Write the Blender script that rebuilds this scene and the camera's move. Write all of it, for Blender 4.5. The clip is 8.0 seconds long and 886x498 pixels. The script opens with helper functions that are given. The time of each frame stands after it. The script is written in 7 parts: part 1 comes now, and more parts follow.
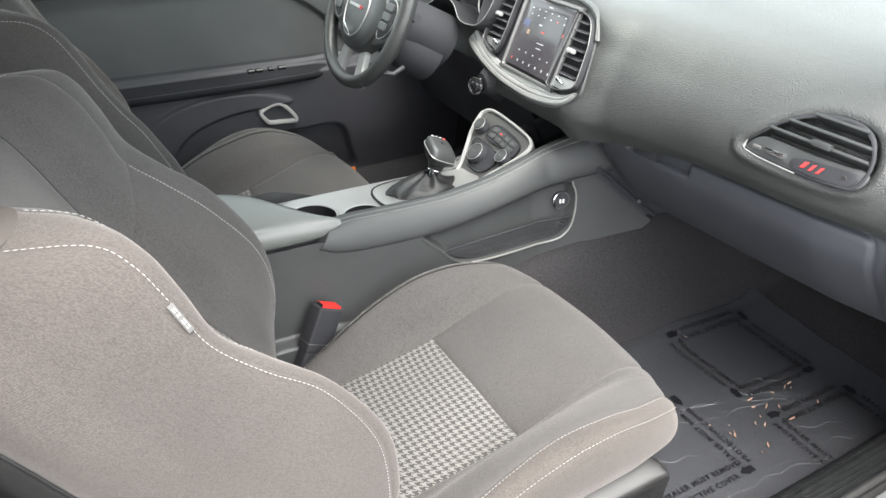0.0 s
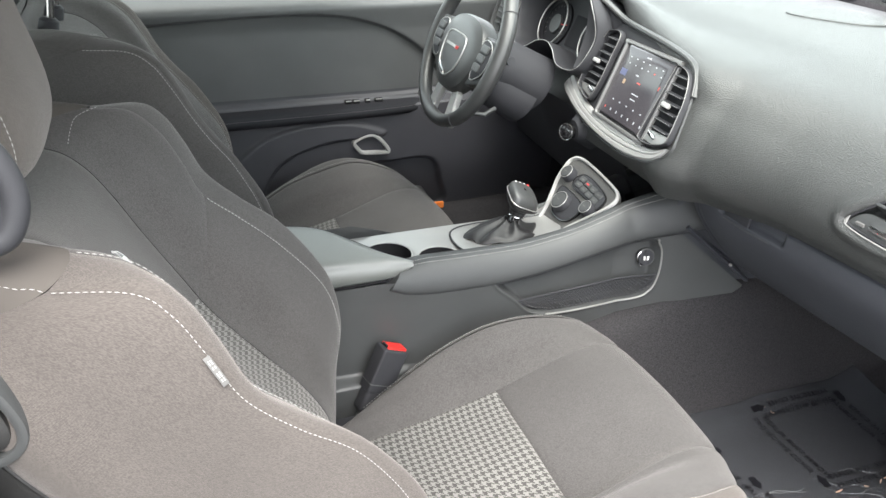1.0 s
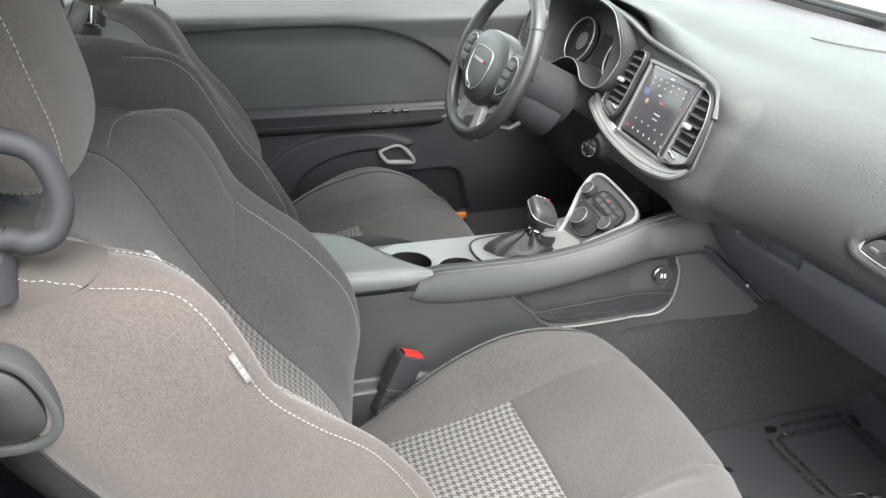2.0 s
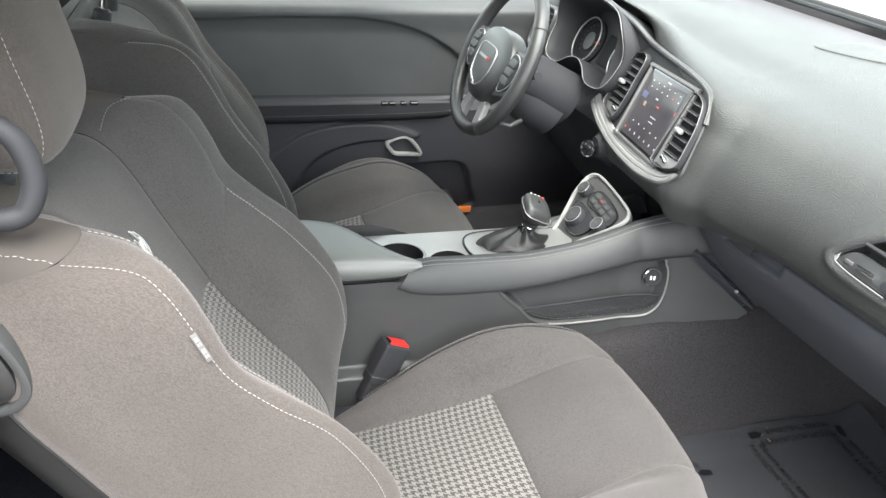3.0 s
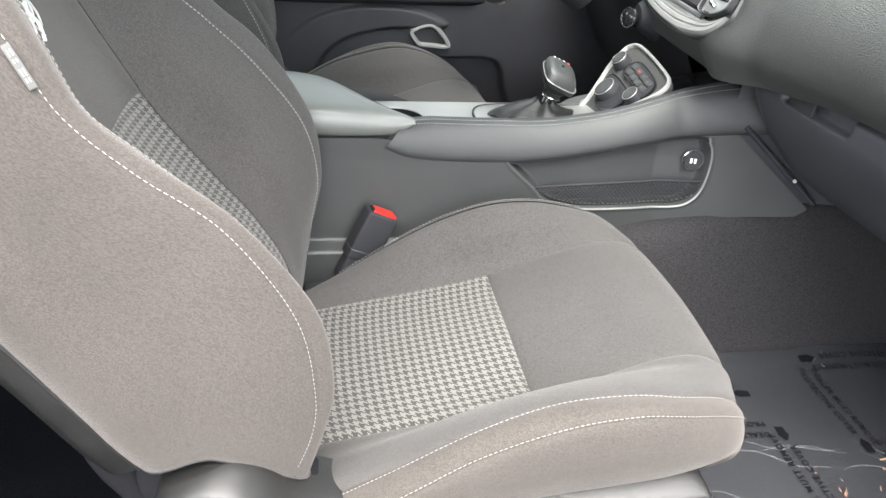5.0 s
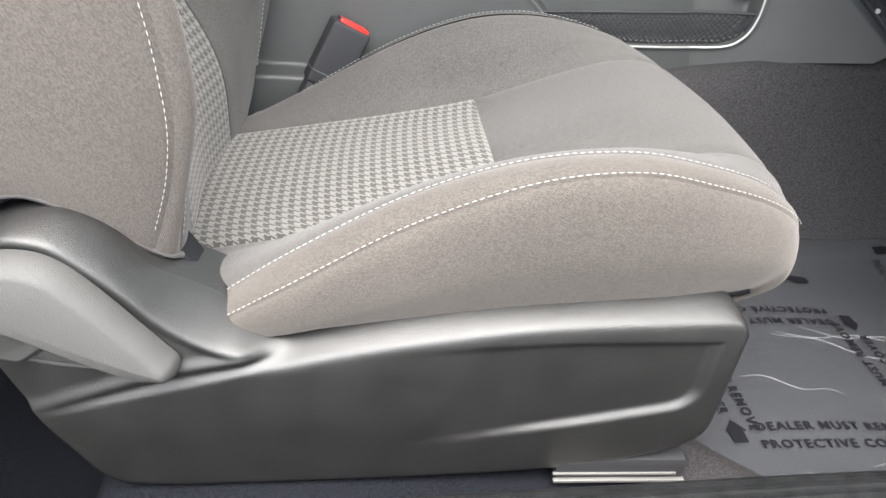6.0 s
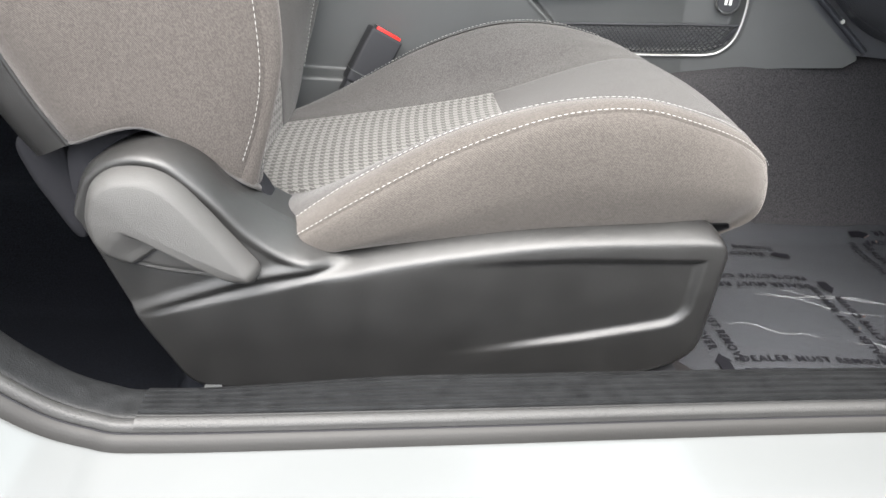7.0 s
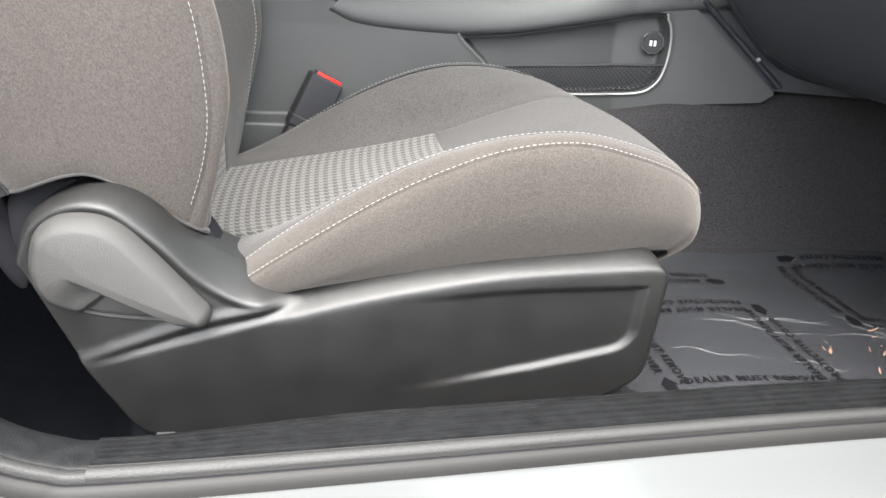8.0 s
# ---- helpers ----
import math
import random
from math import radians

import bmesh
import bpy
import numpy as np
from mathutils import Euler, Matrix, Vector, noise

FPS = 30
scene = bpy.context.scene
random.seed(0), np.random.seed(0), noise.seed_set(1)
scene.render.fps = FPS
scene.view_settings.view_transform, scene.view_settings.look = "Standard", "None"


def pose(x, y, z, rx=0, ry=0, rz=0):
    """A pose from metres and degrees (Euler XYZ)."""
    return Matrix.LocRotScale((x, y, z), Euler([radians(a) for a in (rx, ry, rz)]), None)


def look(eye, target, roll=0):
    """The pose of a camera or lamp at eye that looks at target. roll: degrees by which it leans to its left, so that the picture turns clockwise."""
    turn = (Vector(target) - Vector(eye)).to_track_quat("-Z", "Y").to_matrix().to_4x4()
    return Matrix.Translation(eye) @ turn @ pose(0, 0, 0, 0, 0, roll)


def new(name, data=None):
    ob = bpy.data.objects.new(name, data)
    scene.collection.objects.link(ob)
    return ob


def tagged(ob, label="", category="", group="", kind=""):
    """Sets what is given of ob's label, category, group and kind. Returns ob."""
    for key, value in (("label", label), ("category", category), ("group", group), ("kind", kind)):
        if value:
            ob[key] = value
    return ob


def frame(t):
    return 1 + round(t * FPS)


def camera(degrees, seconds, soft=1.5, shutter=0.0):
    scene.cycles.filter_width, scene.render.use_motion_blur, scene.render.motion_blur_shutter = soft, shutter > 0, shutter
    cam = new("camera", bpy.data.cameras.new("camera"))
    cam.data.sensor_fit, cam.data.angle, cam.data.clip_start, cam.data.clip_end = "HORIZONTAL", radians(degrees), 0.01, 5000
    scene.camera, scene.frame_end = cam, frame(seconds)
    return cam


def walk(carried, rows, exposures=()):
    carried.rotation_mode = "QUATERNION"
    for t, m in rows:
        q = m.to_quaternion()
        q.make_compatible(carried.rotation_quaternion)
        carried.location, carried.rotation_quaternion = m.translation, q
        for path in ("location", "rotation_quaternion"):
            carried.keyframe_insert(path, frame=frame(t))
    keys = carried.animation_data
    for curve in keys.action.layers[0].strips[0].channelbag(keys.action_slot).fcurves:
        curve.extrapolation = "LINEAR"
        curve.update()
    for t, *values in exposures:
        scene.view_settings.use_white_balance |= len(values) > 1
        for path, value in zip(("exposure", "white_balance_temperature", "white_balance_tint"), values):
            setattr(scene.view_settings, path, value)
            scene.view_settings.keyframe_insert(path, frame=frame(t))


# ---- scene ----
cam = camera(60.9, 8.0)
PATH = [
    (0, (-0.23, -0.461, 1.018), (0.618, 1.044, 0.011), 1.2),
    (0.5, (-0.184, -0.458, 1.023), (0.512, 1.14, 0.042), 1.5),
    (1, (-0.172, -0.438, 1.04), (0.456, 1.203, 0.086), 1.8),
    (1.5, (-0.158, -0.428, 1.058), (0.447, 1.235, 0.125), 2.5),
    (2, (-0.176, -0.465, 1.056), (0.398, 1.208, 0.122), 2.9),
    (2.2, (-0.174, -0.483, 1.075), (0.387, 1.183, 0.121), 3.7),
    (3.3, (-0.098, -0.506, 1.075), (0.397, 1.178, 0.115), 4.0),
    (3.5, (-0.083, -0.509, 1.056), (0.394, 1.187, 0.111), 3.0),
    (4, (-0.061, -0.521, 1.055), (0.377, 1.182, 0.103), 3.0),
    (4.2, (-0.054, -0.526, 1.055), (0.364, 1.18, 0.098), 3.1),
    (5.3, (0.081, -0.397, 0.69), (0.4, 1.272, -0.364), 5.7),
    (5.5, (0.119, -0.378, 0.615), (0.397, 1.296, -0.442), 5.5),
    (6, (0.172, -0.383, 0.494), (0.386, 1.321, -0.532), 5.2),
    (6.5, (0.157, -0.467, 0.444), (0.339, 1.281, -0.511), 4.9),
    (7, (0.136, -0.554, 0.452), (0.332, 1.225, -0.44), 4.9),
    (7.5, (0.13, -0.579, 0.453), (0.377, 1.225, -0.373), 4.7),
    (8, (0.125, -0.568, 0.449), (0.474, 1.242, -0.326), 4.6),
]
EXPOSURES = [(0.0, 3.22), (4.2, 3.22), (5.4, 3.34), (6.2, 3.30), (8.0, 3.24)]
walk(cam, [(t, look(e, g, r)) for t, e, g, r in PATH], EXPOSURES)

# ---------------------------------------------------------------- world and light
world = bpy.data.worlds.new("overcast_sky")
scene.world = world
world.use_nodes = True
_n, _l = world.node_tree.nodes, world.node_tree.links
_n.clear()
_sky = _n.new("ShaderNodeTexSky")
_sky.sky_type, _sky.sun_disc = "NISHITA", False
_sky.sun_elevation, _sky.sun_rotation = radians(64), radians(190)
_sky.dust_density, _sky.air_density = 1.2, 1.0
_hsv = _n.new("ShaderNodeHueSaturation")
_hsv.inputs["Saturation"].default_value = 0.18
_bg = _n.new("ShaderNodeBackground")
_bg.inputs["Strength"].default_value = 0.13
_out = _n.new("ShaderNodeOutputWorld")
_l.new(_sky.outputs[0], _hsv.inputs["Color"])
_l.new(_hsv.outputs[0], _bg.inputs["Color"])
_l.new(_bg.outputs[0], _out.inputs["Surface"])

sun_data = bpy.data.lights.new("sun", "SUN")
sun_data.energy, sun_data.angle, sun_data.color = 1.4, radians(60), (1.0, 0.95, 0.885)
sun = new("sun", sun_data)
sun.matrix_world = look((-0.1, -2.1, 4.9), (0.3, 0.0, 0.3))


# ---------------------------------------------------------------- materials
def material(name, color, rough=0.6, metal=0.0, spec=0.5, vary=0.12, vary_scale=6.0, bump=0.0, bump_scale=400.0,
             wear=0.0, coat=0.0, uv=False, pebble=False):
    """A procedural surface: colour varied at two scales, fine relief, uneven gloss."""
    m = bpy.data.materials.new(name)
    m.use_nodes = True
    n, l = m.node_tree.nodes, m.node_tree.links
    b = n["Principled BSDF"]
    tc = n.new("ShaderNodeTexCoord")
    co = tc.outputs["UV" if uv else "Object"]
    big = n.new("ShaderNodeTexNoise")
    big.inputs["Scale"].default_value, big.inputs["Detail"].default_value = vary_scale, 5
    l.new(co, big.inputs["Vector"])
    ramp = n.new("ShaderNodeValToRGB")
    lo = [c * (1 - vary) for c in color]
    hi = [min(1, c * (1 + vary)) for c in color]
    ramp.color_ramp.elements[0].position, ramp.color_ramp.elements[1].position = 0.3, 0.7
    ramp.color_ramp.elements[0].color, ramp.color_ramp.elements[1].color = (*lo, 1), (*hi, 1)
    l.new(big.outputs["Fac"], ramp.inputs["Fac"])
    l.new(ramp.outputs["Color"], b.inputs["Base Color"])
    rr = n.new("ShaderNodeMapRange")
    rr.inputs["To Min"].default_value, rr.inputs["To Max"].default_value = max(0.02, rough - 0.07 - wear), min(1, rough + 0.07)
    l.new(big.outputs["Fac"], rr.inputs["Value"])
    l.new(rr.outputs[0], b.inputs["Roughness"])
    b.inputs["Metallic"].default_value = metal
    b.inputs["Specular IOR Level"].default_value = spec
    b.inputs["Coat Weight"].default_value = coat
    b.inputs["Coat Roughness"].default_value = 0.08
    if bump:
        fine = n.new("ShaderNodeTexVoronoi" if pebble else "ShaderNodeTexNoise")
        fine.inputs["Scale"].default_value, fine.inputs["Detail"].default_value = bump_scale, 0 if pebble else 3
        l.new(co, fine.inputs["Vector"])
        bp = n.new("ShaderNodeBump")
        bp.inputs["Strength"].default_value, bp.inputs["Distance"].default_value = bump, 0.001
        l.new(fine.outputs["Distance" if pebble else "Fac"], bp.inputs["Height"])
        l.new(bp.outputs[0], b.inputs["Normal"])
    return m


def mnode(n, l, op, a, b=None):
    x = n.new("ShaderNodeMath")
    x.operation = op
    for i, v in enumerate((a, b)):
        if v is None:
            continue
        if isinstance(v, (int, float)):
            x.inputs[i].default_value = v
        else:
            l.new(v, x.inputs[i])
    return x.outputs[0]


def woven(name, color, tooth=None, pitch=0.0020, cell=0.0125, sheen=0.22, cord=0.0, tint=(1.0, 0.935, 0.905)):
    """Woven seat cloth on metre-true UVs: fine twill ribs; with tooth, a hound's-tooth of two yarns."""
    m = material(name, color, 0.92, spec=0.2, vary=0.07, vary_scale=9.0)
    n, l = m.node_tree.nodes, m.node_tree.links
    b = n["Principled BSDF"]
    uv = n.new("ShaderNodeUVMap")
    sep = n.new("ShaderNodeSeparateXYZ")
    l.new(uv.outputs[0], sep.inputs[0])
    u, v = sep.outputs[0], sep.outputs[1]
    b.inputs["Sheen Weight"].default_value = sheen
    b.inputs["Sheen Roughness"].default_value = 0.45
    b.inputs["Sheen Tint"].default_value = (*tint, 1)
    mix = n.new("ShaderNodeMix")
    mix.data_type = "RGBA"
    base = b.inputs["Base Color"].links[0].from_socket
    if tooth:
        i = mnode(n, l, "FLOOR", mnode(n, l, "MULTIPLY", u, 8 / cell))
        j = mnode(n, l, "FLOOR", mnode(n, l, "MULTIPLY", v, 8 / cell))
        warp = mnode(n, l, "LESS_THAN", mnode(n, l, "FLOORED_MODULO", i, 8.0), 3.5)
        weft = mnode(n, l, "LESS_THAN", mnode(n, l, "FLOORED_MODULO", j, 8.0), 3.5)
        over = mnode(n, l, "LESS_THAN", mnode(n, l, "FLOORED_MODULO", mnode(n, l, "ADD", i, j), 4.0), 1.5)
        dark = mnode(n, l, "ADD", mnode(n, l, "MULTIPLY", warp, over),
                     mnode(n, l, "MULTIPLY", weft, mnode(n, l, "SUBTRACT", 1.0, over)))
        l.new(dark, mix.inputs[0])
        l.new(base, mix.inputs[7])
        mix.inputs[6].default_value = (*tooth, 1)
        l.new(mix.outputs[2], b.inputs["Base Color"])
        rib = mnode(n, l, "ADD", mnode(n, l, "MULTIPLY", dark, -0.6), mnode(n, l, "SINE", mnode(n, l, "MULTIPLY", u, 6.283 / (cell / 8))))
    else:
        rib = mnode(n, l, "SINE", mnode(n, l, "MULTIPLY", mnode(n, l, "ADD", u, mnode(n, l, "MULTIPLY", v, 0.45)), 6.283 / pitch))
        rib = mnode(n, l, "ADD", rib, mnode(n, l, "MULTIPLY", mnode(n, l, "SINE", mnode(n, l, "MULTIPLY", v, 6.283 / (pitch * 0.8))), 0.6))
        if cord:
            rib = mnode(n, l, "MULTIPLY", mnode(n, l, "SINE", mnode(n, l, "MULTIPLY", mnode(n, l, "ADD", v, mnode(n, l, "MULTIPLY", u, 0.6)), 6.283 / cord)), 1.4)
        yarn = n.new("ShaderNodeCombineXYZ")
        l.new(mnode(n, l, "FLOOR", mnode(n, l, "MULTIPLY", mnode(n, l, "ADD", u, mnode(n, l, "MULTIPLY", v, 0.5)), 1 / 0.0012)), yarn.inputs[0])
        l.new(mnode(n, l, "FLOOR", mnode(n, l, "MULTIPLY", v, 1 / 0.0008)), yarn.inputs[1])
        fleck = n.new("ShaderNodeTexWhiteNoise")
        fleck.noise_dimensions = "2D"
        l.new(yarn.outputs[0], fleck.inputs["Vector"])
        mul = n.new("ShaderNodeMix")
        mul.data_type, mul.blend_type = "RGBA", "MULTIPLY"
        mul.inputs[0].default_value = 0.34
        fr = n.new("ShaderNodeMapRange")
        fr.inputs["From Min"].default_value, fr.inputs["From Max"].default_value = 0.0, 1.0
        fr.inputs["To Min"].default_value, fr.inputs["To Max"].default_value = 0.30, 1.70
        l.new(fleck.outputs["Value"], fr.inputs["Value"])
        l.new(base, mul.inputs[6])
        l.new(fr.outputs[0], mul.inputs[7])
        l.new(mul.outputs[2], b.inputs["Base Color"])
    nap = n.new("ShaderNodeTexNoise")
    nap.inputs["Scale"].default_value, nap.inputs["Detail"].default_value = 1300, 3
    l.new(uv.outputs[0], nap.inputs["Vector"])
    bp = n.new("ShaderNodeBump")
    bp.inputs["Strength"].default_value, bp.inputs["Distance"].default_value = 0.32, 0.0006
    l.new(mnode(n, l, "ADD", mnode(n, l, "MULTIPLY", rib, 0.55), mnode(n, l, "MULTIPLY", nap.outputs["Fac"], 0.6)), bp.inputs["Height"])
    l.new(bp.outputs[0], b.inputs["Normal"])
    return m


M_CLOTH = woven("smooth_charcoal_cloth", (0.067, 0.0635, 0.0615), sheen=0.17, tint=(1.0, 0.96, 0.95))
M_SIDE = woven("taupe_grey_weave", (0.066, 0.0592, 0.0535), sheen=0.21)
M_CORD = woven("fine_ribbed_seat_cloth", (0.067, 0.0595, 0.0545), sheen=0.22, cord=0.0018)
M_TOOTH = woven("hounds_tooth_cloth", (0.054, 0.052, 0.049), tooth=(0.168, 0.164, 0.155), cell=0.0122)
M_CAP = material("fine_taupe_cap_cloth", (0.066, 0.0592, 0.0535), 0.93, spec=0.2, vary=0.08, vary_scale=9, bump=0.45, bump_scale=1500)
M_THREAD = material("pale_thread", (0.33, 0.325, 0.31), 0.8)
M_TAG = material("grey_woven_tag", (0.115, 0.113, 0.110), 0.8, bump=0.3, bump_scale=1500)
M_TAGINK = material("white_thread", (0.62, 0.62, 0.61), 0.8)
M_SHELL = material("grained_dark_plastic", (0.017, 0.0168, 0.0166), 0.35, spec=0.70, bump=0.45, bump_scale=1300, wear=0.0, vary=0.16, vary_scale=22)
M_LEVER = material("grained_grey_lever", (0.058, 0.057, 0.0555), 0.50, spec=0.5, bump=0.7, bump_scale=1300)
M_GAITER = material("black_hide", (0.015, 0.015, 0.016), 0.45, spec=0.35, bump=0.35, bump_scale=650)
M_DOOR = material("grained_door_plastic", (0.060, 0.063, 0.064), 0.48, spec=0.6, bump=0.30, bump_scale=1100)
M_GLOVE = material("dull_dark_plastic", (0.040, 0.0425, 0.050), 0.50, spec=0.6, bump=0.30, bump_scale=1100)
M_TRIM = material("grained_grey_plastic", (0.044, 0.046, 0.0465), 0.46, spec=0.6, bump=0.30, bump_scale=1100)
M_LEATHER = material("soft_black_leatherette", (0.043, 0.045, 0.046), 0.50, spec=0.4, bump=0.35, bump_scale=650, wear=0.04)
M_LID = material("smooth_armrest_vinyl", (0.125, 0.131, 0.124), 0.42, spec=0.7, bump=0.2, bump_scale=650)
M_DASH = material("pebbled_dash_skin", (0.034, 0.0358, 0.0345), 0.44, spec=0.80, bump=1.0, bump_scale=560, vary=0.10, pebble=True)
M_DARK = material("matt_black_plastic", (0.027, 0.0275, 0.031), 0.62, spec=0.3, bump=0.2, bump_scale=900)
M_GLOSS = material("piano_black", (0.012, 0.012, 0.013), 0.12, coat=0.6)
M_SILVER = material("satin_silver_trim", (0.38, 0.38, 0.37), 0.38, metal=0.25, bump=0.08, bump_scale=1500)
M_PLATE = material("brushed_graphite_plate", (0.36, 0.355, 0.345), 0.38, metal=0.7, bump=0.1, bump_scale=1200)
M_CHROME = material("chrome", (0.80, 0.80, 0.80), 0.12, metal=1.0, vary=0.03)
M_RED = material("red_button_plastic", (0.62, 0.025, 0.02), 0.35)
M_CARPET = material("black_carpet", (0.036, 0.0345, 0.0365), 0.97, spec=0.1, vary=0.40, vary_scale=420, bump=1.0, bump_scale=900)
# navy loop carpet; its near-black holds the shade under and behind the seats
M_CARPET_SHADED = material("shaded_navy_loop_carpet", (0.009, 0.0100, 0.0135), 0.97, spec=0.1, vary=0.45, vary_scale=380, bump=1.0, bump_scale=800)
M_SCUFF = material("grained_scuff_plate", (0.010, 0.0105, 0.0112), 0.55, spec=0.28, bump=0.5, bump_scale=620, wear=0.10, vary=0.30, vary_scale=70)
# lip paler than the plate: the sky's gleam is put into its colour
M_LIP = material("sky_bright_scuff_edge", (0.030, 0.0297, 0.0293), 0.52, spec=0.5, bump=0.5, bump_scale=700)
M_RUBBER = material("dark_rubber_seal", (0.023, 0.0222, 0.0215), 0.55, spec=0.3, bump=0.2, bump_scale=500)
M_PAINT = material("white_body_paint", (0.122, 0.127, 0.128), 0.22, vary=0.02, coat=0.6)
M_ASPHALT = material("worn_grey_lot", (0.17, 0.168, 0.165), 0.9, vary=0.3, vary_scale=1.5, bump=0.8, bump_scale=60)
M_DOORCLOTH = material("dark_door_insert", (0.020, 0.0195, 0.025), 0.90, spec=0.12, bump=0.5, bump_scale=800)
M_PAD = material("dark_leatherette_pad", (0.017, 0.0172, 0.020), 0.78, spec=0.12, bump=0.3, bump_scale=700)
M_LOWER = material("dark_lower_door_plastic", (0.040, 0.0405, 0.046), 0.55, spec=0.4, bump=0.3, bump_scale=1100)
M_BEZEL = material("satin_grey_bezel", (0.135, 0.134, 0.132), 0.36, metal=0.3, bump=0.08, bump_scale=1500)
M_INK = material("black_print", (0.012, 0.012, 0.014), 0.75, spec=0.2)
M_RIM = material("smooth_wheel_leather", (0.034, 0.035, 0.035), 0.40, spec=0.6, bump=0.3, bump_scale=700)
M_PRINT = material("film_print", (0.010, 0.010, 0.012), 1.0, spec=0.0)
M_LINE = material("pale_print", (0.75, 0.75, 0.73), 0.6)
M_REDPRINT = material("red_print", (0.70, 0.04, 0.04), 0.5)
M_LEAF = material("dry_leaf", (0.50, 0.31, 0.21), 0.6, vary=0.35, vary_scale=90)
M_LENS = material("amber_lens", (0.75, 0.22, 0.05), 0.25)
M_HEADLINE = material("pale_grey_headlining", (0.60, 0.59, 0.57), 0.95, bump=0.4, bump_scale=600)


def glass(name, color, rough, mixed, clear=(1, 1, 1)):
    m = bpy.data.materials.new(name)
    m.use_nodes = True
    n, l = m.node_tree.nodes, m.node_tree.links
    n.clear()
    out = n.new("ShaderNodeOutputMaterial")
    tr, gl, mx = n.new("ShaderNodeBsdfTransparent"), n.new("ShaderNodeBsdfPrincipled"), n.new("ShaderNodeMixShader")
    tr.inputs["Color"].default_value = (*clear, 1)
    gl.inputs["Base Color"].default_value = (*color, 1)
    gl.inputs["Roughness"].default_value = rough
    mx.inputs[0].default_value = mixed
    l.new(tr.outputs[0], mx.inputs[1])
    l.new(gl.outputs[0], mx.inputs[2])
    l.new(mx.outputs[0], out.inputs["Surface"])
    tex, bp = n.new("ShaderNodeTexNoise"), n.new("ShaderNodeBump")
    tex.inputs["Scale"].default_value, bp.inputs["Strength"].default_value = 25, 0.6
    bp.inputs["Distance"].default_value = 0.003
    l.new(tex.outputs["Fac"], bp.inputs["Height"])
    l.new(bp.outputs[0], gl.inputs["Normal"])
    return m


M_FILM = glass("clear_protective_film", (0.045, 0.0475, 0.053), 0.24, 0.80)
M_CREASE = glass("film_crease_glint", (0.30, 0.31, 0.32), 0.2, 0.45)
M_GLASS = glass("window_glass", (0.03, 0.035, 0.035), 0.03, 0.08, (0.88, 0.96, 0.91))


def screen_material():
    """The lit display: a dim blue-black field."""
    m = bpy.data.materials.new("lit_display")
    m.use_nodes = True
    n, l = m.node_tree.nodes, m.node_tree.links
    b = n["Principled BSDF"]
    tc, tex, ramp = n.new("ShaderNodeTexCoord"), n.new("ShaderNodeTexNoise"), n.new("ShaderNodeValToRGB")
    tex.inputs["Scale"].default_value = 9
    ramp.color_ramp.elements[0].color, ramp.color_ramp.elements[1].color = (0.012, 0.012, 0.016, 1), (0.075, 0.068, 0.070, 1)
    l.new(tc.outputs["Object"], tex.inputs["Vector"])
    l.new(tex.outputs["Fac"], ramp.inputs["Fac"])
    l.new(ramp.outputs["Color"], b.inputs["Emission Color"])
    b.inputs["Emission Strength"].default_value = 0.25
    b.inputs["Base Color"].default_value = (0.012, 0.012, 0.014, 1)
    b.inputs["Specular IOR Level"].default_value = 0.3
    b.inputs["Roughness"].default_value = 0.16
    return m


def glow(name, color, strength):
    m = bpy.data.materials.new(name)
    m.use_nodes = True
    b = m.node_tree.nodes["Principled BSDF"]
    b.inputs["Base Color"].default_value = (*color, 1)
    b.inputs["Emission Color"].default_value = (*color, 1)
    b.inputs["Emission Strength"].default_value = strength
    return m


M_SCREEN = screen_material()
M_PIXEL = glow("display_white", (0.30, 0.31, 0.33), 0.05)
M_PIXELRED = glow("display_red", (0.35, 0.05, 0.04), 0.08)
M_PIXELTAN = glow("display_tan", (0.24, 0.17, 0.11), 0.05)
M_PIXELBLUE = glow("display_blue", (0.06, 0.07, 0.13), 0.06)


# ---------------------------------------------------------------- building helpers
BASE = {}


def thing(name, label, category, base=(0, 0, 0), group="", kind=""):
    ob = new(name)
    ob.location = base
    ob.empty_display_size = 0.05
    BASE[ob.name] = Vector(base)
    return tagged(ob, label, category, group, kind)


def mesh_from(name, verts, faces, uvs=None, smooth=True):
    me = bpy.data.meshes.new(name)
    me.from_pydata([tuple(v) for v in verts], [], faces)
    if uvs is not None:
        layer = me.uv_layers.new(name="UVMap")
        idx = np.zeros(len(me.loops), dtype=np.int64)
        me.loops.foreach_get("vertex_index", idx)
        layer.data.foreach_set("uv", np.asarray(uvs, dtype=np.float32)[idx].ravel())
    if smooth:
        me.polygons.foreach_set("use_smooth", [True] * len(me.polygons))
    me.update()
    return me


def part(name, data, mat, parent=None, label="", smooth=True):
    """Links a bmesh or mesh as one mesh object under its thing or part."""
    if isinstance(data, bmesh.types.BMesh):
        me = bpy.data.meshes.new(name)
        bmesh.ops.recalc_face_normals(data, faces=data.faces)
        data.to_mesh(me)
        data.free()
        if smooth:
            me.polygons.foreach_set("use_smooth", [True] * len(me.polygons))
            me.set_sharp_from_angle(angle=radians(42))
    else:
        me = data
    me.materials.append(mat)
    ob = new(name, me)
    if parent:
        ob.parent = parent
        ob.matrix_parent_inverse = Matrix.Translation(-BASE.get(parent.name, Vector()))
    return tagged(ob, label)


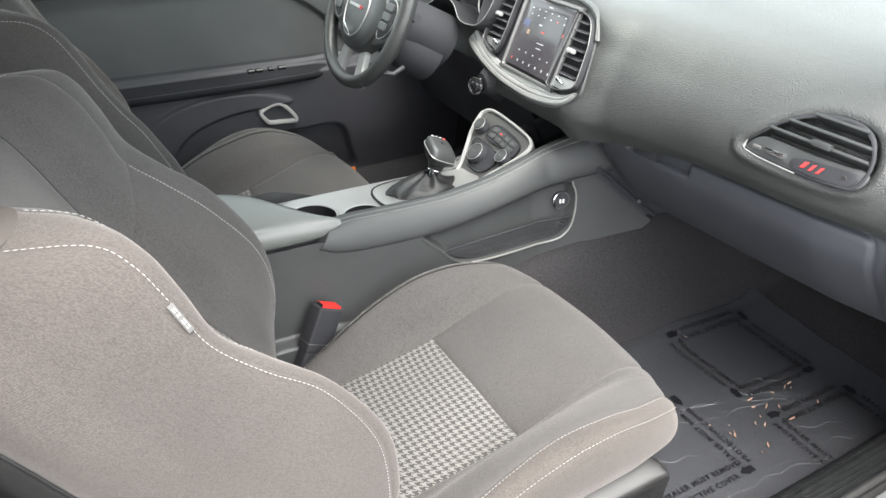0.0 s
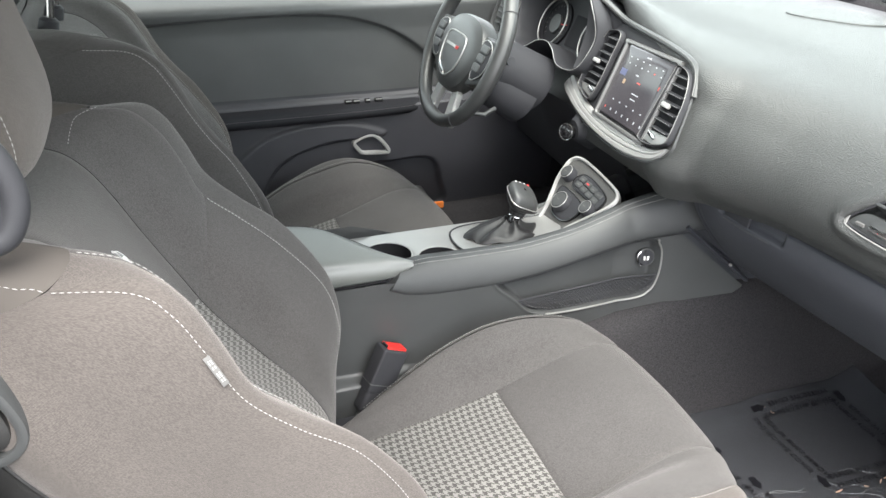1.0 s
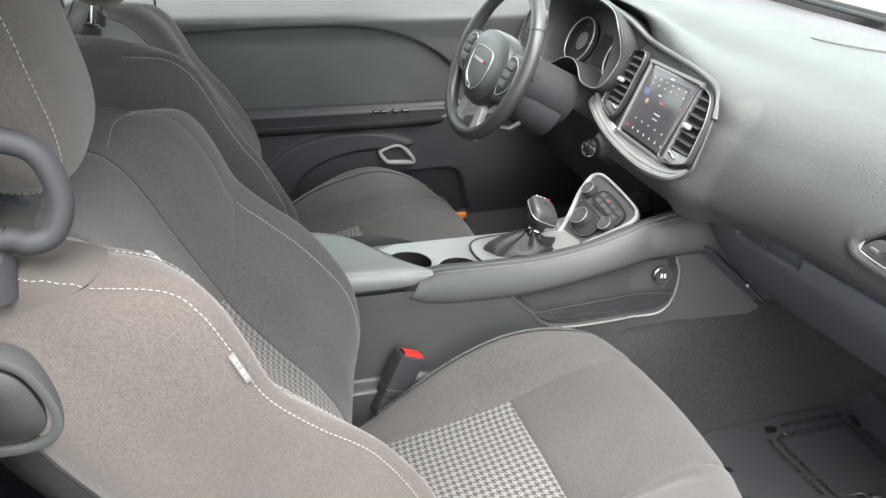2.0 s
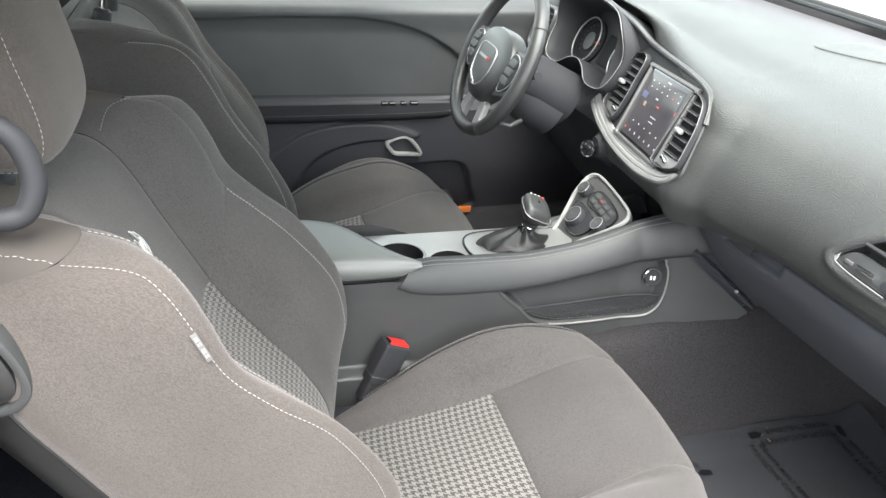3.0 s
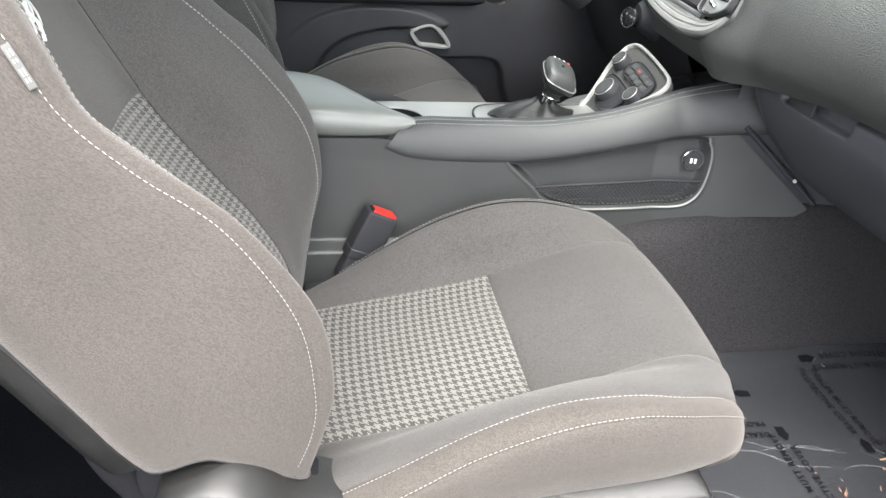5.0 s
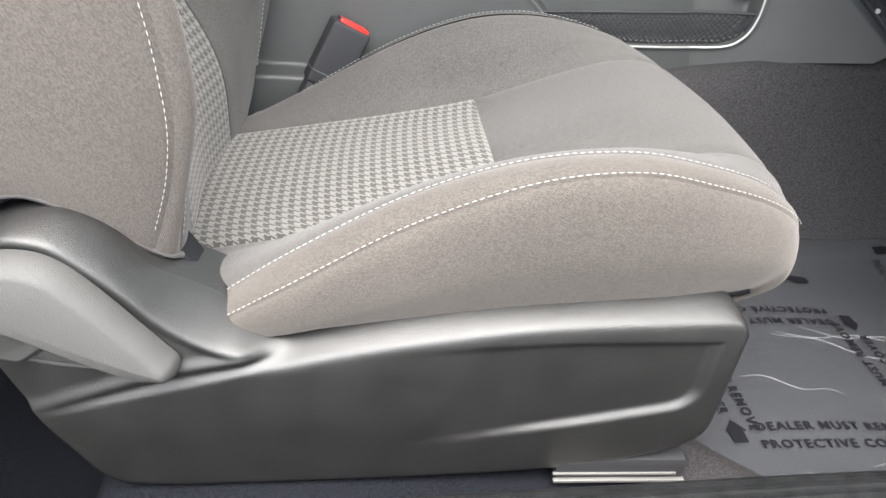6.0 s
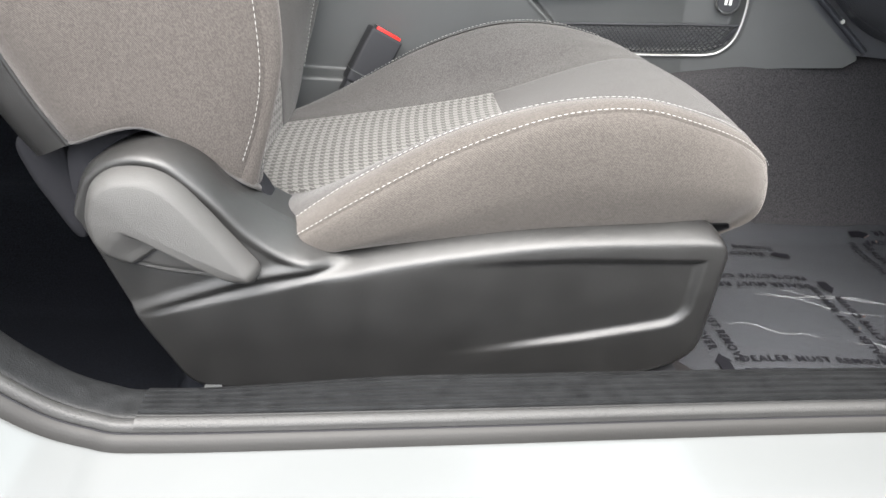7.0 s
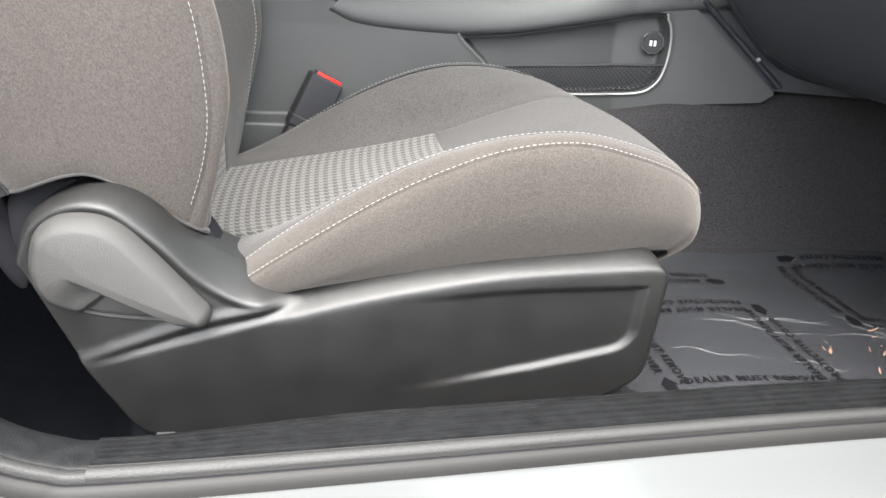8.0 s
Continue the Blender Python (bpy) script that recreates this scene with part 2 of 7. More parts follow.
def cr_weights(n, ts):
    """Catmull-Rom weights: rows of samples over n control points; ts in 0 .. n - 1."""
    w = np.zeros((len(ts), n))
    for r, t in enumerate(ts):
        k = min(int(t), n - 2)
        f = t - k
        c = (-0.5 * f + f * f - 0.5 * f ** 3, 1 - 2.5 * f * f + 1.5 * f ** 3, 0.5 * f + 2 * f * f - 1.5 * f ** 3, -0.5 * f * f + 0.5 * f ** 3)
        for d, v in zip((-1, 0, 1, 2), c):
            i = k + d
            if i < 0:
                w[r, 0] += 2 * v
                w[r, 1] -= v
            elif i > n - 1:
                w[r, n - 1] += 2 * v
                w[r, n - 2] -= v
            else:
                w[r, i] += v
    return w


def spline(pts, n, closed=False):
    p = np.array(pts, dtype=float)
    if closed:
        m = len(p)
        p = np.vstack([p[-2:], p, p[:3]])
        return cr_weights(len(p), np.linspace(2, 2 + m, n, endpoint=False)) @ p
    return cr_weights(len(p), np.linspace(0, len(p) - 1, n)) @ p


def clustered(a, b, n, edge=0.16):
    """n samples from a to b, denser towards both ends."""
    t = np.linspace(0, 1, n)
    t = (1 - edge) * (0.5 - 0.5 * np.cos(np.pi * t)) + edge * t
    return a + (b - a) * t


def surface(control, us, vs):
    """Points of a tensor spline over control[v][u] = (x, y, z)."""
    c = np.asarray(control, dtype=float)
    return np.einsum("va,ub,abk->vuk", cr_weights(c.shape[0], vs), cr_weights(c.shape[1], us), c)


def grid_mesh(name, p, flip=False, uv_shift=(0, 0), puff=0.0, puff_width=0.006, open_end=False):
    """A smooth mesh over a grid of points p[v][u]; puff: how far its borders sink, like a sewn panel."""
    nv, nu = p.shape[:2]
    du = np.gradient(p, axis=1)
    dv = np.gradient(p, axis=0)
    nrm = np.cross(du, dv)
    nrm /= np.maximum(np.linalg.norm(nrm, axis=2, keepdims=True), 1e-9)
    if flip:
        nrm = -nrm
    lu = np.concatenate([np.zeros((nv, 1)), np.cumsum(np.linalg.norm(np.diff(p, axis=1), axis=2), axis=1)], axis=1)
    lv = np.concatenate([np.zeros((1, nu)), np.cumsum(np.linalg.norm(np.diff(p, axis=0), axis=2), axis=0)], axis=0)
    if puff:
        d = np.minimum(np.minimum(lu, 1.0 if open_end else lu[:, -1:] - lu), np.minimum(lv, lv[-1:] - lv))
        p = p - nrm * (puff * np.exp(-d / puff_width))[..., None]
    idx = np.arange(nv * nu).reshape(nv, nu)
    q = np.stack([idx[:-1, :-1], idx[:-1, 1:], idx[1:, 1:], idx[1:, :-1]], axis=-1).reshape(-1, 4)
    if flip:
        q = q[:, ::-1]
    mid = lv.shape[1] // 2
    uvs = np.stack([lu + uv_shift[0], np.repeat(lv[:, mid:mid + 1], nu, axis=1) + uv_shift[1]], axis=-1).reshape(-1, 2)
    return mesh_from(name, p.reshape(-1, 3), q.tolist(), uvs)


def tube(path, radius, segs=10, cap=True, flat=None):
    """A bmesh swept round along a path; radius a number or one for each point; flat scales the second axis."""
    p = [Vector(q) for q in path]
    r = [radius] * len(p) if isinstance(radius, (int, float)) else list(radius)
    bm = bmesh.new()
    rings, up = [], None
    for i, q in enumerate(p):
        d = (p[min(i + 1, len(p) - 1)] - p[max(i - 1, 0)]).normalized()
        if up is None:
            up = Vector((0, 0, 1)) if abs(d.z) < 0.9 else Vector((1, 0, 0))
        side = d.cross(up).normalized()
        up = side.cross(d).normalized()
        k = flat or 1.0
        rings.append([bm.verts.new(q + side * math.cos(a) * r[i] + up * math.sin(a) * r[i] * k)
                      for a in (2 * math.pi * j / segs for j in range(segs))])
    for a, b in zip(rings, rings[1:]):
        for j in range(segs):
            bm.faces.new((a[j], a[(j + 1) % segs], b[(j + 1) % segs], b[j]))
    if cap:
        bm.faces.new(rings[0][::-1])
        bm.faces.new(rings[-1])
    return bm


def ring(centre, axis, radius, thick, segs=48, sides=10, flat=1.0):
    """A bmesh torus about an axis."""
    c, a = Vector(centre), Vector(axis).normalized()
    e = a.orthogonal().normalized()
    f = a.cross(e)
    bm = bmesh.new()
    rows = []
    for i in range(segs):
        t = 2 * math.pi * i / segs
        d = e * math.cos(t) + f * math.sin(t)
        rows.append([bm.verts.new(c + d * (radius + thick * math.cos(s)) + a * thick * flat * math.sin(s))
                     for s in (2 * math.pi * j / sides for j in range(sides))])
    for i in range(segs):
        p, q = rows[i], rows[(i + 1) % segs]
        for j in range(sides):
            bm.faces.new((p[j], q[j], q[(j + 1) % sides], p[(j + 1) % sides]))
    return bm


def box(size, m=None, bevel=0.003, segs=2):
    """A bevelled block as a bmesh, centred, moved by m."""
    bm = bmesh.new()
    bmesh.ops.create_cube(bm, size=1.0)
    bmesh.ops.scale(bm, vec=size, verts=bm.verts)
    if bevel:
        bmesh.ops.bevel(bm, geom=bm.edges[:], offset=min(bevel, min(size) * 0.45), segments=segs, profile=0.6, affect="EDGES")
    if m is not None:
        bmesh.ops.transform(bm, matrix=m, verts=bm.verts)
    return bm


def slab(outline, depth, place, dome=0.0, bevel=0.002, rings=4, tip=0.0):
    """A plate with an outline (a, b) in its own plane, its face rounded off and domed; place(a, b, n) -> point."""
    o = np.array(outline, dtype=float)
    c = o.mean(axis=0)
    size = np.abs(o - c).max()
    bm = bmesh.new()
    loops = [[bm.verts.new(place(a, b, 0.0)) for a, b in o]]
    loops.append([bm.verts.new(place(a, b, depth - bevel)) for a, b in o])
    k = bevel / size
    for f, h in ((1 - 0.3 * k, depth - 0.3 * bevel), (1 - k, depth)):
        loops.append([bm.verts.new(place(*(c + (q - c) * f), h)) for q in o])
    for i in range(1, rings):
        f = (1 - k) * (1 - i / rings)
        h = depth + dome * (1 - f * f)
        loops.append([bm.verts.new(place(*(c + (q - c) * f), h)) for q in o])
    for p, q in zip(loops, loops[1:]):
        for i in range(len(p)):
            bm.faces.new((p[i], p[(i + 1) % len(p)], q[(i + 1) % len(p)], q[i]))
    bm.faces.new(loops[-1])
    bm.faces.new(loops[0][::-1])
    return bm


def rounded(w, h, r, n=5):
    """A rounded rectangle about the origin, as an outline."""
    pts = []
    for cx, cy, a0 in ((w / 2 - r, h / 2 - r, 0), (-w / 2 + r, h / 2 - r, 90), (-w / 2 + r, -h / 2 + r, 180), (w / 2 - r, -h / 2 + r, 270)):
        for i in range(n):
            a = radians(a0 + 90 * i / (n - 1))
            pts.append((cx + r * math.cos(a), cy + r * math.sin(a)))
    return pts


def frame_bar(outline, width, depth, place, lift=0.0):
    """A closed rim that follows an outline: width in its plane, rounded, depth proud."""
    o = np.array(outline, dtype=float)
    nxt, prv = np.roll(o, -1, axis=0), np.roll(o, 1, axis=0)
    t = nxt - prv
    t /= np.linalg.norm(t, axis=1, keepdims=True)
    nr = np.stack([t[:, 1], -t[:, 0]], axis=1)
    bm = bmesh.new()
    prof = [(0, 0), (0, 0.6), (0.2, 0.95), (0.5, 1.0), (0.8, 0.95), (1, 0.6), (1, 0)]
    loops = [[bm.verts.new(place(*(q + w * (f - 0.5) * width), lift + g * depth)) for q, w in zip(o, nr)] for f, g in prof]
    for p, q in zip(loops, loops[1:]):
        for i in range(len(p)):
            bm.faces.new((p[i], p[(i + 1) % len(p)], q[(i + 1) % len(p)], q[i]))
    return bm


def resample(path, step):
    p = np.array(path, dtype=float)
    s = np.concatenate([[0], np.cumsum(np.linalg.norm(np.diff(p, axis=0), axis=1))])
    t = np.arange(0, s[-1], step)
    return np.stack([np.interp(t, s, p[:, k]) for k in range(3)], axis=1)


def stitching(path, pitch=0.0060, dash=0.0042, r=0.00046):
    """A row of separate thread dashes along a path."""
    q = resample(path, pitch)
    bm = bmesh.new()
    for a, b in zip(q, q[1:]):
        a, d = Vector(a), Vector(b) - Vector(a)
        if d.length < 1e-6:
            continue
        e = a + d * (dash / pitch)
        d.normalize()
        s = d.orthogonal().normalized()
        f = d.cross(s)
        m = (a + e) / 2
        loops = []
        for c, k in ((a, 0.35), (m, 1.0), (e, 0.35)):
            loops.append([bm.verts.new(c + (s * math.cos(x) + f * math.sin(x)) * r * k) for x in (0, 1.57, 3.14, 4.71)])
        for x, y in zip(loops, loops[1:]):
            for j in range(4):
                bm.faces.new((x[j], x[(j + 1) % 4], y[(j + 1) % 4], y[j]))
        bm.faces.new(loops[0][::-1])
        bm.faces.new(loops[-1])
    return bm


def smooth(a, b, x):
    t = np.clip((np.asarray(x, dtype=float) - a) / (b - a), 0, 1)
    return t * t * (3 - 2 * t)


def text_mesh(body, size, name="lettering"):
    cu = bpy.data.curves.new(name, "FONT")
    cu.body, cu.size, cu.align_x, cu.align_y = body, size, "CENTER", "CENTER"
    cu.resolution_u, cu.offset, cu.space_character = 2, 0.00035, 1.2
    ob = bpy.data.objects.new(name, cu)
    scene.collection.objects.link(ob)
    me = bpy.data.meshes.new_from_object(ob.evaluated_get(bpy.context.evaluated_depsgraph_get()))
    bpy.data.objects.remove(ob)
    bpy.data.curves.remove(cu)
    return me


# ---------------------------------------------------------------- car shell and floor
ground = part("ground", grid_mesh("ground", np.array([[(x, y, -0.42) for x in np.linspace(-400, 400, 21)] for y in np.linspace(-400, 400, 21)])), M_ASPHALT)
tagged(ground, "worn grey asphalt lot reaching the horizon", "ground", kind="structure")


def sheet(name, fn, us, vs, mat, label, flip=False, parent=None, category="", thick=0.0):
    p = np.array([[fn(u, v) for u in us] for v in vs])
    ob = part(name, grid_mesh(name, p, flip), mat, parent)
    if thick:
        md = ob.modifiers.new("thickness", "SOLIDIFY")
        md.thickness, md.offset = thick, -1
    return tagged(ob, label, category, kind="" if parent else "structure")


def poly_distance(poly, x, z):
    """Signed distance to a closed outline, negative within."""
    d = np.full(x.shape, 9.0)
    n = np.zeros(x.shape, dtype=int)
    for (x0, z0), (x1, z1) in zip(poly, np.roll(poly, -1, axis=0)):
        ex, ez = x1 - x0, z1 - z0
        t = np.clip(((x - x0) * ex + (z - z0) * ez) / (ex * ex + ez * ez + 1e-14), 0, 1)
        d = np.minimum(d, np.hypot(x - x0 - t * ex, z - z0 - t * ez))
        n += ((z0 > z) != (z1 > z)) & (x < ex * (z - z0) / (ez + 1e-12) + x0)
    return np.where(n % 2 == 1, -d, d)


def floor_z(x, y):
    """The carpet: flat, rising to the toe board in front and to the tunnel and sill at the sides."""
    z = -0.055
    z += 0.34 * max(0.0, (x - 1.16)) ** 1.15 * 1.6
    rear = 1 - float(smooth(0.50, 0.60, x))
    z += (0.055 + float(np.interp(x, (0.50, 0.557, 0.713, 0.80, 0.885, 1.0), (0.160, 0.172, 0.202, 0.214, 0.224, 0.232)))) * float(smooth(0.535 + 0.115 * rear, 0.645 + 0.06 * rear, y)) * (1 - float(smooth(0.93, 1.05, y)))
    z += 0.055 * float(1 - smooth(-0.035, 0.02, y))
    # rear footwell sunk deeper so that it falls dark
    z -= 0.18 * float(1 - smooth(-0.14, -0.04, x)) * float(smooth(0.00, 0.06, y)) * float(1 - smooth(0.52, 0.62, y))
    z += 0.06 * float(smooth(1.55, 1.63, y))
    return z + 0.004 * math.sin(9 * x + 4 * y) * math.sin(7 * y)


sheet("floor", lambda u, v: (u, v, floor_z(u, v)), np.linspace(0.47, 1.6, 60), np.linspace(-0.05, 1.68, 110), M_CARPET,
              "black carpet on the cabin floor and tunnel", category="carpet")
sheet("floor.001", lambda u, v: (u, v, floor_z(u, v)), np.linspace(-1.25, 0.47, 74), np.linspace(-0.05, 1.68, 110), M_CARPET_SHADED,
                   "navy looped carpet, darkened for the shade under the seats and in the rear footwell", category="carpet")

# door sill: the line of the opening, from the front foot along the sill and up the rear pillar
SILL = [(0.85, 0.030, 0.66), (0.865, 0.020, 0.52), (0.90, 0.008, 0.40), (0.975, -0.004, 0.26), (1.07, -0.015, 0.14), (1.10, -0.022, 0.085), (1.06, -0.026, 0.058), (0.95, -0.032, 0.052),
        (0.60, -0.042, 0.051), (0.20, -0.066, 0.051), (-0.02, -0.078, 0.051),
        (-0.07, -0.081, 0.058), (-0.115, -0.083, 0.082), (-0.17, -0.082, 0.135), (-0.25, -0.075, 0.25), (-0.32, -0.060, 0.42), (-0.37, -0.02, 0.62),
        (-0.39, 0.05, 0.80), (-0.36, 0.12, 0.96)]


def along_sill(profile, n=220):
    """Points of a cross-section (out, up) carried along the opening; out is towards the street, up away from the opening's edge inwards."""
    line = spline(SILL, n)
    t = np.gradient(line, axis=0)
    t /= np.linalg.norm(t, axis=1, keepdims=True)
    out = np.array([0.0, -1.0, 0.0])
    up = -np.cross(out, t)
    up /= np.linalg.norm(up, axis=1, keepdims=True)
    return np.array([line + out * a + up * b for a, b in profile])


body = thing("car_body", "white painted car body around the open passenger doorway", "car body", (0.3, -0.2, -0.42), kind="structure")
rocker = spline([(0.001, -0.024), (0.0095, -0.0195), (0.022, -0.020), (0.080, -0.030), (0.125, -0.050), (0.150, -0.085), (0.158, -0.14), (0.150, -0.22)], 40)
part("rocker_panel", grid_mesh("rocker_panel", along_sill(rocker)), M_PAINT, body, "glossy white painted sill panel")
seal = spline([(-0.002, -0.012), (0.002, -0.0070), (0.005, -0.0073), (0.0080, -0.0100), (0.0098, -0.0145), (0.0100, -0.022), (0.007, -0.032)], 30)
part("door_seal", grid_mesh("door_seal", along_sill(seal)), M_RUBBER, body, "dark grey rubber door seal")
inner = spline([(-0.098, -0.060), (-0.082, -0.034), (-0.056, -0.009), (-0.042, -0.001), (-0.024, 0.0), (-0.0115, -0.001), (-0.0095, -0.006)], 30)
part("sill_trim", grid_mesh("sill_trim", along_sill(inner)), M_SCUFF, body, "grained dark sill trim running up the pillar")
pale = spline([(-0.0098, -0.0040), (-0.0085, -0.0006), (-0.0040, 0.0002), (0.0000, -0.0020), (0.0014, -0.0100)], 16)
part("sill_lip", grid_mesh("sill_lip", along_sill(pale)), M_LIP, body, "smooth lip of the sill trim, paler for the sky on it")
part("sill_gap", tube(along_sill([(0.0026, -0.0072)])[0], 0.0013, 6), M_INK, body)


def scuff_plate():
    """The ribbed tread plate that lies on the sill."""
    root = thing("scuff_plate", "grained dark plastic scuff plate with long ribs on the sill", "scuff plate", (0.5, -0.05, 0.05))
    line = spline(SILL, 400)
    line = line[(line[:, 2] < 0.0535) & (line[:, 0] > -0.042)]
    prof = [(-0.072, -0.010), (-0.069, -0.002), (-0.0655, 0.0006)]
    for i in range(6):
        a = -0.062 + i * 0.0088
        prof += [(a, 0.0008), (a + 0.0008, 0.0032), (a + 0.0034, 0.0036), (a + 0.0042, 0.0008)]
    prof += [(-0.0130, 0.0012), (-0.0100, 0.0020), (-0.0090, 0.0014)]
    edge = [(-0.0090, 0.0014), (-0.0078, 0.0026), (-0.0050, 0.0026), (-0.0020, 0.0014), (0.0004, -0.0008), (0.0010, -0.0030), (0.0000, -0.008)]
    slim = lambda a, x: a if a > -0.014 else -0.014 + (a + 0.014) * (0.70 + 0.30 * float(smooth(-0.03, 0.20, x)))  # narrower towards the rear end
    lay = lambda pr: np.array([[q + np.array([0, -slim(a, q[0]), b - 0.30 * max(0.0, -a - 0.05)]) for q in line] for a, b in pr])
    part("outer_lip", grid_mesh("outer_lip", lay(edge)), M_LIP, root, "smoother outer lip, paler for the sky on it")
    p = lay(prof)
    me = grid_mesh("tread", p)
    me.set_sharp_from_angle(angle=radians(30))
    part("tread", me, M_SCUFF, root)
    e = p[:, -1]
    bm = bmesh.new()
    a = [bm.verts.new(q) for q in e]
    b = [bm.verts.new(q + np.array([-0.001, 0, -0.008])) for q in e]
    for i in range(len(a) - 1):
        bm.faces.new((a[i], a[i + 1], b[i + 1], b[i]))
    part("end_edge", bm, M_SCUFF, root)
    part("clip", box((0.016, 0.008, 0.004), pose(0.0, 0.012, 0.018), 0.001), M_TRIM, root)


scuff_plate()

def bonnet_pt(u, v):
    y = 0.02 + 1.62 * v
    return (1.45 + 1.05 * u + 0.05 * (1 - (2 * v - 1) ** 2), y, 0.70 - 0.16 * u * u + 0.035 * (1 - (2 * v - 1) ** 2))


sheet("bonnet", bonnet_pt, np.linspace(0, 1, 20), np.linspace(0, 1, 20), M_PAINT, "glossy white bonnet", False, body, thick=0.01)
sheet("cowl", lambda u, v: (1.34 + 0.13 * u, 0.02 + 1.62 * v, 0.715 - 0.01 * u), np.linspace(0, 1, 6), np.linspace(0, 1, 20), M_DARK, "black cowl panel below the windscreen", False, body, thick=0.01)
for yy in (0.35, 1.0):
    part("wiper_arm", tube([(1.44, yy, 0.735), (1.40, yy + 0.25, 0.745), (1.37, yy + 0.52, 0.752)], 0.007, 8), M_DARK, body, "black wiper arm")

# unseen open passenger door, swung out on its front hinges, added to block light
open_door = thing("passenger_door", "open passenger door swung out on its front hinges", "car door", (1.12, -0.07, 0.0), kind="structure")


def door_pt(u, v, n):
    """u along the door from the hinge, v up, n through its thickness."""
    a = radians(64)
    d, q = Vector((-math.cos(a), -math.sin(a), 0)), Vector((math.sin(a), -math.cos(a), 0))
    return tuple(Vector((1.13, -0.10, 0.0)) + d * u + q * (n - 0.05 * math.sin(math.pi * min(1, max(0, v / 0.75)))) + Vector((0, 0, v)))


for nm, n0, mt, fl in (("inner_panel", -0.05, M_TRIM, True), ("outer_skin", 0.07, M_PAINT, False)):
    sheet(nm, lambda u, v: door_pt(u, v, n0), np.linspace(0, 1.25, 24), np.linspace(-0.05, 0.70, 20), mt, "", fl, open_door, thick=0.012)
part("door_edge", tube(spline([door_pt(1.25, -0.05, 0.0), door_pt(1.262, 0.3, 0.0), door_pt(1.25, 0.70, 0.0)], 12), 0.035, 10), M_PAINT, open_door)
part("door_armrest", tube(spline([door_pt(0.35, 0.36, -0.09), door_pt(0.7, 0.37, -0.11), door_pt(1.15, 0.38, -0.09)], 16), 0.04, 12, flat=0.6), M_LEATHER, open_door)
pane = sheet("door_glass", lambda u, v: door_pt(u, 0.68 + v, 0.01 - 0.2 * v), np.linspace(0.2, 1.2, 8), np.linspace(0, 0.3, 6), M_GLASS, "", False, open_door)
pane.visible_shadow = False

# roof, pillars, glass: they close the cabin and shade it
roof_thing = thing("roof", "car roof with pale grey headlining", "roof", (0, 0.83, 1.0), kind="structure")


def roof_pt(u, v):
    x = -1.0 + 1.42 * u
    y = 0.08 + 1.50 * v
    return (x, y, 1.02 + 0.05 * (1 - (2 * v - 1) ** 2) - 0.14 * max(0, 0.5 - u) ** 2 * 2 - 0.05 * max(0, u - 0.7))


sheet("headlining", roof_pt, np.linspace(0, 1, 24), np.linspace(0, 1, 20), M_HEADLINE, "", True, roof_thing)
sheet("roof_skin", lambda u, v: tuple(np.array(roof_pt(u, v)) + (0, 0, 0.04)), np.linspace(0, 1, 24), np.linspace(0, 1, 20), M_PAINT, "white painted roof skin", False, roof_thing)
for side, y0, y1 in ((0, 0.02, 0.10), (1, 1.64, 1.56)):
    part("windscreen_pillar", tube(spline([(1.28, y0, 0.74), (0.95, y0 + (y1 - y0) * 0.4, 0.86), (0.62, y0 + (y1 - y0) * 0.8, 0.97), (0.40, y1, 1.030)], 20), 0.045, 12, flat=0.6), M_TRIM, roof_thing)
    part("rear_pillar", tube(spline([(-0.98, y1, 0.96), (-1.2, (y0 + y1) / 2, 0.75), (-1.5, y0, 0.60)], 12), 0.12, 12, flat=0.5), M_TRIM, roof_thing)
sheet("rear_bulkhead", lambda u, v: (-1.25, u, -0.22 + 0.92 * v), np.linspace(-0.05, 1.7, 8), np.linspace(0, 1, 8), M_TRIM, "dark trimmed wall behind the rear seats", category="bulkhead", thick=0.03)
sheet("rear_quarter_trim", lambda u, v: (-1.25 + 0.84 * u, 0.02 + 0.06 * v, -0.20 + 0.80 * v), np.linspace(0, 1, 12), np.linspace(0, 1, 10), M_TRIM,
                  "dark plastic trim beside the rear seat", True, category="trim", thick=0.02)
sheet("rear_quarter_trim.001", lambda u, v: (-1.25 + 0.84 * u, 1.66 - 0.03 * v, -0.06 + 0.72 * v), np.linspace(0, 1, 12), np.linspace(0, 1, 10), M_TRIM,
                 "dark plastic trim beside the rear seat", category="trim", thick=0.02)
# unseen side panels, added to keep light out of the rear cabin
for side, nm in ((0, "rear_side_panel"), (1, "rear_side_panel.001")):
    ya, yb = ((0.08, 0.15), (1.62, 1.51))[side]
    sheet(nm, lambda u, v: (-1.25 + 0.80 * u - 0.06 * v, ya + (yb - ya) * v, 0.58 + 0.44 * v), np.linspace(0, 1, 10), np.linspace(0, 1, 8), M_TRIM, "unseen dark rear side panel below the roof, keeping light out", side == 0, category="trim", thick=0.03)
windscreen = sheet("windscreen", lambda u, v: (1.30 - 0.89 * v - 0.10 * (2 * u - 1) ** 2 * (1 - v), 0.05 + 1.56 * u - 0.0 + (0.09 - 0.18 * u) * v, 0.752 + 0.30 * v),
                   np.linspace(0, 1, 20), np.linspace(0, 1, 14), M_GLASS, "clear windscreen glass", category="windscreen")
windscreen.visible_shadow = False
rear_glass = sheet("rear_window", lambda u, v: (-1.0 - 0.45 * v, 0.2 + 1.26 * u, 0.98 - 0.32 * v), np.linspace(0, 1, 8), np.linspace(0, 1, 6), M_GLASS, "rear window glass", category="window")
rear_glass.visible_shadow = False


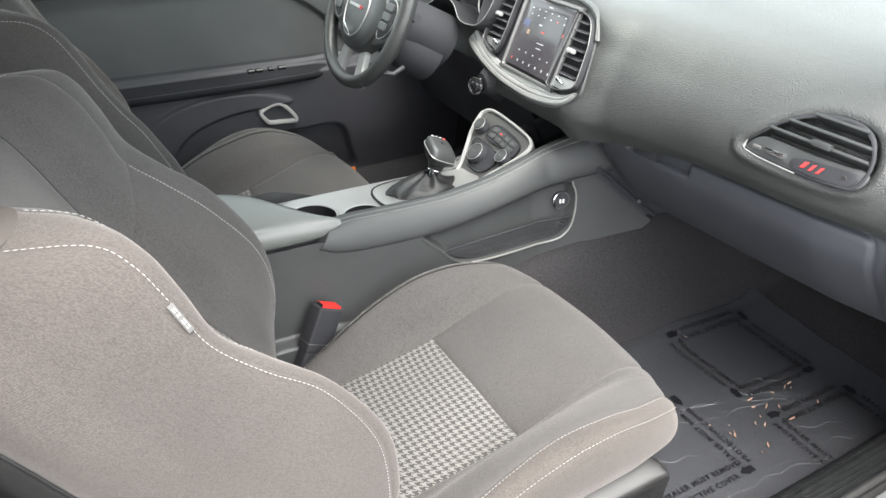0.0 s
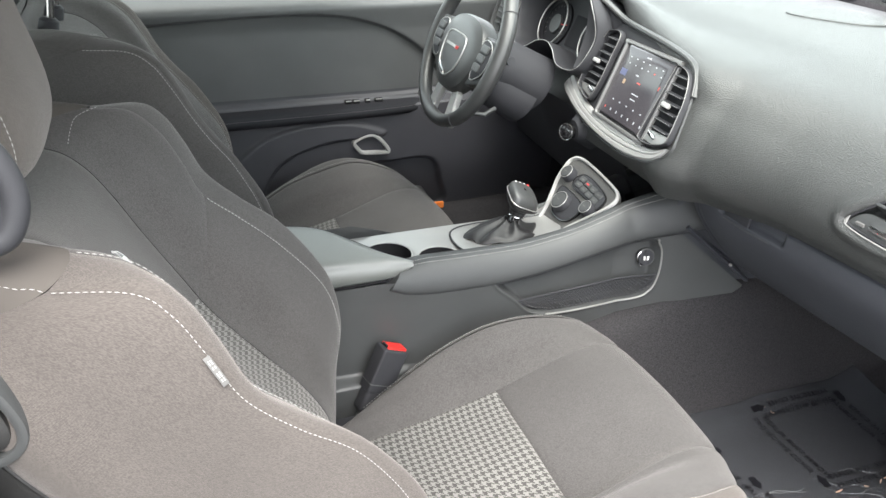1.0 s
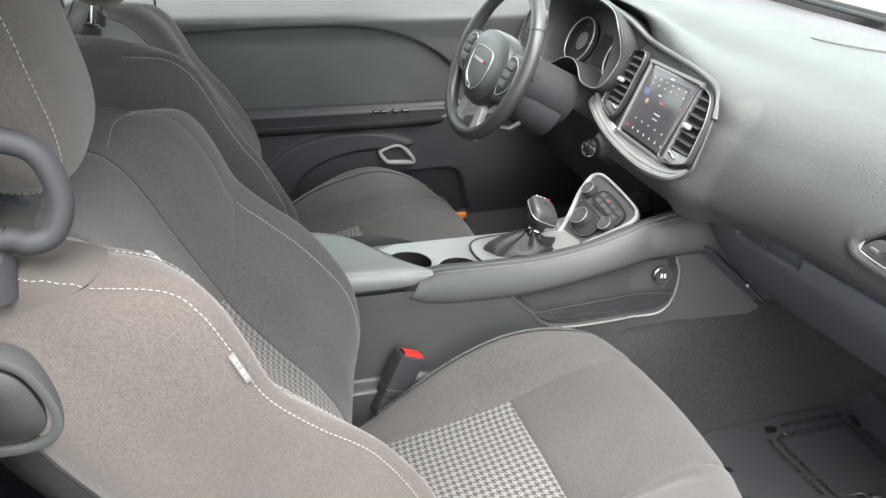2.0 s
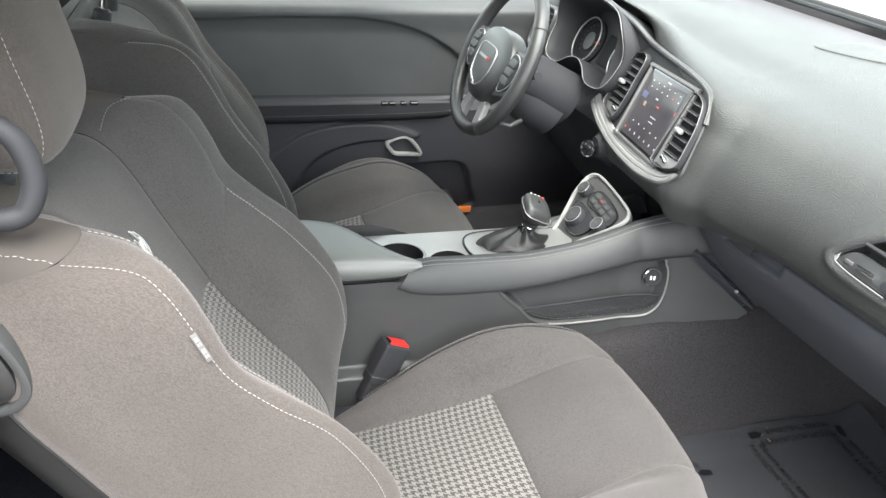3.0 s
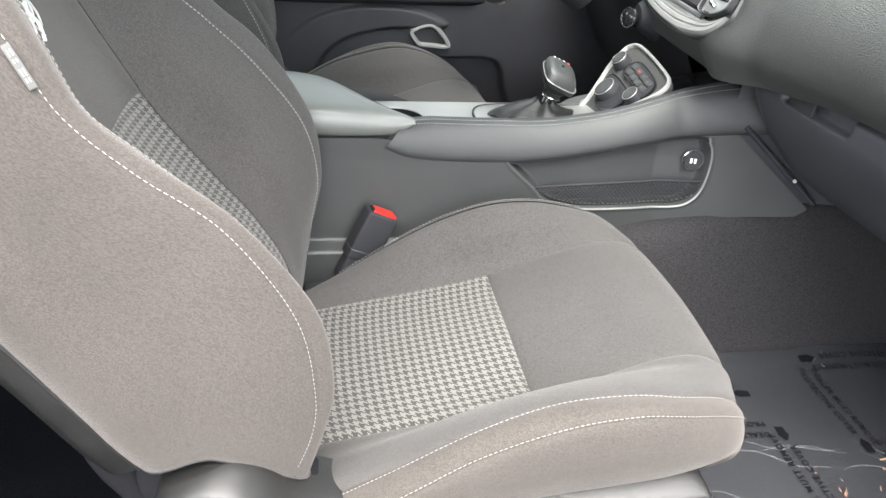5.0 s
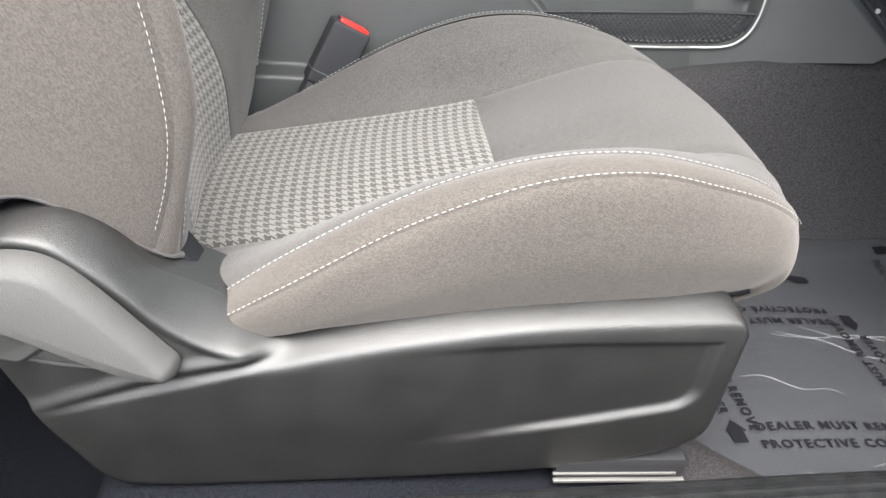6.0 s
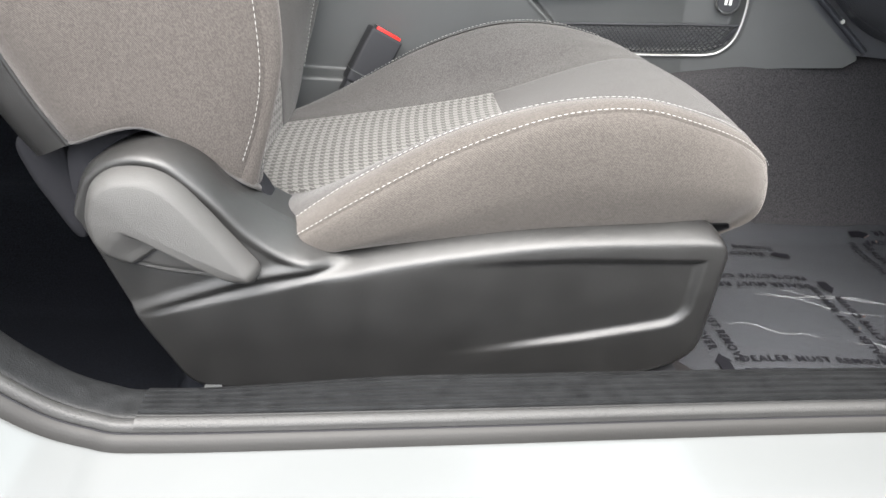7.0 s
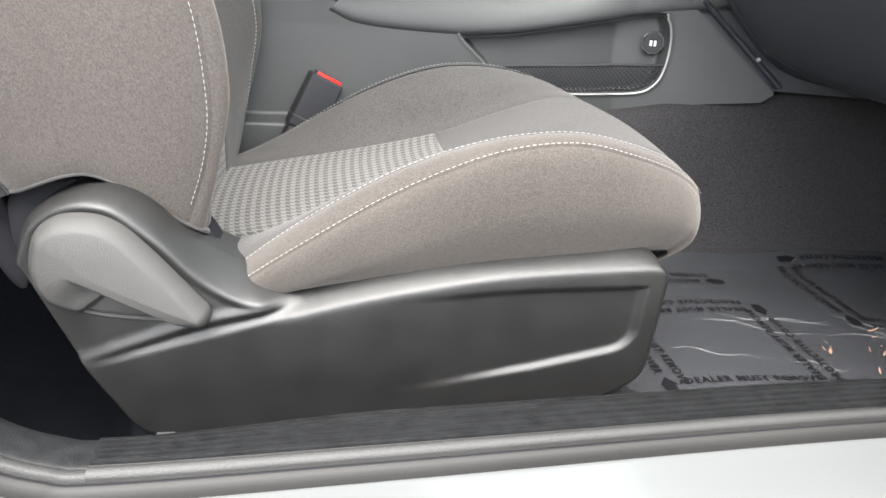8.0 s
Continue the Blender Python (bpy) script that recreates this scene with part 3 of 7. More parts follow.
# ---------------------------------------------------------------- front seats
CUSHION = {  # long profiles (x, z), from the backrest over the nose, by how far out they lie
    "middle": ((-0.05, 0.100), (0.08, 0.122), (0.20, 0.145), (0.31, 0.172), (0.40, 0.208), (0.475, 0.233), (0.535, 0.232), (0.575, 0.200), (0.568, 0.150), (0.52, 0.112)),
    "seam": ((-0.04, 0.102), (0.08, 0.125), (0.20, 0.148), (0.31, 0.174), (0.40, 0.208), (0.472, 0.231), (0.528, 0.230), (0.566, 0.200), (0.560, 0.150), (0.51, 0.112)),
    "slope": ((0.00, 0.110), (0.09, 0.145), (0.20, 0.190), (0.30, 0.222), (0.39, 0.240), (0.455, 0.244), (0.515, 0.234), (0.553, 0.203), (0.546, 0.152), (0.50, 0.114)),
    "crest": ((0.03, 0.112), (0.11, 0.160), (0.21, 0.217), (0.30, 0.252), (0.375, 0.262), (0.44, 0.255), (0.503, 0.236), (0.542, 0.204), (0.536, 0.155), (0.49, 0.116)),
    "low_seam": ((0.045, 0.100), (0.12, 0.140), (0.21, 0.192), (0.30, 0.230), (0.375, 0.242), (0.44, 0.236), (0.51, 0.218), (0.541, 0.196), (0.536, 0.158), (0.49, 0.118)),
    "side": ((0.058, 0.097), (0.125, 0.118), (0.21, 0.150), (0.30, 0.182), (0.375, 0.190), (0.44, 0.190), (0.50, 0.183), (0.532, 0.172), (0.530, 0.152), (0.49, 0.122)),
    "bottom": ((0.07, 0.095), (0.13, 0.096), (0.21, 0.106), (0.29, 0.118), (0.37, 0.124), (0.44, 0.128), (0.485, 0.130), (0.505, 0.130), (0.505, 0.128), (0.48, 0.124)),
    "edge_slope": ((0.00, 0.110), (0.09, 0.150), (0.20, 0.203), (0.30, 0.236), (0.39, 0.252), (0.455, 0.251), (0.515, 0.236), (0.553, 0.203), (0.546, 0.152), (0.50, 0.114)),
    "edge_crest": ((0.045, 0.118), (0.115, 0.176), (0.205, 0.231), (0.29, 0.262), (0.37, 0.276), (0.435, 0.268), (0.500, 0.244), (0.542, 0.208), (0.536, 0.155), (0.49, 0.116)),
    "edge_seam": ((0.058, 0.117), (0.119, 0.165), (0.205, 0.217), (0.295, 0.259), (0.37, 0.272), (0.435, 0.260), (0.500, 0.236), (0.541, 0.203), (0.536, 0.158), (0.49, 0.118)),
    "edge_side": ((0.064, 0.100), (0.125, 0.128), (0.21, 0.165), (0.30, 0.198), (0.375, 0.208), (0.44, 0.204), (0.50, 0.192), (0.532, 0.176), (0.530, 0.152), (0.49, 0.122)),
    "edge_bottom": ((0.07, 0.096), (0.13, 0.114), (0.21, 0.128), (0.29, 0.140), (0.37, 0.149), (0.44, 0.153), (0.490, 0.150), (0.512, 0.144), (0.510, 0.136), (0.48, 0.126)),
}
CUSHION_OUT = {"middle": (0.0,) * 10, "seam": (0.142,) * 10, "slope": (0.178, 0.182) + (0.186,) * 8, "crest": (0.196, 0.208, 0.218) + (0.222,) * 7, "low_seam": (0.204, 0.220, 0.234) + (0.240,) * 7, "side": (0.212, 0.232, 0.252) + (0.262,) * 7, "bottom": (0.205, 0.224, 0.244) + (0.252,) * 7,
               "edge_slope": (0.196,) * 6 + (0.190, 0.186, 0.186, 0.186),
               "edge_crest": (0.232, 0.248, 0.251, 0.249, 0.256, 0.255, 0.236, 0.218, 0.215, 0.21),
               "edge_seam": (0.266, 0.284, 0.283, 0.290, 0.292, 0.284, 0.264, 0.240, 0.236, 0.23),
               "edge_side": (0.268, 0.286, 0.288, 0.294, 0.296, 0.290, 0.276, 0.256, 0.250, 0.24),
               "edge_bottom": (0.266, 0.274, 0.276, 0.276, 0.276, 0.272, 0.258, 0.244, 0.24, 0.23)}

BACK = {  # profiles (x, z) of the backrest, from the seat up to the shoulder
    "middle": ((0.000, 0.08), (-0.008, 0.20), (-0.050, 0.29), (-0.108, 0.37), (-0.165, 0.45), (-0.200, 0.52), (-0.235, 0.59), (-0.261, 0.642), (-0.284, 0.678), (-0.312, 0.701), (-0.346, 0.711)),
    "seam": ((0.010, 0.08), (0.004, 0.20), (-0.038, 0.29), (-0.098, 0.37), (-0.155, 0.45), (-0.192, 0.52), (-0.228, 0.59), (-0.253, 0.642), (-0.276, 0.680), (-0.303, 0.705), (-0.340, 0.716)),
    "slope": ((0.016, 0.10), (0.022, 0.21), (0.006, 0.30), (-0.030, 0.38), (-0.080, 0.46), (-0.138, 0.53), (-0.180, 0.59), (-0.208, 0.645), (-0.235, 0.688), (-0.268, 0.716), (-0.312, 0.727)),
    "crest": ((0.024, 0.150), (0.037, 0.235), (0.047, 0.308), (0.026, 0.395), (-0.038, 0.482), (-0.098, 0.541), (-0.143, 0.583), (-0.165, 0.636), (-0.189, 0.684), (-0.223, 0.719), (-0.268, 0.730)),
    "stitch": ((0.010, 0.168), (0.033, 0.242), (0.038, 0.306), (0.022, 0.400), (-0.034, 0.495), (-0.096, 0.550), (-0.142, 0.598), (-0.168, 0.652), (-0.190, 0.692), (-0.218, 0.713), (-0.285, 0.716)),
    "flank": ((-0.070, 0.222), (-0.075, 0.255), (-0.085, 0.31), (-0.105, 0.385), (-0.145, 0.458), (-0.195, 0.517), (-0.235, 0.565), (-0.262, 0.612), (-0.288, 0.652), (-0.315, 0.682), (-0.345, 0.698)),
    "rear": ((-0.150, 0.196), (-0.172, 0.235), (-0.200, 0.295), (-0.240, 0.372), (-0.280, 0.445), (-0.312, 0.505), (-0.340, 0.555), (-0.365, 0.605), (-0.386, 0.645), (-0.402, 0.675), (-0.415, 0.695)),
    "shell": ((-0.185, 0.170), (-0.205, 0.225), (-0.235, 0.290), (-0.275, 0.365), (-0.315, 0.440), (-0.345, 0.500), (-0.373, 0.550), (-0.398, 0.600), (-0.418, 0.640), (-0.433, 0.670), (-0.445, 0.690)),
}
BACK_OUT = {"middle": (0.0,) * 11, "seam": (0.118,) * 11, "slope": (0.17,) * 11,
            "crest": (0.225, 0.228, 0.230, 0.230, 0.228, 0.226, 0.224, 0.222, 0.218, 0.212, 0.200),
            "stitch": (0.246, 0.254, 0.258, 0.262, 0.266, 0.270, 0.272, 0.270, 0.264, 0.254, 0.238),
            "flank": (0.262, 0.268, 0.274, 0.278, 0.280, 0.282, 0.282, 0.278, 0.270, 0.258, 0.240),
            "rear": (0.235, 0.240, 0.246, 0.250, 0.254, 0.256, 0.256, 0.252, 0.244, 0.232, 0.215), "shell": (0.0,) * 11}


def control(curves, outs, names, cy, s):
    """Rows of control points; s is +1 where the seat's outer side is towards the open doorway."""
    rows = []
    for k, nm in enumerate(names):
        o = outs[nm.lstrip("-")]
        sg = -1 if nm.startswith("-") else 1
        rows.append([(x, cy + s * sg * w, z) for (x, z), w in zip(curves[nm.lstrip("-")], o)])
    return rows


def front_seat(name, cy, s, label, setting=()):
    """A bucket seat; '-' profiles lie on its outer side, plain ones towards the console."""
    root = thing(name, label, "car seat", (0.2, cy, -0.05), group="front seats")
    flip = s < 0
    names = ["-edge_bottom", "-edge_side", "-edge_seam", "-edge_crest", "-edge_slope", "-seam", "middle", "seam", "slope", "crest", "low_seam", "side", "bottom"]
    C = control(CUSHION, CUSHION_OUT, names, cy, s)
    if setting:
        C = [[(x - 0.112, y, z - 0.016) for x, y, z in row] for row in C]

    def panel(nm, c, u0, u1, v0, v1, nu, nv, mat, puff=0.0045, label="", parent=None):
        p = surface(c, clustered(u0, u1, nu), clustered(v0, v1, nv))
        return part(nm, grid_mesh(nm, p, flip, puff=puff), mat, parent or root, label)

    panel("cushion_insert", C, 0, 2.98, 5, 7, 70, 40, M_TOOTH, label="light and dark grey hound's-tooth cloth insert")
    panel("cushion_front", C, 2.98, 9, 5, 7, 60, 36, M_CLOTH)
    panel("inner_bolster", C, 0, 9, 7, 9, 90, 26, M_CLOTH)
    panel("outer_bolster", C, 0, 9, 3, 5, 90, 26, M_CLOTH)
    panel("bolster_strip", C, 0, 9, 2, 3, 90, 12, M_CLOTH if setting else M_SIDE, 0.002)
    panel("cushion_side", C, 0, 9, 0, 2, 90, 24, M_CLOTH if setting else M_SIDE, 0.002)
    panel("inner_side", C, 0, 9, 9, 12, 70, 24, M_CLOTH, 0.002)
    # closing underside and rear flap
    p = surface(C, np.linspace(0, 9, 30), [0, 12])
    part("cushion_base", grid_mesh("cushion_base", p, not flip), M_DARK, root)
    p = surface(C, [0.0, 0.02], np.linspace(0, 12, 60))
    p[:, 1] = p[:, 0] + np.array([0.012, 0, -0.03])
    part("rear_flap", grid_mesh("rear_flap", p, not flip), M_CLOTH, root)

    def thread(c, v, u0, u1, parent, out=0.0008):
        q = surface(c, np.linspace(u0, u1, 160), [v, v + 0.02])
        n = np.cross(np.gradient(q[0], axis=0), q[1] - q[0])
        n /= np.linalg.norm(n, axis=1, keepdims=True)
        n *= -1 if flip else 1
        tagged(part("stitching", stitching(q[0] + n * out), M_THREAD, parent), "pale contrast stitching")

    thread(C, 2.90, 0.15, 6.15, root)
    thread(C, 2.08, 0.15, 6.9, root)
    thread(C, 9.12, 0.6, 5.6, root)

    bn = ["-shell", "-rear", "-flank", "-stitch", "-crest", "-slope", "-seam", "middle", "seam", "slope", "crest", "stitch", "flank", "rear", "shell"]
    B = control(BACK, BACK_OUT, bn, cy, s)
    for row in B:  # the driver's backrest is set a little further back
        for k, d in enumerate(setting):
            row[k] = (row[k][0] + d, row[k][1], row[k][2])
    if setting:  # and leans away from the door
        for nm, row in zip(bn, B):
            if nm in ("-flank", "-stitch", "-crest"):
                row[:] = [(x - 0.032, y, z) for x, y, z in row]
            if nm in ("crest", "stitch", "slope"):
                row[:] = [(x + 0.016 * float(smooth(3, 6, k)), y, z) for k, (x, y, z) in enumerate(row)]
    tilt = setting[-1] if setting else 0.0
    nb = 10

    def bpanel(nm, u0, u1, v0, v1, nu, nv, mat, puff=0.003, label=""):
        p = surface(B, clustered(u0, u1, nu), clustered(v0, v1, nv))
        return part(nm, grid_mesh(nm, p, not flip, puff=puff, open_end=u1 == nb), mat, root, label)

    bpanel("back_insert", 0, 4.35, 6, 8, 70, 40, M_TOOTH, label="light and dark grey hound's-tooth cloth insert")
    bpanel("back_upper", 4.35, nb, 6, 8, 60, 40, M_CLOTH)
    # bolsters, parted by a seam that climbs from the insert's top corner to the crest
    cut = lambda f: 4.35 + 1.65 * f
    for nm, v0, v1, fl in (("back_inner_bolster", 8, 10, 0), ("back_outer_bolster", 4, 6, 1)):
        vv = clustered(v0, v1, 26)
        for lo in (True, False):
            rows = []
            for v in vv:
                f = (v - v0) / (v1 - v0)
                f = 1 - f if fl else f
                rows.append(surface(B, clustered(0, cut(f), 46) if lo else clustered(cut(f), nb, 46), [v])[0])
            part(nm, grid_mesh(nm, np.array(rows), not flip, puff=0.002, open_end=not lo), M_CLOTH, root)
    hem = surface(B, [0.0], np.linspace(1, 4, 50))[:, 0]
    part("flank_hem", tube(hem + np.array([0, s * 0.004, 0.002]), 0.0032, 10), M_CLOTH, root)
    hem2 = surface(B, [0.0], np.linspace(1, 3.1, 40))[:, 0]
    under = np.array([hem2 + np.array([0, s * k * 0.07, 0.012 * k]) for k in (0, 0.3, 1.0)])
    part("back_underside", grid_mesh("back_underside", under, flip), M_DARK, root)
    bpanel("back_outer_strip", 0, nb, 3, 4, 80, 12, M_CORD, 0.002)
    bpanel("back_inner_strip", 0, nb, 10, 11, 80, 12, M_CLOTH, 0.002)
    bpanel("back_flank", 0, nb, 1, 3, 80, 26, M_CORD, 0.002)
    bpanel("back_inner_flank", 0, nb, 11, 13, 80, 26, M_CLOTH, 0.002)
    for v_r, sd in ((1, -1), (13, 1)):
        r0 = surface(B, np.linspace(0, nb, 50), [v_r])[0]
        mid = surface(B, np.linspace(0, nb, 50), [0])[0]
        ctrl = [r0 + np.array([0.012, s * sd * 0.003, 0.006]), r0 + np.array([-0.004, s * sd * 0.006, -0.002]), r0 + np.array([-0.026, s * sd * 0.000, -0.013]),
                r0 + np.array([-0.038, -s * sd * 0.022, -0.020]), 0.5 * (r0 + mid) + np.array([-0.035, 0, -0.02]), mid + np.array([-0.02, 0, -0.01])]
        p = np.einsum("va,auk->vuk", cr_weights(6, np.linspace(0, 5, 30)), np.array(ctrl))
        part("back_shell", grid_mesh("back_shell", p, (sd < 0) == flip), M_SHELL, root, "smooth dark plastic seat back shell")
    edge = surface(B, np.linspace(0, nb, 60), [1.03])[0]
    part("shell_piping", tube(edge + np.array([0, -s * 0.002, 0]), 0.0028, 8), M_SHELL, root)
    # shoulder cap
    loop = surface(B, [nb], np.concatenate([clustered(k, k + 1, 9)[:-1] for k in range(14)]))[:, 0]
    rows = []
    for f in np.linspace(0, 1, 14):
        # front and rear edges drawn together over the top
        mid = 0.5 * (loop + np.array([loop[:, 0].mean(), cy, loop[:, 2].mean()]))
        mid[:, 1] = cy + (loop[:, 1] - cy) * 0.92
        mid[:, 0] = -0.385 + tilt + 0.02 * (loop[:, 0] + 0.385)
        mid[:, 2] = 0.722 + 0.008 * smooth(0.12, 0.2, np.abs(loop[:, 1] - cy))
        rows.append(loop + (mid - loop) * f + np.array([0, 0, 0.010 * math.sin(math.pi * f)]))
    rows = [np.vstack([r, r[:1]]) for r in rows]
    part("shoulder", grid_mesh("shoulder", np.array(rows), not flip), M_CLOTH if setting else M_CAP, root)
    for k in (23,):
        path = np.array([r[k - i // 2] for i, r in enumerate(rows[:9])]) + np.array([0, -s * 0.0008, 0.0010])
        tagged(part("stitching", stitching(spline([tuple(q) for q in path], 40)), M_THREAD, root), "pale contrast stitching")

    def bthread(v, u0, u1, r=0.00046):
        q = surface(B, np.linspace(u0, u1, 200), [v, v + 0.02])
        n = np.cross(np.gradient(q[0], axis=0), q[1] - q[0])
        n /= np.linalg.norm(n, axis=1, keepdims=True)
        n *= 1 if flip else -1
        tagged(part("stitching", stitching(q[0] + n * 0.0008, r=r), M_THREAD, root), "pale contrast stitching")

    bthread(2.93, 0.3, nb - 0.05)
    bthread(3.95, 0.3, nb - 0.05)
    bthread(9.90, 0.3, 5.9, 0.0008)
    bthread(11.07, 0.3, nb - 0.05, 0.0008)
    arc = []
    for f in np.linspace(0, 1, 60):
        q = surface(B, [8.9 + 0.85 * math.sin(f * math.pi / 2)], [8.2 + 1.75 * f])[0][0]
        arc.append(q + np.array([0.0016, -s * 0.0008, 0.0012]))
    tagged(part("stitching", stitching(np.array(arc)), M_THREAD, root), "pale contrast stitching")

    # head restraint on two posts
    post_x = -0.372 + tilt + (0.040 if setting else 0.0)
    HC = np.array([post_x, cy, 0.893 if setting else 0.868])
    hr = []
    for v in np.linspace(-1, 1, 27):
        row = []
        for a in np.linspace(0, 2 * math.pi, 49):
            k = (1 - abs(v) ** 3.2) ** (1 / 2.4)
            ca, sa = math.cos(a), math.sin(a)
            rx = 0.072 * np.sign(ca) * abs(ca) ** 0.75 * k
            rz = 0.125 * np.sign(sa) * abs(sa) ** 0.72 * (0.55 + 0.45 * k)
            row.append((HC[0] + rx - 0.18 * rz + 0.012 * max(0, -sa), HC[1] + 0.152 * v, HC[2] + rz))
        hr.append(row)
    head = part("head_restraint", grid_mesh("head_restraint", np.array(hr), True, puff=0.0), M_SIDE, root, "charcoal cloth head restraint")
    seam_v = 0.80
    q = []
    for a in np.linspace(-0.9 * math.pi / 2 - 0.6, 1.25, 60):
        for_v = seam_v
        k = (1 - for_v ** 3.2) ** (1 / 2.4)
        ca, sa = math.cos(a), math.sin(a)
        rx = 0.0725 * np.sign(ca) * abs(ca) ** 0.75 * k
        rz = 0.126 * np.sign(sa) * abs(sa) ** 0.72 * (0.55 + 0.45 * k)
        q.append((HC[0] + rx - 0.18 * rz + 0.0135 * max(0, -sa), HC[1] - s * 0.152 * for_v, HC[2] + rz))
    tagged(part("stitching", stitching(q), M_THREAD, head), "pale contrast stitching")
    for o in (-0.062, 0.062):
        part("post", tube([(post_x, cy + o, 0.68), (post_x + 0.010, cy + o, 0.74), (post_x + 0.024, cy + o, 0.82)], 0.0066, 12), M_CHROME, root, "chrome head restraint post")
        part("post_sleeve", tube([(post_x - 0.002, cy + o, 0.700), (post_x + 0.006, cy + o, 0.731), (post_x + 0.007, cy + o, 0.736)], (0.019, 0.017, 0.011), 18), M_DARK, root)
    return root, B, C, flip


seat, SEAT_B, SEAT_C, _ = front_seat("passenger_seat", 0.385, 1, "charcoal cloth passenger seat with hound's-tooth inserts and pale stitching")
driver_seat, DS_B, DS_C, _ = front_seat("driver_seat", 1.190, -1, "charcoal cloth driver seat beside the console",
                                         (-0.055, -0.055, -0.054, -0.050, -0.040, -0.022, -0.008, -0.009, -0.013, -0.022, -0.030))


def valance(root, cy, s):
    """The moulded plastic shield along the seat's outer side, with its swept ridge and sunken front field."""
    top = spline([(-0.137, 0.150), (-0.128, 0.182), (-0.100, 0.205), (-0.060, 0.2165), (-0.026, 0.206), (0.009, 0.168), (0.050, 0.137), (0.090, 0.121), (0.15, 0.128),
                  (0.22, 0.141), (0.30, 0.152), (0.38, 0.159), (0.445, 0.163), (0.478, 0.156), (0.494, 0.135)], 170)
    bot = spline([(-0.137, 0.150), (-0.116, 0.104), (-0.088, 0.045), (-0.063, 0.000), (-0.036, -0.044), (0.01, -0.054), (0.08, -0.054), (0.15, -0.053),
                  (0.22, -0.051), (0.30, -0.047), (0.38, -0.038), (0.456, -0.018), (0.490, 0.008), (0.504, 0.058), (0.498, 0.130)], 170)
    ridge = spline([(-0.20, 0.015), (-0.088, 0.043), (-0.046, 0.054), (0.021, 0.073), (0.106, 0.096), (0.16, 0.110), (0.223, 0.123), (0.318, 0.138), (0.439, 0.146), (0.52, 0.148)], 500)
    upper = spline([(-0.13, 0.029), (-0.088, 0.047), (-0.046, 0.064), (0.021, 0.088), (0.067, 0.099), (0.112, 0.1075)], 160)
    arch = spline([(-0.15, 0.10), (-0.135, 0.146), (-0.127, 0.168), (-0.119, 0.185), (-0.105, 0.199), (-0.086, 0.207), (-0.067, 0.209), (-0.045, 0.203), (-0.021, 0.184),
                   (0.001, 0.163), (0.023, 0.139), (0.047, 0.121), (0.071, 0.111), (0.112, 0.1075)], 160)
    dish = np.vstack([arch, upper[::-1]])
    vs = clustered(0, 1, 110, 0.5)
    g = np.array([bot + (top - bot) * v for v in vs])
    x, z = g[..., 0], g[..., 1]
    zr = np.interp(x, ridge[:, 0], ridge[:, 1])
    zu = np.interp(x, upper[:, 0], upper[:, 1])
    D = poly_distance(dish, x, z)
    d = z - zr
    soft = lambda q, w: 0.5 * (q + np.sqrt(q * q + w * w))
    fore = smooth(0.075, 0.125, x)
    inward = 2.0 * soft(d, 0.0040) * fore
    inward += 2.5 * soft(D, 0.0032) * (1 - fore) * smooth(0.0, 0.012, z - zu)
    inward += 0.0040 * smooth(0.0005, 0.012, -D) * (1 - smooth(0.05, 0.10, x))
    inward += 0.0045 * smooth(0.0, 0.006, d) * smooth(-0.001, 0.006, zu - z) * (1 - fore)
    inward += 0.10 * soft(-d - 0.002, 0.005) * smooth(-0.12, -0.02, x)
    # sunken field at the front end
    zt = np.interp(x, [0.20, 0.34, 0.46], [0.112, 0.122, 0.125])
    zb = np.interp(x, [0.20, 0.27, 0.36, 0.42, 0.47], [0.000, 0.010, 0.026, 0.040, 0.052])
    lower, front, turn = z - zb, 0.468 - x, 0.022
    near = np.minimum(np.minimum(zt - z, lower), front)
    corner = (lower < turn) & (front < turn)
    near = np.where(corner, np.minimum(zt - z, turn - np.hypot(turn - np.minimum(lower, turn), turn - np.minimum(front, turn))), near)
    inward += 0.0068 * smooth(-0.004, 0.0060, near) * smooth(0.20, 0.36, x)
    # rounded rim
    t = vs[:, None]
    rim = lambda q: 0.016 * (1 - np.sqrt(np.clip(1 - (1 - np.clip(q, 0, 1)) ** 2, 0, 1)))
    hgt = np.linalg.norm(top - bot, axis=1)[None]
    inward += rim(t * hgt / 0.012) + rim((1 - t) * hgt / 0.014)
    inward += 0.04 * smooth(0.482, 0.510, x) ** 2 + 0.01 * smooth(0.06, 0.14, -x)
    y = 0.300 - inward
    p = np.stack([x, cy - s * y, z], axis=-1)
    part("side_shield", grid_mesh("side_shield", p, s < 0), M_SHELL, root, "moulded dark plastic seat side shield")
    back = np.stack([x, cy - s * (y - 0.012), z], axis=-1)
    rows = np.concatenate([p[:1], (p[:1] + back[:1] * 0) + np.array([0, s * 0.05, 0.002])], axis=0)
    part("shield_return", grid_mesh("shield_return", rows, s > 0), M_SHELL, root)
    rows = np.concatenate([p[-1:], p[-1:] + np.array([0, s * 0.06, -0.004])], axis=0)
    part("shield_return", grid_mesh("shield_return", rows, s < 0), M_SHELL, root)
    # reclining lever: a round boss, its blade and the finger recess under it
    yo = cy - s * 0.297
    place = lambda a, b, n: (a, yo - s * n, b)
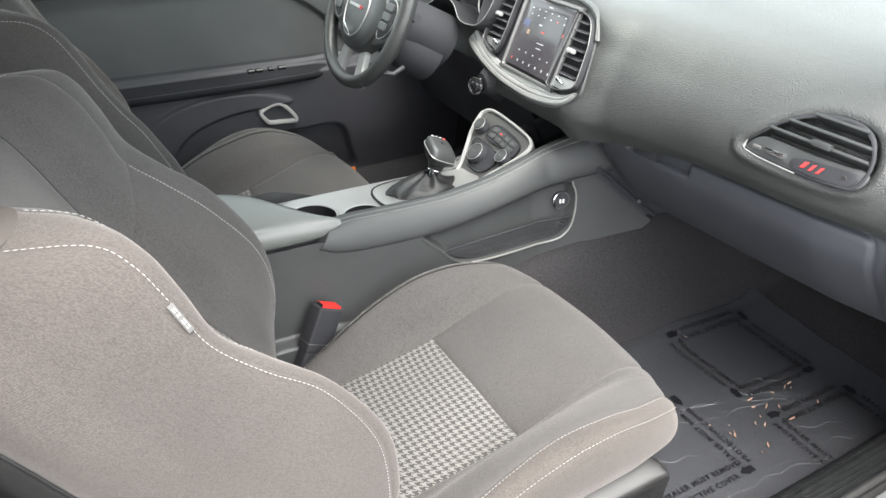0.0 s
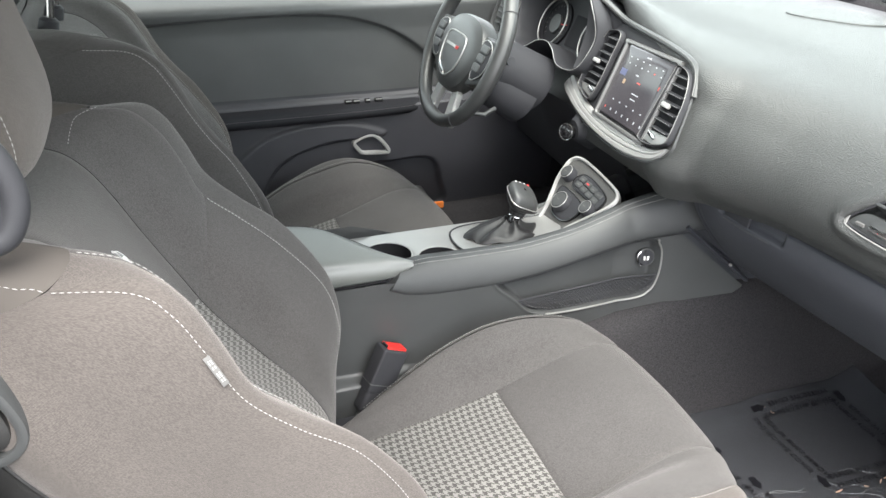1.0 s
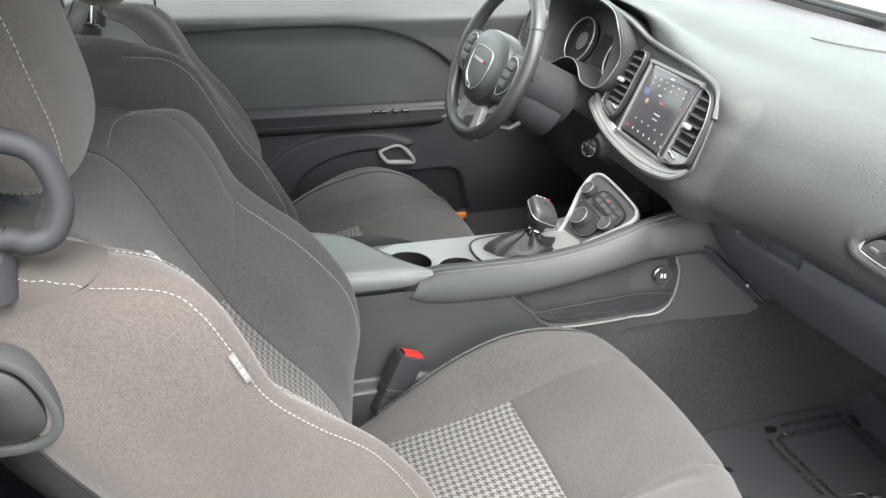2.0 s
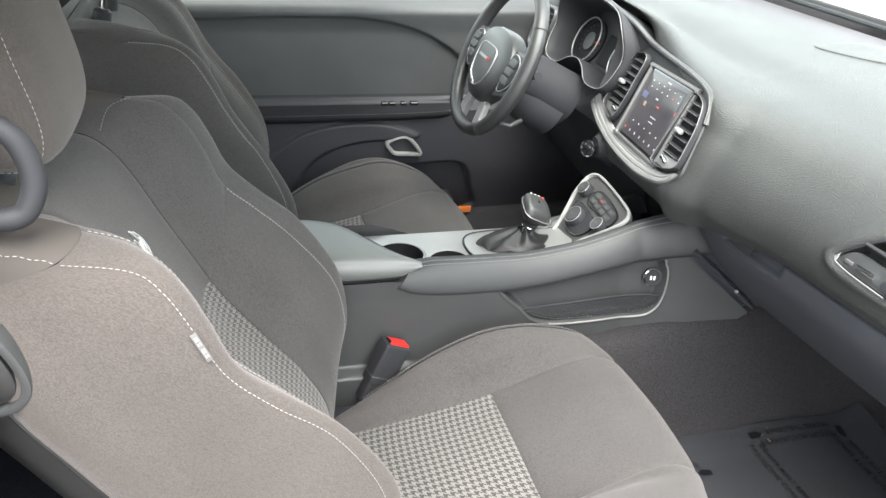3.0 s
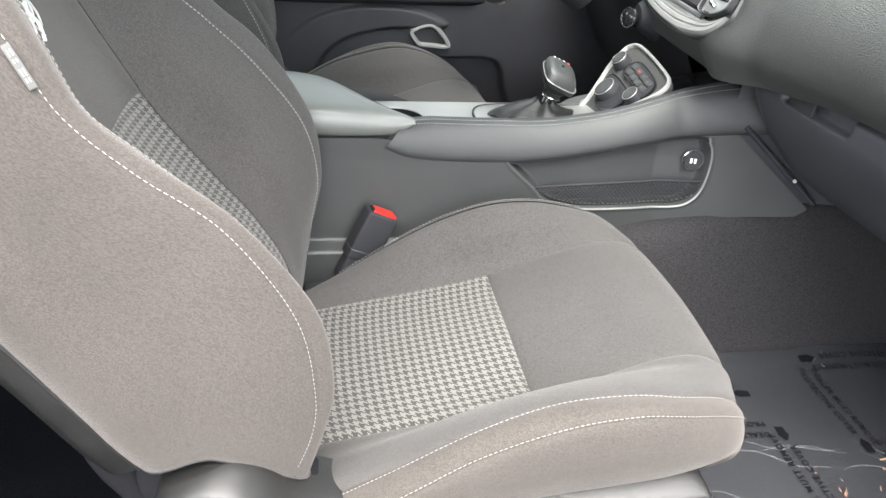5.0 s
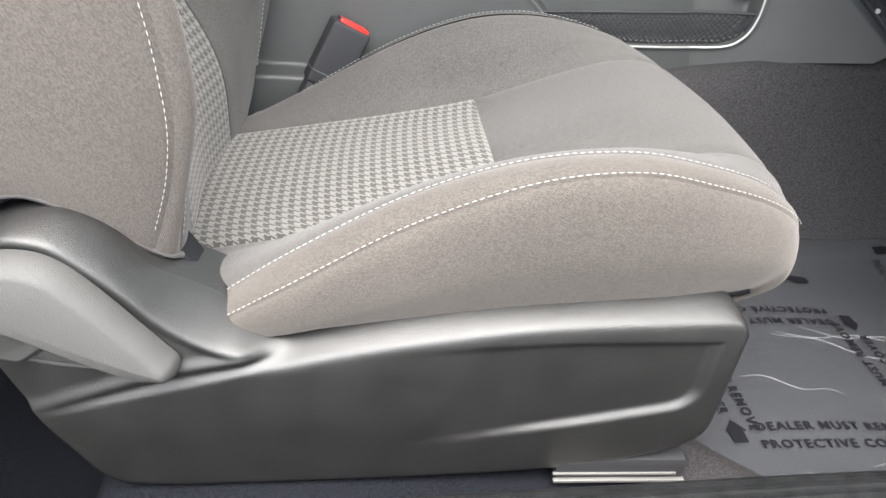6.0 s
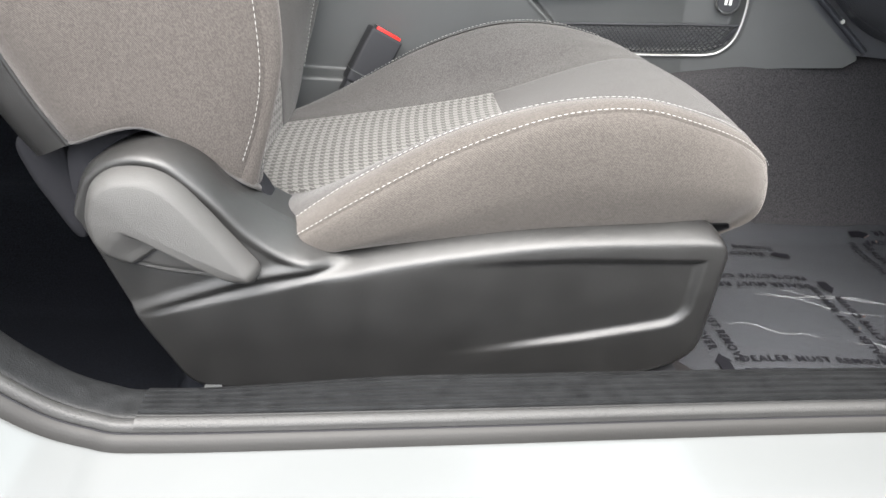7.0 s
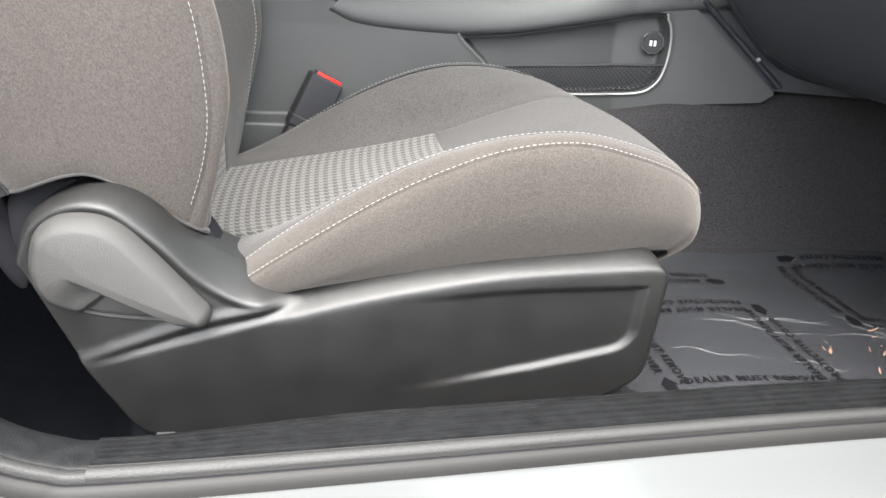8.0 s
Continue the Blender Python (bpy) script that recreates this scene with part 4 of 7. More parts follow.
    tear = spline([(-0.118, 0.150), (-0.116, 0.166), (-0.111, 0.182), (-0.102, 0.192), (-0.089, 0.199), (-0.070, 0.201), (-0.052, 0.198), (-0.034, 0.187), (-0.013, 0.165), (0.006, 0.142), (0.025, 0.119), (0.0335, 0.108), (0.0335, 0.097), (0.027, 0.0905),
                   (0.012, 0.0905), (-0.011, 0.092), (-0.041, 0.095), (-0.067, 0.099), (-0.086, 0.105), (-0.104, 0.116), (-0.114, 0.131)], 180, True)
    ctr = np.array([-0.050, 0.142])
    gx = np.array([ctr + (np.vstack([tear, tear[:1]]) - ctr) * f for f in 1 - (1 - np.linspace(0, 1, 70)) ** 1.7])
    lx, lz = gx[..., 0], gx[..., 1]
    inside = np.maximum(0, -poly_distance(tear, lx, lz))
    h = 0.019 * np.sqrt(1 - (1 - np.clip(inside / 0.012, 0, 1)) ** 2) + 0.010 * (1 - np.exp(-inside / 0.022))
    cd = np.array([0.023 + 0.074, 0.090 - 0.146])
    cl = np.linalg.norm(cd)
    along = ((lx + 0.074) * cd[0] + (lz - 0.146) * cd[1]) / cl
    below = ((lx + 0.074) * cd[1] - (lz - 0.146) * cd[0]) / cl
    rib = smooth(-0.003, 0.003, (lx + 0.0675) * 0.64 - (lz - 0.1175) * 0.77)
    sink = rib * 0.0155 + (1 - rib) * 0.0095 * smooth(-0.114, -0.062, lx)
    h -= sink * smooth(0.0, 0.0045, below) * smooth(0.0, 0.034, along + 0.012 + 0.6 * np.maximum(0, below))
    h = np.maximum(h, 0.004 * np.clip(inside / 0.003, 0, 1))
    lever = part("recliner_lever", grid_mesh("recliner_lever", np.stack([lx, yo - s * h, lz], axis=-1), s > 0), M_LEVER, root, "grey teardrop reclining lever")
    # rib coloured dark for the shadow along its step
    part("finger_rib", tube([place(-0.054, 0.128, 0.010), place(-0.068, 0.116, 0.008), place(-0.080, 0.106, 0.004)], (0.0022, 0.0024, 0.0018), 8), M_DARK, lever)
    cover = spline([(-0.150, 0.195), (-0.160, 0.160), (-0.150, 0.120), (-0.100, 0.070), (-0.020, 0.080), (0.040, 0.110), (0.026, 0.160), (-0.020, 0.195), (-0.090, 0.208)], 60, True)
    part("pivot_cover", slab(cover, 0.030, lambda a, b, n: (a, cy - s * (0.196 + n), b), dome=0.004, bevel=0.008), M_PAD, root, "dark grained cover over the backrest pivot")
    column = spline([(-0.215, 0.185), (-0.176, 0.190), (-0.160, 0.120), (-0.158, 0.085), (-0.170, 0.080), (-0.192, 0.118), (-0.208, 0.150)], 40, True)
    part("hinge_column", slab(column, 0.030, lambda a, b, n: (a, cy - s * (0.170 + n), b), dome=0.003, bevel=0.006), M_PAD, root, "dark grained backrest hinge column")
    part("seat_track", box((0.42, 0.035, 0.035), pose(0.24, cy - s * 0.190, -0.032), 0.004), M_DARK, root)
    rail = part("rail_end", box((0.125, 0.030, 0.026), pose(0.420, cy - s * 0.268, -0.036), 0.003), M_DARK, root, "dark end of the seat rail")
    part("rail_lip", box((0.128, 0.0045, 0.0035), pose(0.420, cy - s * 0.285, -0.0475), 0.001), M_PLATE, rail, "bright lower lip of the rail")
    part("rail_edge", box((0.120, 0.003, 0.002), pose(0.415, cy - s * 0.2835, -0.040), 0.0005), M_PLATE, rail)
    part("seat_track", box((0.42, 0.035, 0.035), pose(0.24, cy + s * 0.215, -0.032), 0.004), M_DARK, root)
    part("seat_pan", box((0.46, 0.46, 0.05), pose(0.25, cy, 0.085), 0.01), M_DARK, root)


valance(seat, 0.385, 1)
valance(driver_seat, 1.190, -1)

# cloth tag on the outer seam, emblem on the upper back
q = surface(SEAT_B, [7.05, 6.55], [2.93])[0]
tag_a, tag_b = Vector(q[0]), Vector(q[1])
tdir = (tag_b - tag_a).normalized()
tn = Vector((0.25, -1.0, 0.25)).normalized()
tside = tdir.cross(tn).normalized()
tag_place = lambda a, b, n: tag_a + tdir * a + tside * b + tn * n
tag = part("cloth_tag", slab([(0.002, -0.0012), (0.036, -0.0012), (0.036, 0.0050), (0.002, 0.0050)], 0.0014, lambda a, b, n: tag_place(a, b, n + 0.002), bevel=0.0004), M_TAG, seat, "small grey woven side airbag tag")
for i, w in enumerate((0.007, 0.004, 0.008, 0.005)):
    for b0 in (0.0002, 0.0024):
        part("print_bar", slab([(0.006 + i * 0.0072, b0), (0.006 + i * 0.0072 + w * 0.7, b0), (0.006 + i * 0.0072 + w * 0.7, b0 + 0.0010), (0.006 + i * 0.0072, b0 + 0.0010)], 0.0003,
                               lambda a, b, n: tag_place(a, b, n + 0.0037), bevel=0.0001), M_THREAD, tag)
eq = surface(SEAT_B, [6.22, 6.42], [6.96, 7.01])
e0, eu, ev = Vector(eq[0][0]), Vector(eq[0][1] - eq[0][0]).normalized(), Vector((0, 1, 0))
en = ev.cross(eu).normalized()
emb = lambda a, b, n: e0 + ev * a + eu * b + en * (n + 0.001)
for nm, stroke in (("emblem", [(-0.012, 0.030), (-0.004, 0.016), (0.004, 0.006), (0.000, -0.004), (-0.010, -0.010)]),):
    mark = part(nm, tube([emb(a, b, 0) for a, b in spline(stroke, 24)], 0.0030, 6, flat=0.5), M_TAGINK, seat, "pale embroidered emblem of crossing strokes")
for stroke in ([(-0.002, 0.024), (0.008, 0.010), (0.010, -0.006), (0.002, -0.018)], [(-0.014, 0.018), (-0.008, 0.004), (-0.014, -0.010), (-0.006, -0.026)],
               [(0.004, 0.012), (-0.008, 0.000), (-0.002, -0.014), (-0.014, -0.030)], [(-0.020, 0.006), (-0.012, -0.006), (-0.020, -0.020)]):
    part("emblem_stroke", tube([emb(a, b, 0) for a, b in spline(stroke, 20)], 0.0022, 6, flat=0.5), M_TAGINK, mark)

# belt guide loop and tilt release on the outer shoulder
gl = [Vector((-0.335, 0.150, 0.765)), Vector((-0.318, 0.146, 0.762)), Vector((-0.300, 0.150, 0.768)), Vector((-0.291, 0.156, 0.796)), Vector((-0.302, 0.160, 0.832)),
      Vector((-0.330, 0.162, 0.845)), Vector((-0.37, 0.160, 0.852)), Vector((-0.405, 0.156, 0.842)), Vector((-0.415, 0.152, 0.80)), Vector((-0.39, 0.150, 0.768))]
guide = part("belt_guide", tube(spline([tuple(v) for v in gl], 60, True).tolist() + [tuple(spline([tuple(v) for v in gl], 60, True)[0])], 0.0105, 12, cap=False), M_DARK, seat, "black plastic seat belt guide loop")
part("belt_guide_foot", tube([(-0.355, 0.155, 0.715), (-0.352, 0.152, 0.750), (-0.350, 0.150, 0.766)], (0.022, 0.018, 0.012), 14), M_DARK, seat)
part("guide_screw", tube([(-0.345, 0.140, 0.752), (-0.343, 0.136, 0.753)], 0.005, 14), M_DARK, guide)
rel = spline([(-0.42, 0.628), (-0.405, 0.672), (-0.365, 0.690), (-0.330, 0.672), (-0.311, 0.622), (-0.318, 0.592), (-0.350, 0.580), (-0.40, 0.590)], 60, True)
rel = (rel - np.array([-0.372, 0.632])) * 0.86 + np.array([-0.372, 0.632])
fl = surface(SEAT_B, [7.6], [2.0])[0][0]
rplace = lambda a, b, n: (a, fl[1] + 0.012 - n, b)
release = part("tilt_release", frame_bar(rel, 0.013, 0.022, rplace), M_TRIM, seat, "dark plastic tilt release bezel")
part("paddle", slab([((a + 0.365) * 0.84 - 0.365, (b - 0.632) * 0.84 + 0.632) for a, b in rel], 0.021, rplace, dome=0.005, bevel=0.005), M_SHELL, release)


def buckle():
    root = thing("seat_belt_buckle", "black seat belt buckle with a red press button", "seat belt buckle", (0.09, 0.66, 0.05))
    ax = Vector((0.43, 0.12, 0.89)).normalized()
    fwd = Vector((0.93, 0.20, -0.27))
    fwd = (fwd - ax * fwd.dot(ax)).normalized()
    sd = ax.cross(fwd)
    top = Vector((0.150, 0.643, 0.222))
    m = Matrix((sd, fwd, ax)).transposed().to_4x4()
    m.translation = top - ax * 0.045
    body = box((0.034, 0.054, 0.090), m, 0.005, 3)
    part("housing", body, M_DARK, root)
    mg = m.copy()
    mg.translation = top - ax * 0.072
    part("grip_band", box((0.0352, 0.0552, 0.0022), mg, 0.0008, 1), M_TRIM, root)
    m2 = m.copy()
    m2.translation = top - ax * 0.108
    part("sleeve", box((0.030, 0.048, 0.050), m2, 0.008, 3), M_DARK, root)
    m3 = m.copy()
    m3.translation = top + ax * 0.0005 + fwd * 0.002
    part("press_button", box((0.024, 0.042, 0.008), m3, 0.002, 2), M_RED, root, "red press button")
    m4 = m.copy()
    m4.translation = top + ax * 0.001 - fwd * 0.018
    part("tongue_slot", box((0.018, 0.004, 0.007), m4, 0.0005), M_GLOSS, root)
    p0 = top - ax * 0.13
    for i in range(7):
        part("bellows", ring(p0 - ax * 0.0085 * i + fwd * -0.001 * i, ax, 0.0105 - 0.0005 * i, 0.0044, 22, 8), M_TRIM, root)
    part("anchor", tube([p0, p0 - ax * 0.06, p0 - ax * 0.13 + Vector((-0.01, 0, -0.01))], 0.007, 10), M_TRIM, root)
    part("cable_clip", tube([p0 - ax * 0.035 + fwd * 0.012, p0 - ax * 0.055 + fwd * 0.03], 0.006, 10), M_CHROME, root)


buckle()


# ---------------------------------------------------------------- centre console
def console():
    root = thing("centre_console", "dark plastic centre console with leatherette armrest and graphite plate", "console", (0.4, 0.82, 0.1))
    # near side panel with its netted pocket
    pocket = spline([(0.366, 0.314), (0.54, 0.326), (0.690, 0.350), (0.712, 0.340), (0.721, 0.308), (0.718, 0.262), (0.704, 0.232), (0.672, 0.216), (0.58, 0.209), (0.490, 0.210), (0.445, 0.222), (0.414, 0.250)], 160, True)

    us = np.concatenate([np.linspace(-0.30, 0.34, 40)[:-1], np.linspace(0.34, 0.76, 150), np.linspace(0.76, 0.902, 34)[1:]])
    top = np.interp(us, [-0.30, 0.15, 0.185, 0.20, 0.225, 0.26, 0.30, 0.37, 0.46, 0.53, 0.64, 0.755, 0.902], [0.339, 0.339, 0.332, 0.318, 0.309, 0.304, 0.302, 0.301, 0.310, 0.323, 0.344, 0.361, 0.238])
    low = np.interp(us, [-0.30, 0.2, 0.557, 0.713, 0.80, 0.885, 0.902], [0.0, 0.05, 0.166, 0.196, 0.209, 0.219, 0.233])
    t = np.linspace(0, 1, 110)[:, None]
    z = low + (top - low) * t
    x = np.repeat(us[None], 110, axis=0)
    d = poly_distance(pocket, x, z)
    y = 0.676 - 0.24 * np.maximum(0, x - 0.64) - 0.05 * np.maximum(0, 0.30 - z) + 0.028 * (1 - smooth(-0.006, 0.001, d)) - 0.0022 * np.exp(-(d / 0.004) ** 2)
    y -= 0.028 * (1 - smooth(0.146, 0.158, z)) * (1 - smooth(0.12, 0.22, x))
    part("side_panel", grid_mesh("side_panel", np.stack([x, y, z], axis=-1)), M_TRIM, root)
    part("far_panel", grid_mesh("far_panel", np.stack([x, 1.59 - y, z], axis=-1)[:, ::3], True), M_TRIM, root)
    rim = [(a, 0.6745 - 0.24 * max(0, a - 0.64) - 0.05 * max(0, 0.30 - b), b) for a, b in pocket]
    lowrim = [q for q in rim if q[0] > 0.475 and (q[2] < 0.28 or q[0] > 0.706)]
    lowrim.sort(key=lambda q: math.atan2(q[2] - 0.30, q[0] - 0.56))
    part("pocket_rim", tube(lowrim, 0.0020, 8), M_PLATE, root, "satin pocket rim")
    # stretch net: two crossing sets of cords
    bm = bmesh.new()

    def cord(a, b):
        p = [Vector(a).lerp(Vector(b), i / 6) for i in range(7)]
        for i, q in enumerate(p):
            q.y -= 0.003 * math.sin(math.pi * i / 6)
        c = tube(p, 0.0009, 4)
        me = bpy.data.meshes.new("cord")
        c.to_mesh(me)
        c.free()
        bm.from_mesh(me)
        bpy.data.meshes.remove(me)

    def net_edge(a):
        up = np.interp(a, [0.415, 0.46, 0.60, 0.722], [0.247, 0.250, 0.257, 0.266])
        dn = np.interp(a, [0.415, 0.45, 0.495, 0.58, 0.672, 0.706, 0.722], [0.246, 0.222, 0.211, 0.209, 0.217, 0.232, 0.256])
        return up, dn

    ny = lambda a: 0.682 - 0.24 * max(0, a - 0.64)
    for i in range(44):
        a = 0.418 + i * 0.0070
        for sg in (-1, 1):
            b = min(max(a + sg * 0.040, 0.416), 0.719)
            u0, d0 = net_edge(a)
            u1, d1 = net_edge(b)
            cord((a, ny(a), d0), (b, ny(b) , u1))
    part("pocket_net", bm, M_DARK, root, "black stretch net")
    spots = np.array([(a, ny(a) - 0.004, net_edge(a)[1] + 0.006) for a in np.linspace(0.44, 0.712, 60)])
    part("net_seam", stitching(spots, 0.0085, 0.0040, 0.0011), M_TAG, root, "pale weave along the net's hem")
    part("net_hem", tube([(a, ny(a) - 0.002, net_edge(a)[0]) for a in np.linspace(0.414, 0.722, 24)], 0.0022, 8), M_DARK, root)
    # power outlet with its cap
    oc, on = Vector((0.700, 0.679, 0.300)), Vector((-0.25, -0.95, 0.10)).normalized()
    e1 = on.cross(Vector((0, 0, 1))).normalized()
    e2 = e1.cross(on)
    part("outlet_ring", ring(oc, on, 0.0172, 0.0026, 40, 10), M_TRIM, root, "dark outlet ring")
    part("outlet_clip", tube([oc + e1 * 0.0178 * math.cos(t) + e2 * 0.0178 * math.sin(t) + on * 0.003 for t in np.linspace(-1.2, 0.9, 14)], 0.0020, 8), M_CHROME, root, "bright cap hinge")
    part("outlet_cap", tube([oc + on * -0.012, oc + on * 0.002, oc + on * 0.004], (0.017, 0.017, 0.015), 32), M_DARK, root)
    part("outlet_tab", slab([(-0.006, 0.006), (0.006, 0.006), (0.005, 0.018), (-0.005, 0.018)], 0.004, lambda a, b, n: oc + e1 * a + e2 * b + on * (n + 0.003), bevel=0.001), M_DARK, root)
    for k in (-0.0035, 0.0035):
        part("outlet_mark", slab([(k - 0.002, -0.005), (k + 0.002, -0.005), (k + 0.002, 0.004), (k - 0.002, 0.004)], 0.0004, lambda a, b, n: oc + e1 * a + e2 * b + on * (n + 0.0045), bevel=0.0001), M_LINE, root)

    # dark cheek in front of the panel, and the strip along its slanting edge
    cx = np.linspace(0.745, 1.30, 30)
    cheek = np.array([[(a, 0.688 - 0.20 * max(0, a - 0.64), 0.236 + (0.52 - 0.236) * f) for a in cx] for f in np.linspace(0, 1, 12)])
    part("cheek", grid_mesh("cheek", cheek), M_GLOVE, root, "dark cheek between console and glovebox")
    strip = [(0.752 + 0.150 * f, 0.652 - 0.036 * f, 0.372 - 0.130 * f) for f in np.linspace(0, 1, 14)]
    part("edge_strip", tube([(a + 0.012, b - 0.001, c + 0.004) for a, b, c in strip], 0.0085, 8, flat=0.6), M_GLOVE, root, "dark strip along the console's front edge")
    part("strip_screw", tube([(0.862, 0.614, 0.290), (0.861, 0.611, 0.291)], 0.0035, 10), M_PLATE, root)

    # leatherette wing that runs from the armrest up to the dash
    xs = np.linspace(0.185, 0.90, 90)
    zt = np.interp(xs, [0.185, 0.205, 0.30, 0.43, 0.53, 0.60, 0.66, 0.72, 0.80, 0.90], [0.352, 0.361, 0.358, 0.357, 0.371, 0.390, 0.412, 0.430, 0.444, 0.450])
    zt = np.convolve(np.pad(zt, 4, mode="edge"), np.ones(9) / 9, mode="valid")
    zb = np.interp(xs, [0.185, 0.200, 0.225, 0.26, 0.30, 0.37, 0.46, 0.53, 0.64, 0.755, 0.90], [0.326, 0.310, 0.301, 0.296, 0.294, 0.293, 0.302, 0.315, 0.336, 0.356, 0.385])
    zb = np.convolve(np.pad(zb, 2, mode="edge"), np.ones(5) / 5, mode="valid")
    rows = []
    for k, (dy, f) in enumerate(((0.050, -0.55), (0.049, -0.12), (0.044, 0.0), (0.030, 0.01), (0.016, -0.10), (0.004, -0.34), (-0.004, -0.62), (-0.006, -0.86), (0.001, -1.0), (0.012, -1.02))):
        h = zt - zb
        flare = 0.24 * np.maximum(0, xs - 0.66)
        rows.append(np.stack([xs + 0.034 * min(0.0, f) * (1 - smooth(0.19, 0.30, xs)), 0.679 + dy - flare * (0.6 if k < 4 else 1.0), zt + f * h], axis=-1))
    c = np.array(rows)
    p = np.einsum("va,auk->vuk", cr_weights(10, np.linspace(0, 9, 46)), c)
    wing = part("wing", grid_mesh("wing", p, True), M_LEATHER, root, "soft black leatherette wing")
    # dark tube draws the seam and the shadow line under the wing
    hem = np.stack([xs + 0.034 * -1.0 * (1 - smooth(0.19, 0.30, xs)), 0.679 + 0.003 - 0.24 * np.maximum(0, xs - 0.66), zb - 0.0012], axis=-1)
    part("wing_seam_shadow", tube(hem[:80], 0.0022, 6), M_DARK, wing, "dark seam and shadow line below the wing")
    for dv in (3.15, 3.75):
        q = np.einsum("va,auk->vuk", cr_weights(10, [dv]), c)[0] + np.array([0, -0.0002, 0.0009])
        tagged(part("stitching", stitching(q[2:74], 0.0052, 0.0036, 0.0006), M_THREAD, wing), "grey stitching")
    far = p.copy()
    far[..., 1] = 1.625 - far[..., 1]
    far[..., 2] = far[..., 2] - 0.075
    part("far_wing", grid_mesh("far_wing", far), M_LEATHER, root)
    end = p[:, 0]
    capm = bmesh.new()
    capm.faces.new([capm.verts.new(q) for q in end])
    part("wing_end", capm, M_LEATHER, root)

    # graphite plate with two cup wells
    px, py = np.meshgrid(np.linspace(0.10, 0.64, 150), np.linspace(0.735, 0.900, 60))
    pz = 0.318 + 0.055 * smooth(0.53, 0.66, px)
    cups = np.minimum(np.hypot(px - 0.190, py - 0.812) / 0.049, np.hypot(px - 0.285, py - 0.772) / 0.043)
    pz = pz - 0.07 * (1 - smooth(0.93, 1.0, cups)) + 0.002 * np.exp(-((cups - 1.04) / 0.03) ** 2)
    part("plate", grid_mesh("plate", np.stack([px, py, pz], axis=-1)), M_PLATE, root, "satin graphite console plate")
    for cx, cy, r in ((0.190, 0.812, 0.048), (0.285, 0.772, 0.042)):
        wall = [[(cx + r * k * math.cos(a), cy + r * k * math.sin(a), zz) for a in np.linspace(0, 2 * math.pi, 49)] for k, zz in ((1.0, 0.3205), (0.985, 0.316), (0.97, 0.300), (0.955, 0.298), (0.94, 0.262), (0.82, 0.251), (0.02, 0.250))]
        part("cup_liner", grid_mesh("cup_liner", np.array(wall)), M_INK, root, "ribbed black cup well")
        part("cup_lip", ring((cx, cy, 0.3200), (0, 0, 1), r * 1.01, 0.0014, 48, 8), M_SILVER, root)
    # gear lever
    gate = spline([(0.345, 0.775), (0.40, 0.762), (0.50, 0.762), (0.565, 0.778), (0.578, 0.825), (0.560, 0.872), (0.48, 0.885), (0.39, 0.885), (0.345, 0.868), (0.332, 0.822)], 80, True)
    gp = lambda a, b, n: (a, b, 0.3195 + n + 0.055 * float(smooth(0.53, 0.66, a)))
    part("gate_rim", frame_bar(gate, 0.0040, 0.003, gp), M_DARK, root, "dark gate rim")
    part("gate_plate", slab(gate, 0.0015, gp, bevel=0.0005), M_PLATE, root)
    lever = part("gear_lever", tube([(0.452, 0.825, 0.325), (0.466, 0.826, 0.35), (0.478, 0.828, 0.383)], 0.0135, 16), M_GLOSS, root, "black gear lever with leatherette gaiter")
    rows = []
    for h, rx, ry, cx in ((0.0, 0.080, 0.048, 0.440), (0.008, 0.070, 0.043, 0.445), (0.015, 0.050, 0.035, 0.450), (0.021, 0.033, 0.027, 0.457), (0.027, 0.021, 0.020, 0.462), (0.031, 0.016, 0.016, 0.464)):
        rows.append([(cx + rx * math.cos(a) * (1 + 0.10 * math.sin(5 * a + 60 * h)), 0.825 + ry * math.sin(a) * (1 + 0.08 * math.sin(4 * a + 90 * h)), 0.322 + h + 0.004 * math.sin(6 * a + 200 * h)) for a in np.linspace(0, 2 * math.pi, 49)])
    part("gaiter", grid_mesh("gaiter", np.einsum("va,auk->vuk", cr_weights(6, np.linspace(0, 5, 24)), np.array(rows))), M_GAITER, lever, "creased black gaiter")
    ax, kc = Vector((0.26, 0.0, 0.966)).normalized(), Vector((0.472, 0.827, 0.356))
    fw = Vector((0.966, 0.0, -0.26))
    sw = Vector((0.0, 1.0, 0.0))

    def knob_rows(steps, n=49):
        out = []
        for h, rx, ry, off, sq, slant in steps:
            row = []
            for a in np.linspace(0, 2 * math.pi, n):
                ca, sa = math.cos(a), math.sin(a)
                p, q = rx * np.sign(ca) * abs(ca) ** sq, ry * np.sign(sa) * abs(sa) ** sq
                row.append(tuple(kc + ax * (h * 0.82 + slant * (0.8 * q - 0.30 * p)) + fw * (p * 0.93 + off) + sw * q * 0.95))
            out.append(row)
        c = np.array(out)
        return np.einsum("va,auk->vuk", cr_weights(len(c), np.linspace(0, len(c) - 1, 8 * len(c))), c)

    knob = part("knob", grid_mesh("knob", knob_rows(((0.000, 0.017, 0.015, 0.0, 1.0, 0), (0.010, 0.018, 0.016, 0.0, 0.95, 0), (0.020, 0.021, 0.019, 0.001, 0.8, 0.1), (0.029, 0.028, 0.024, 0.001, 0.65, 0.3),
                                                     (0.038, 0.034, 0.028, 0.001, 0.55, 0.45), (0.050, 0.036, 0.030, 0.001, 0.55, 0.50)))), M_GAITER, lever, "black gear knob with a padded top")
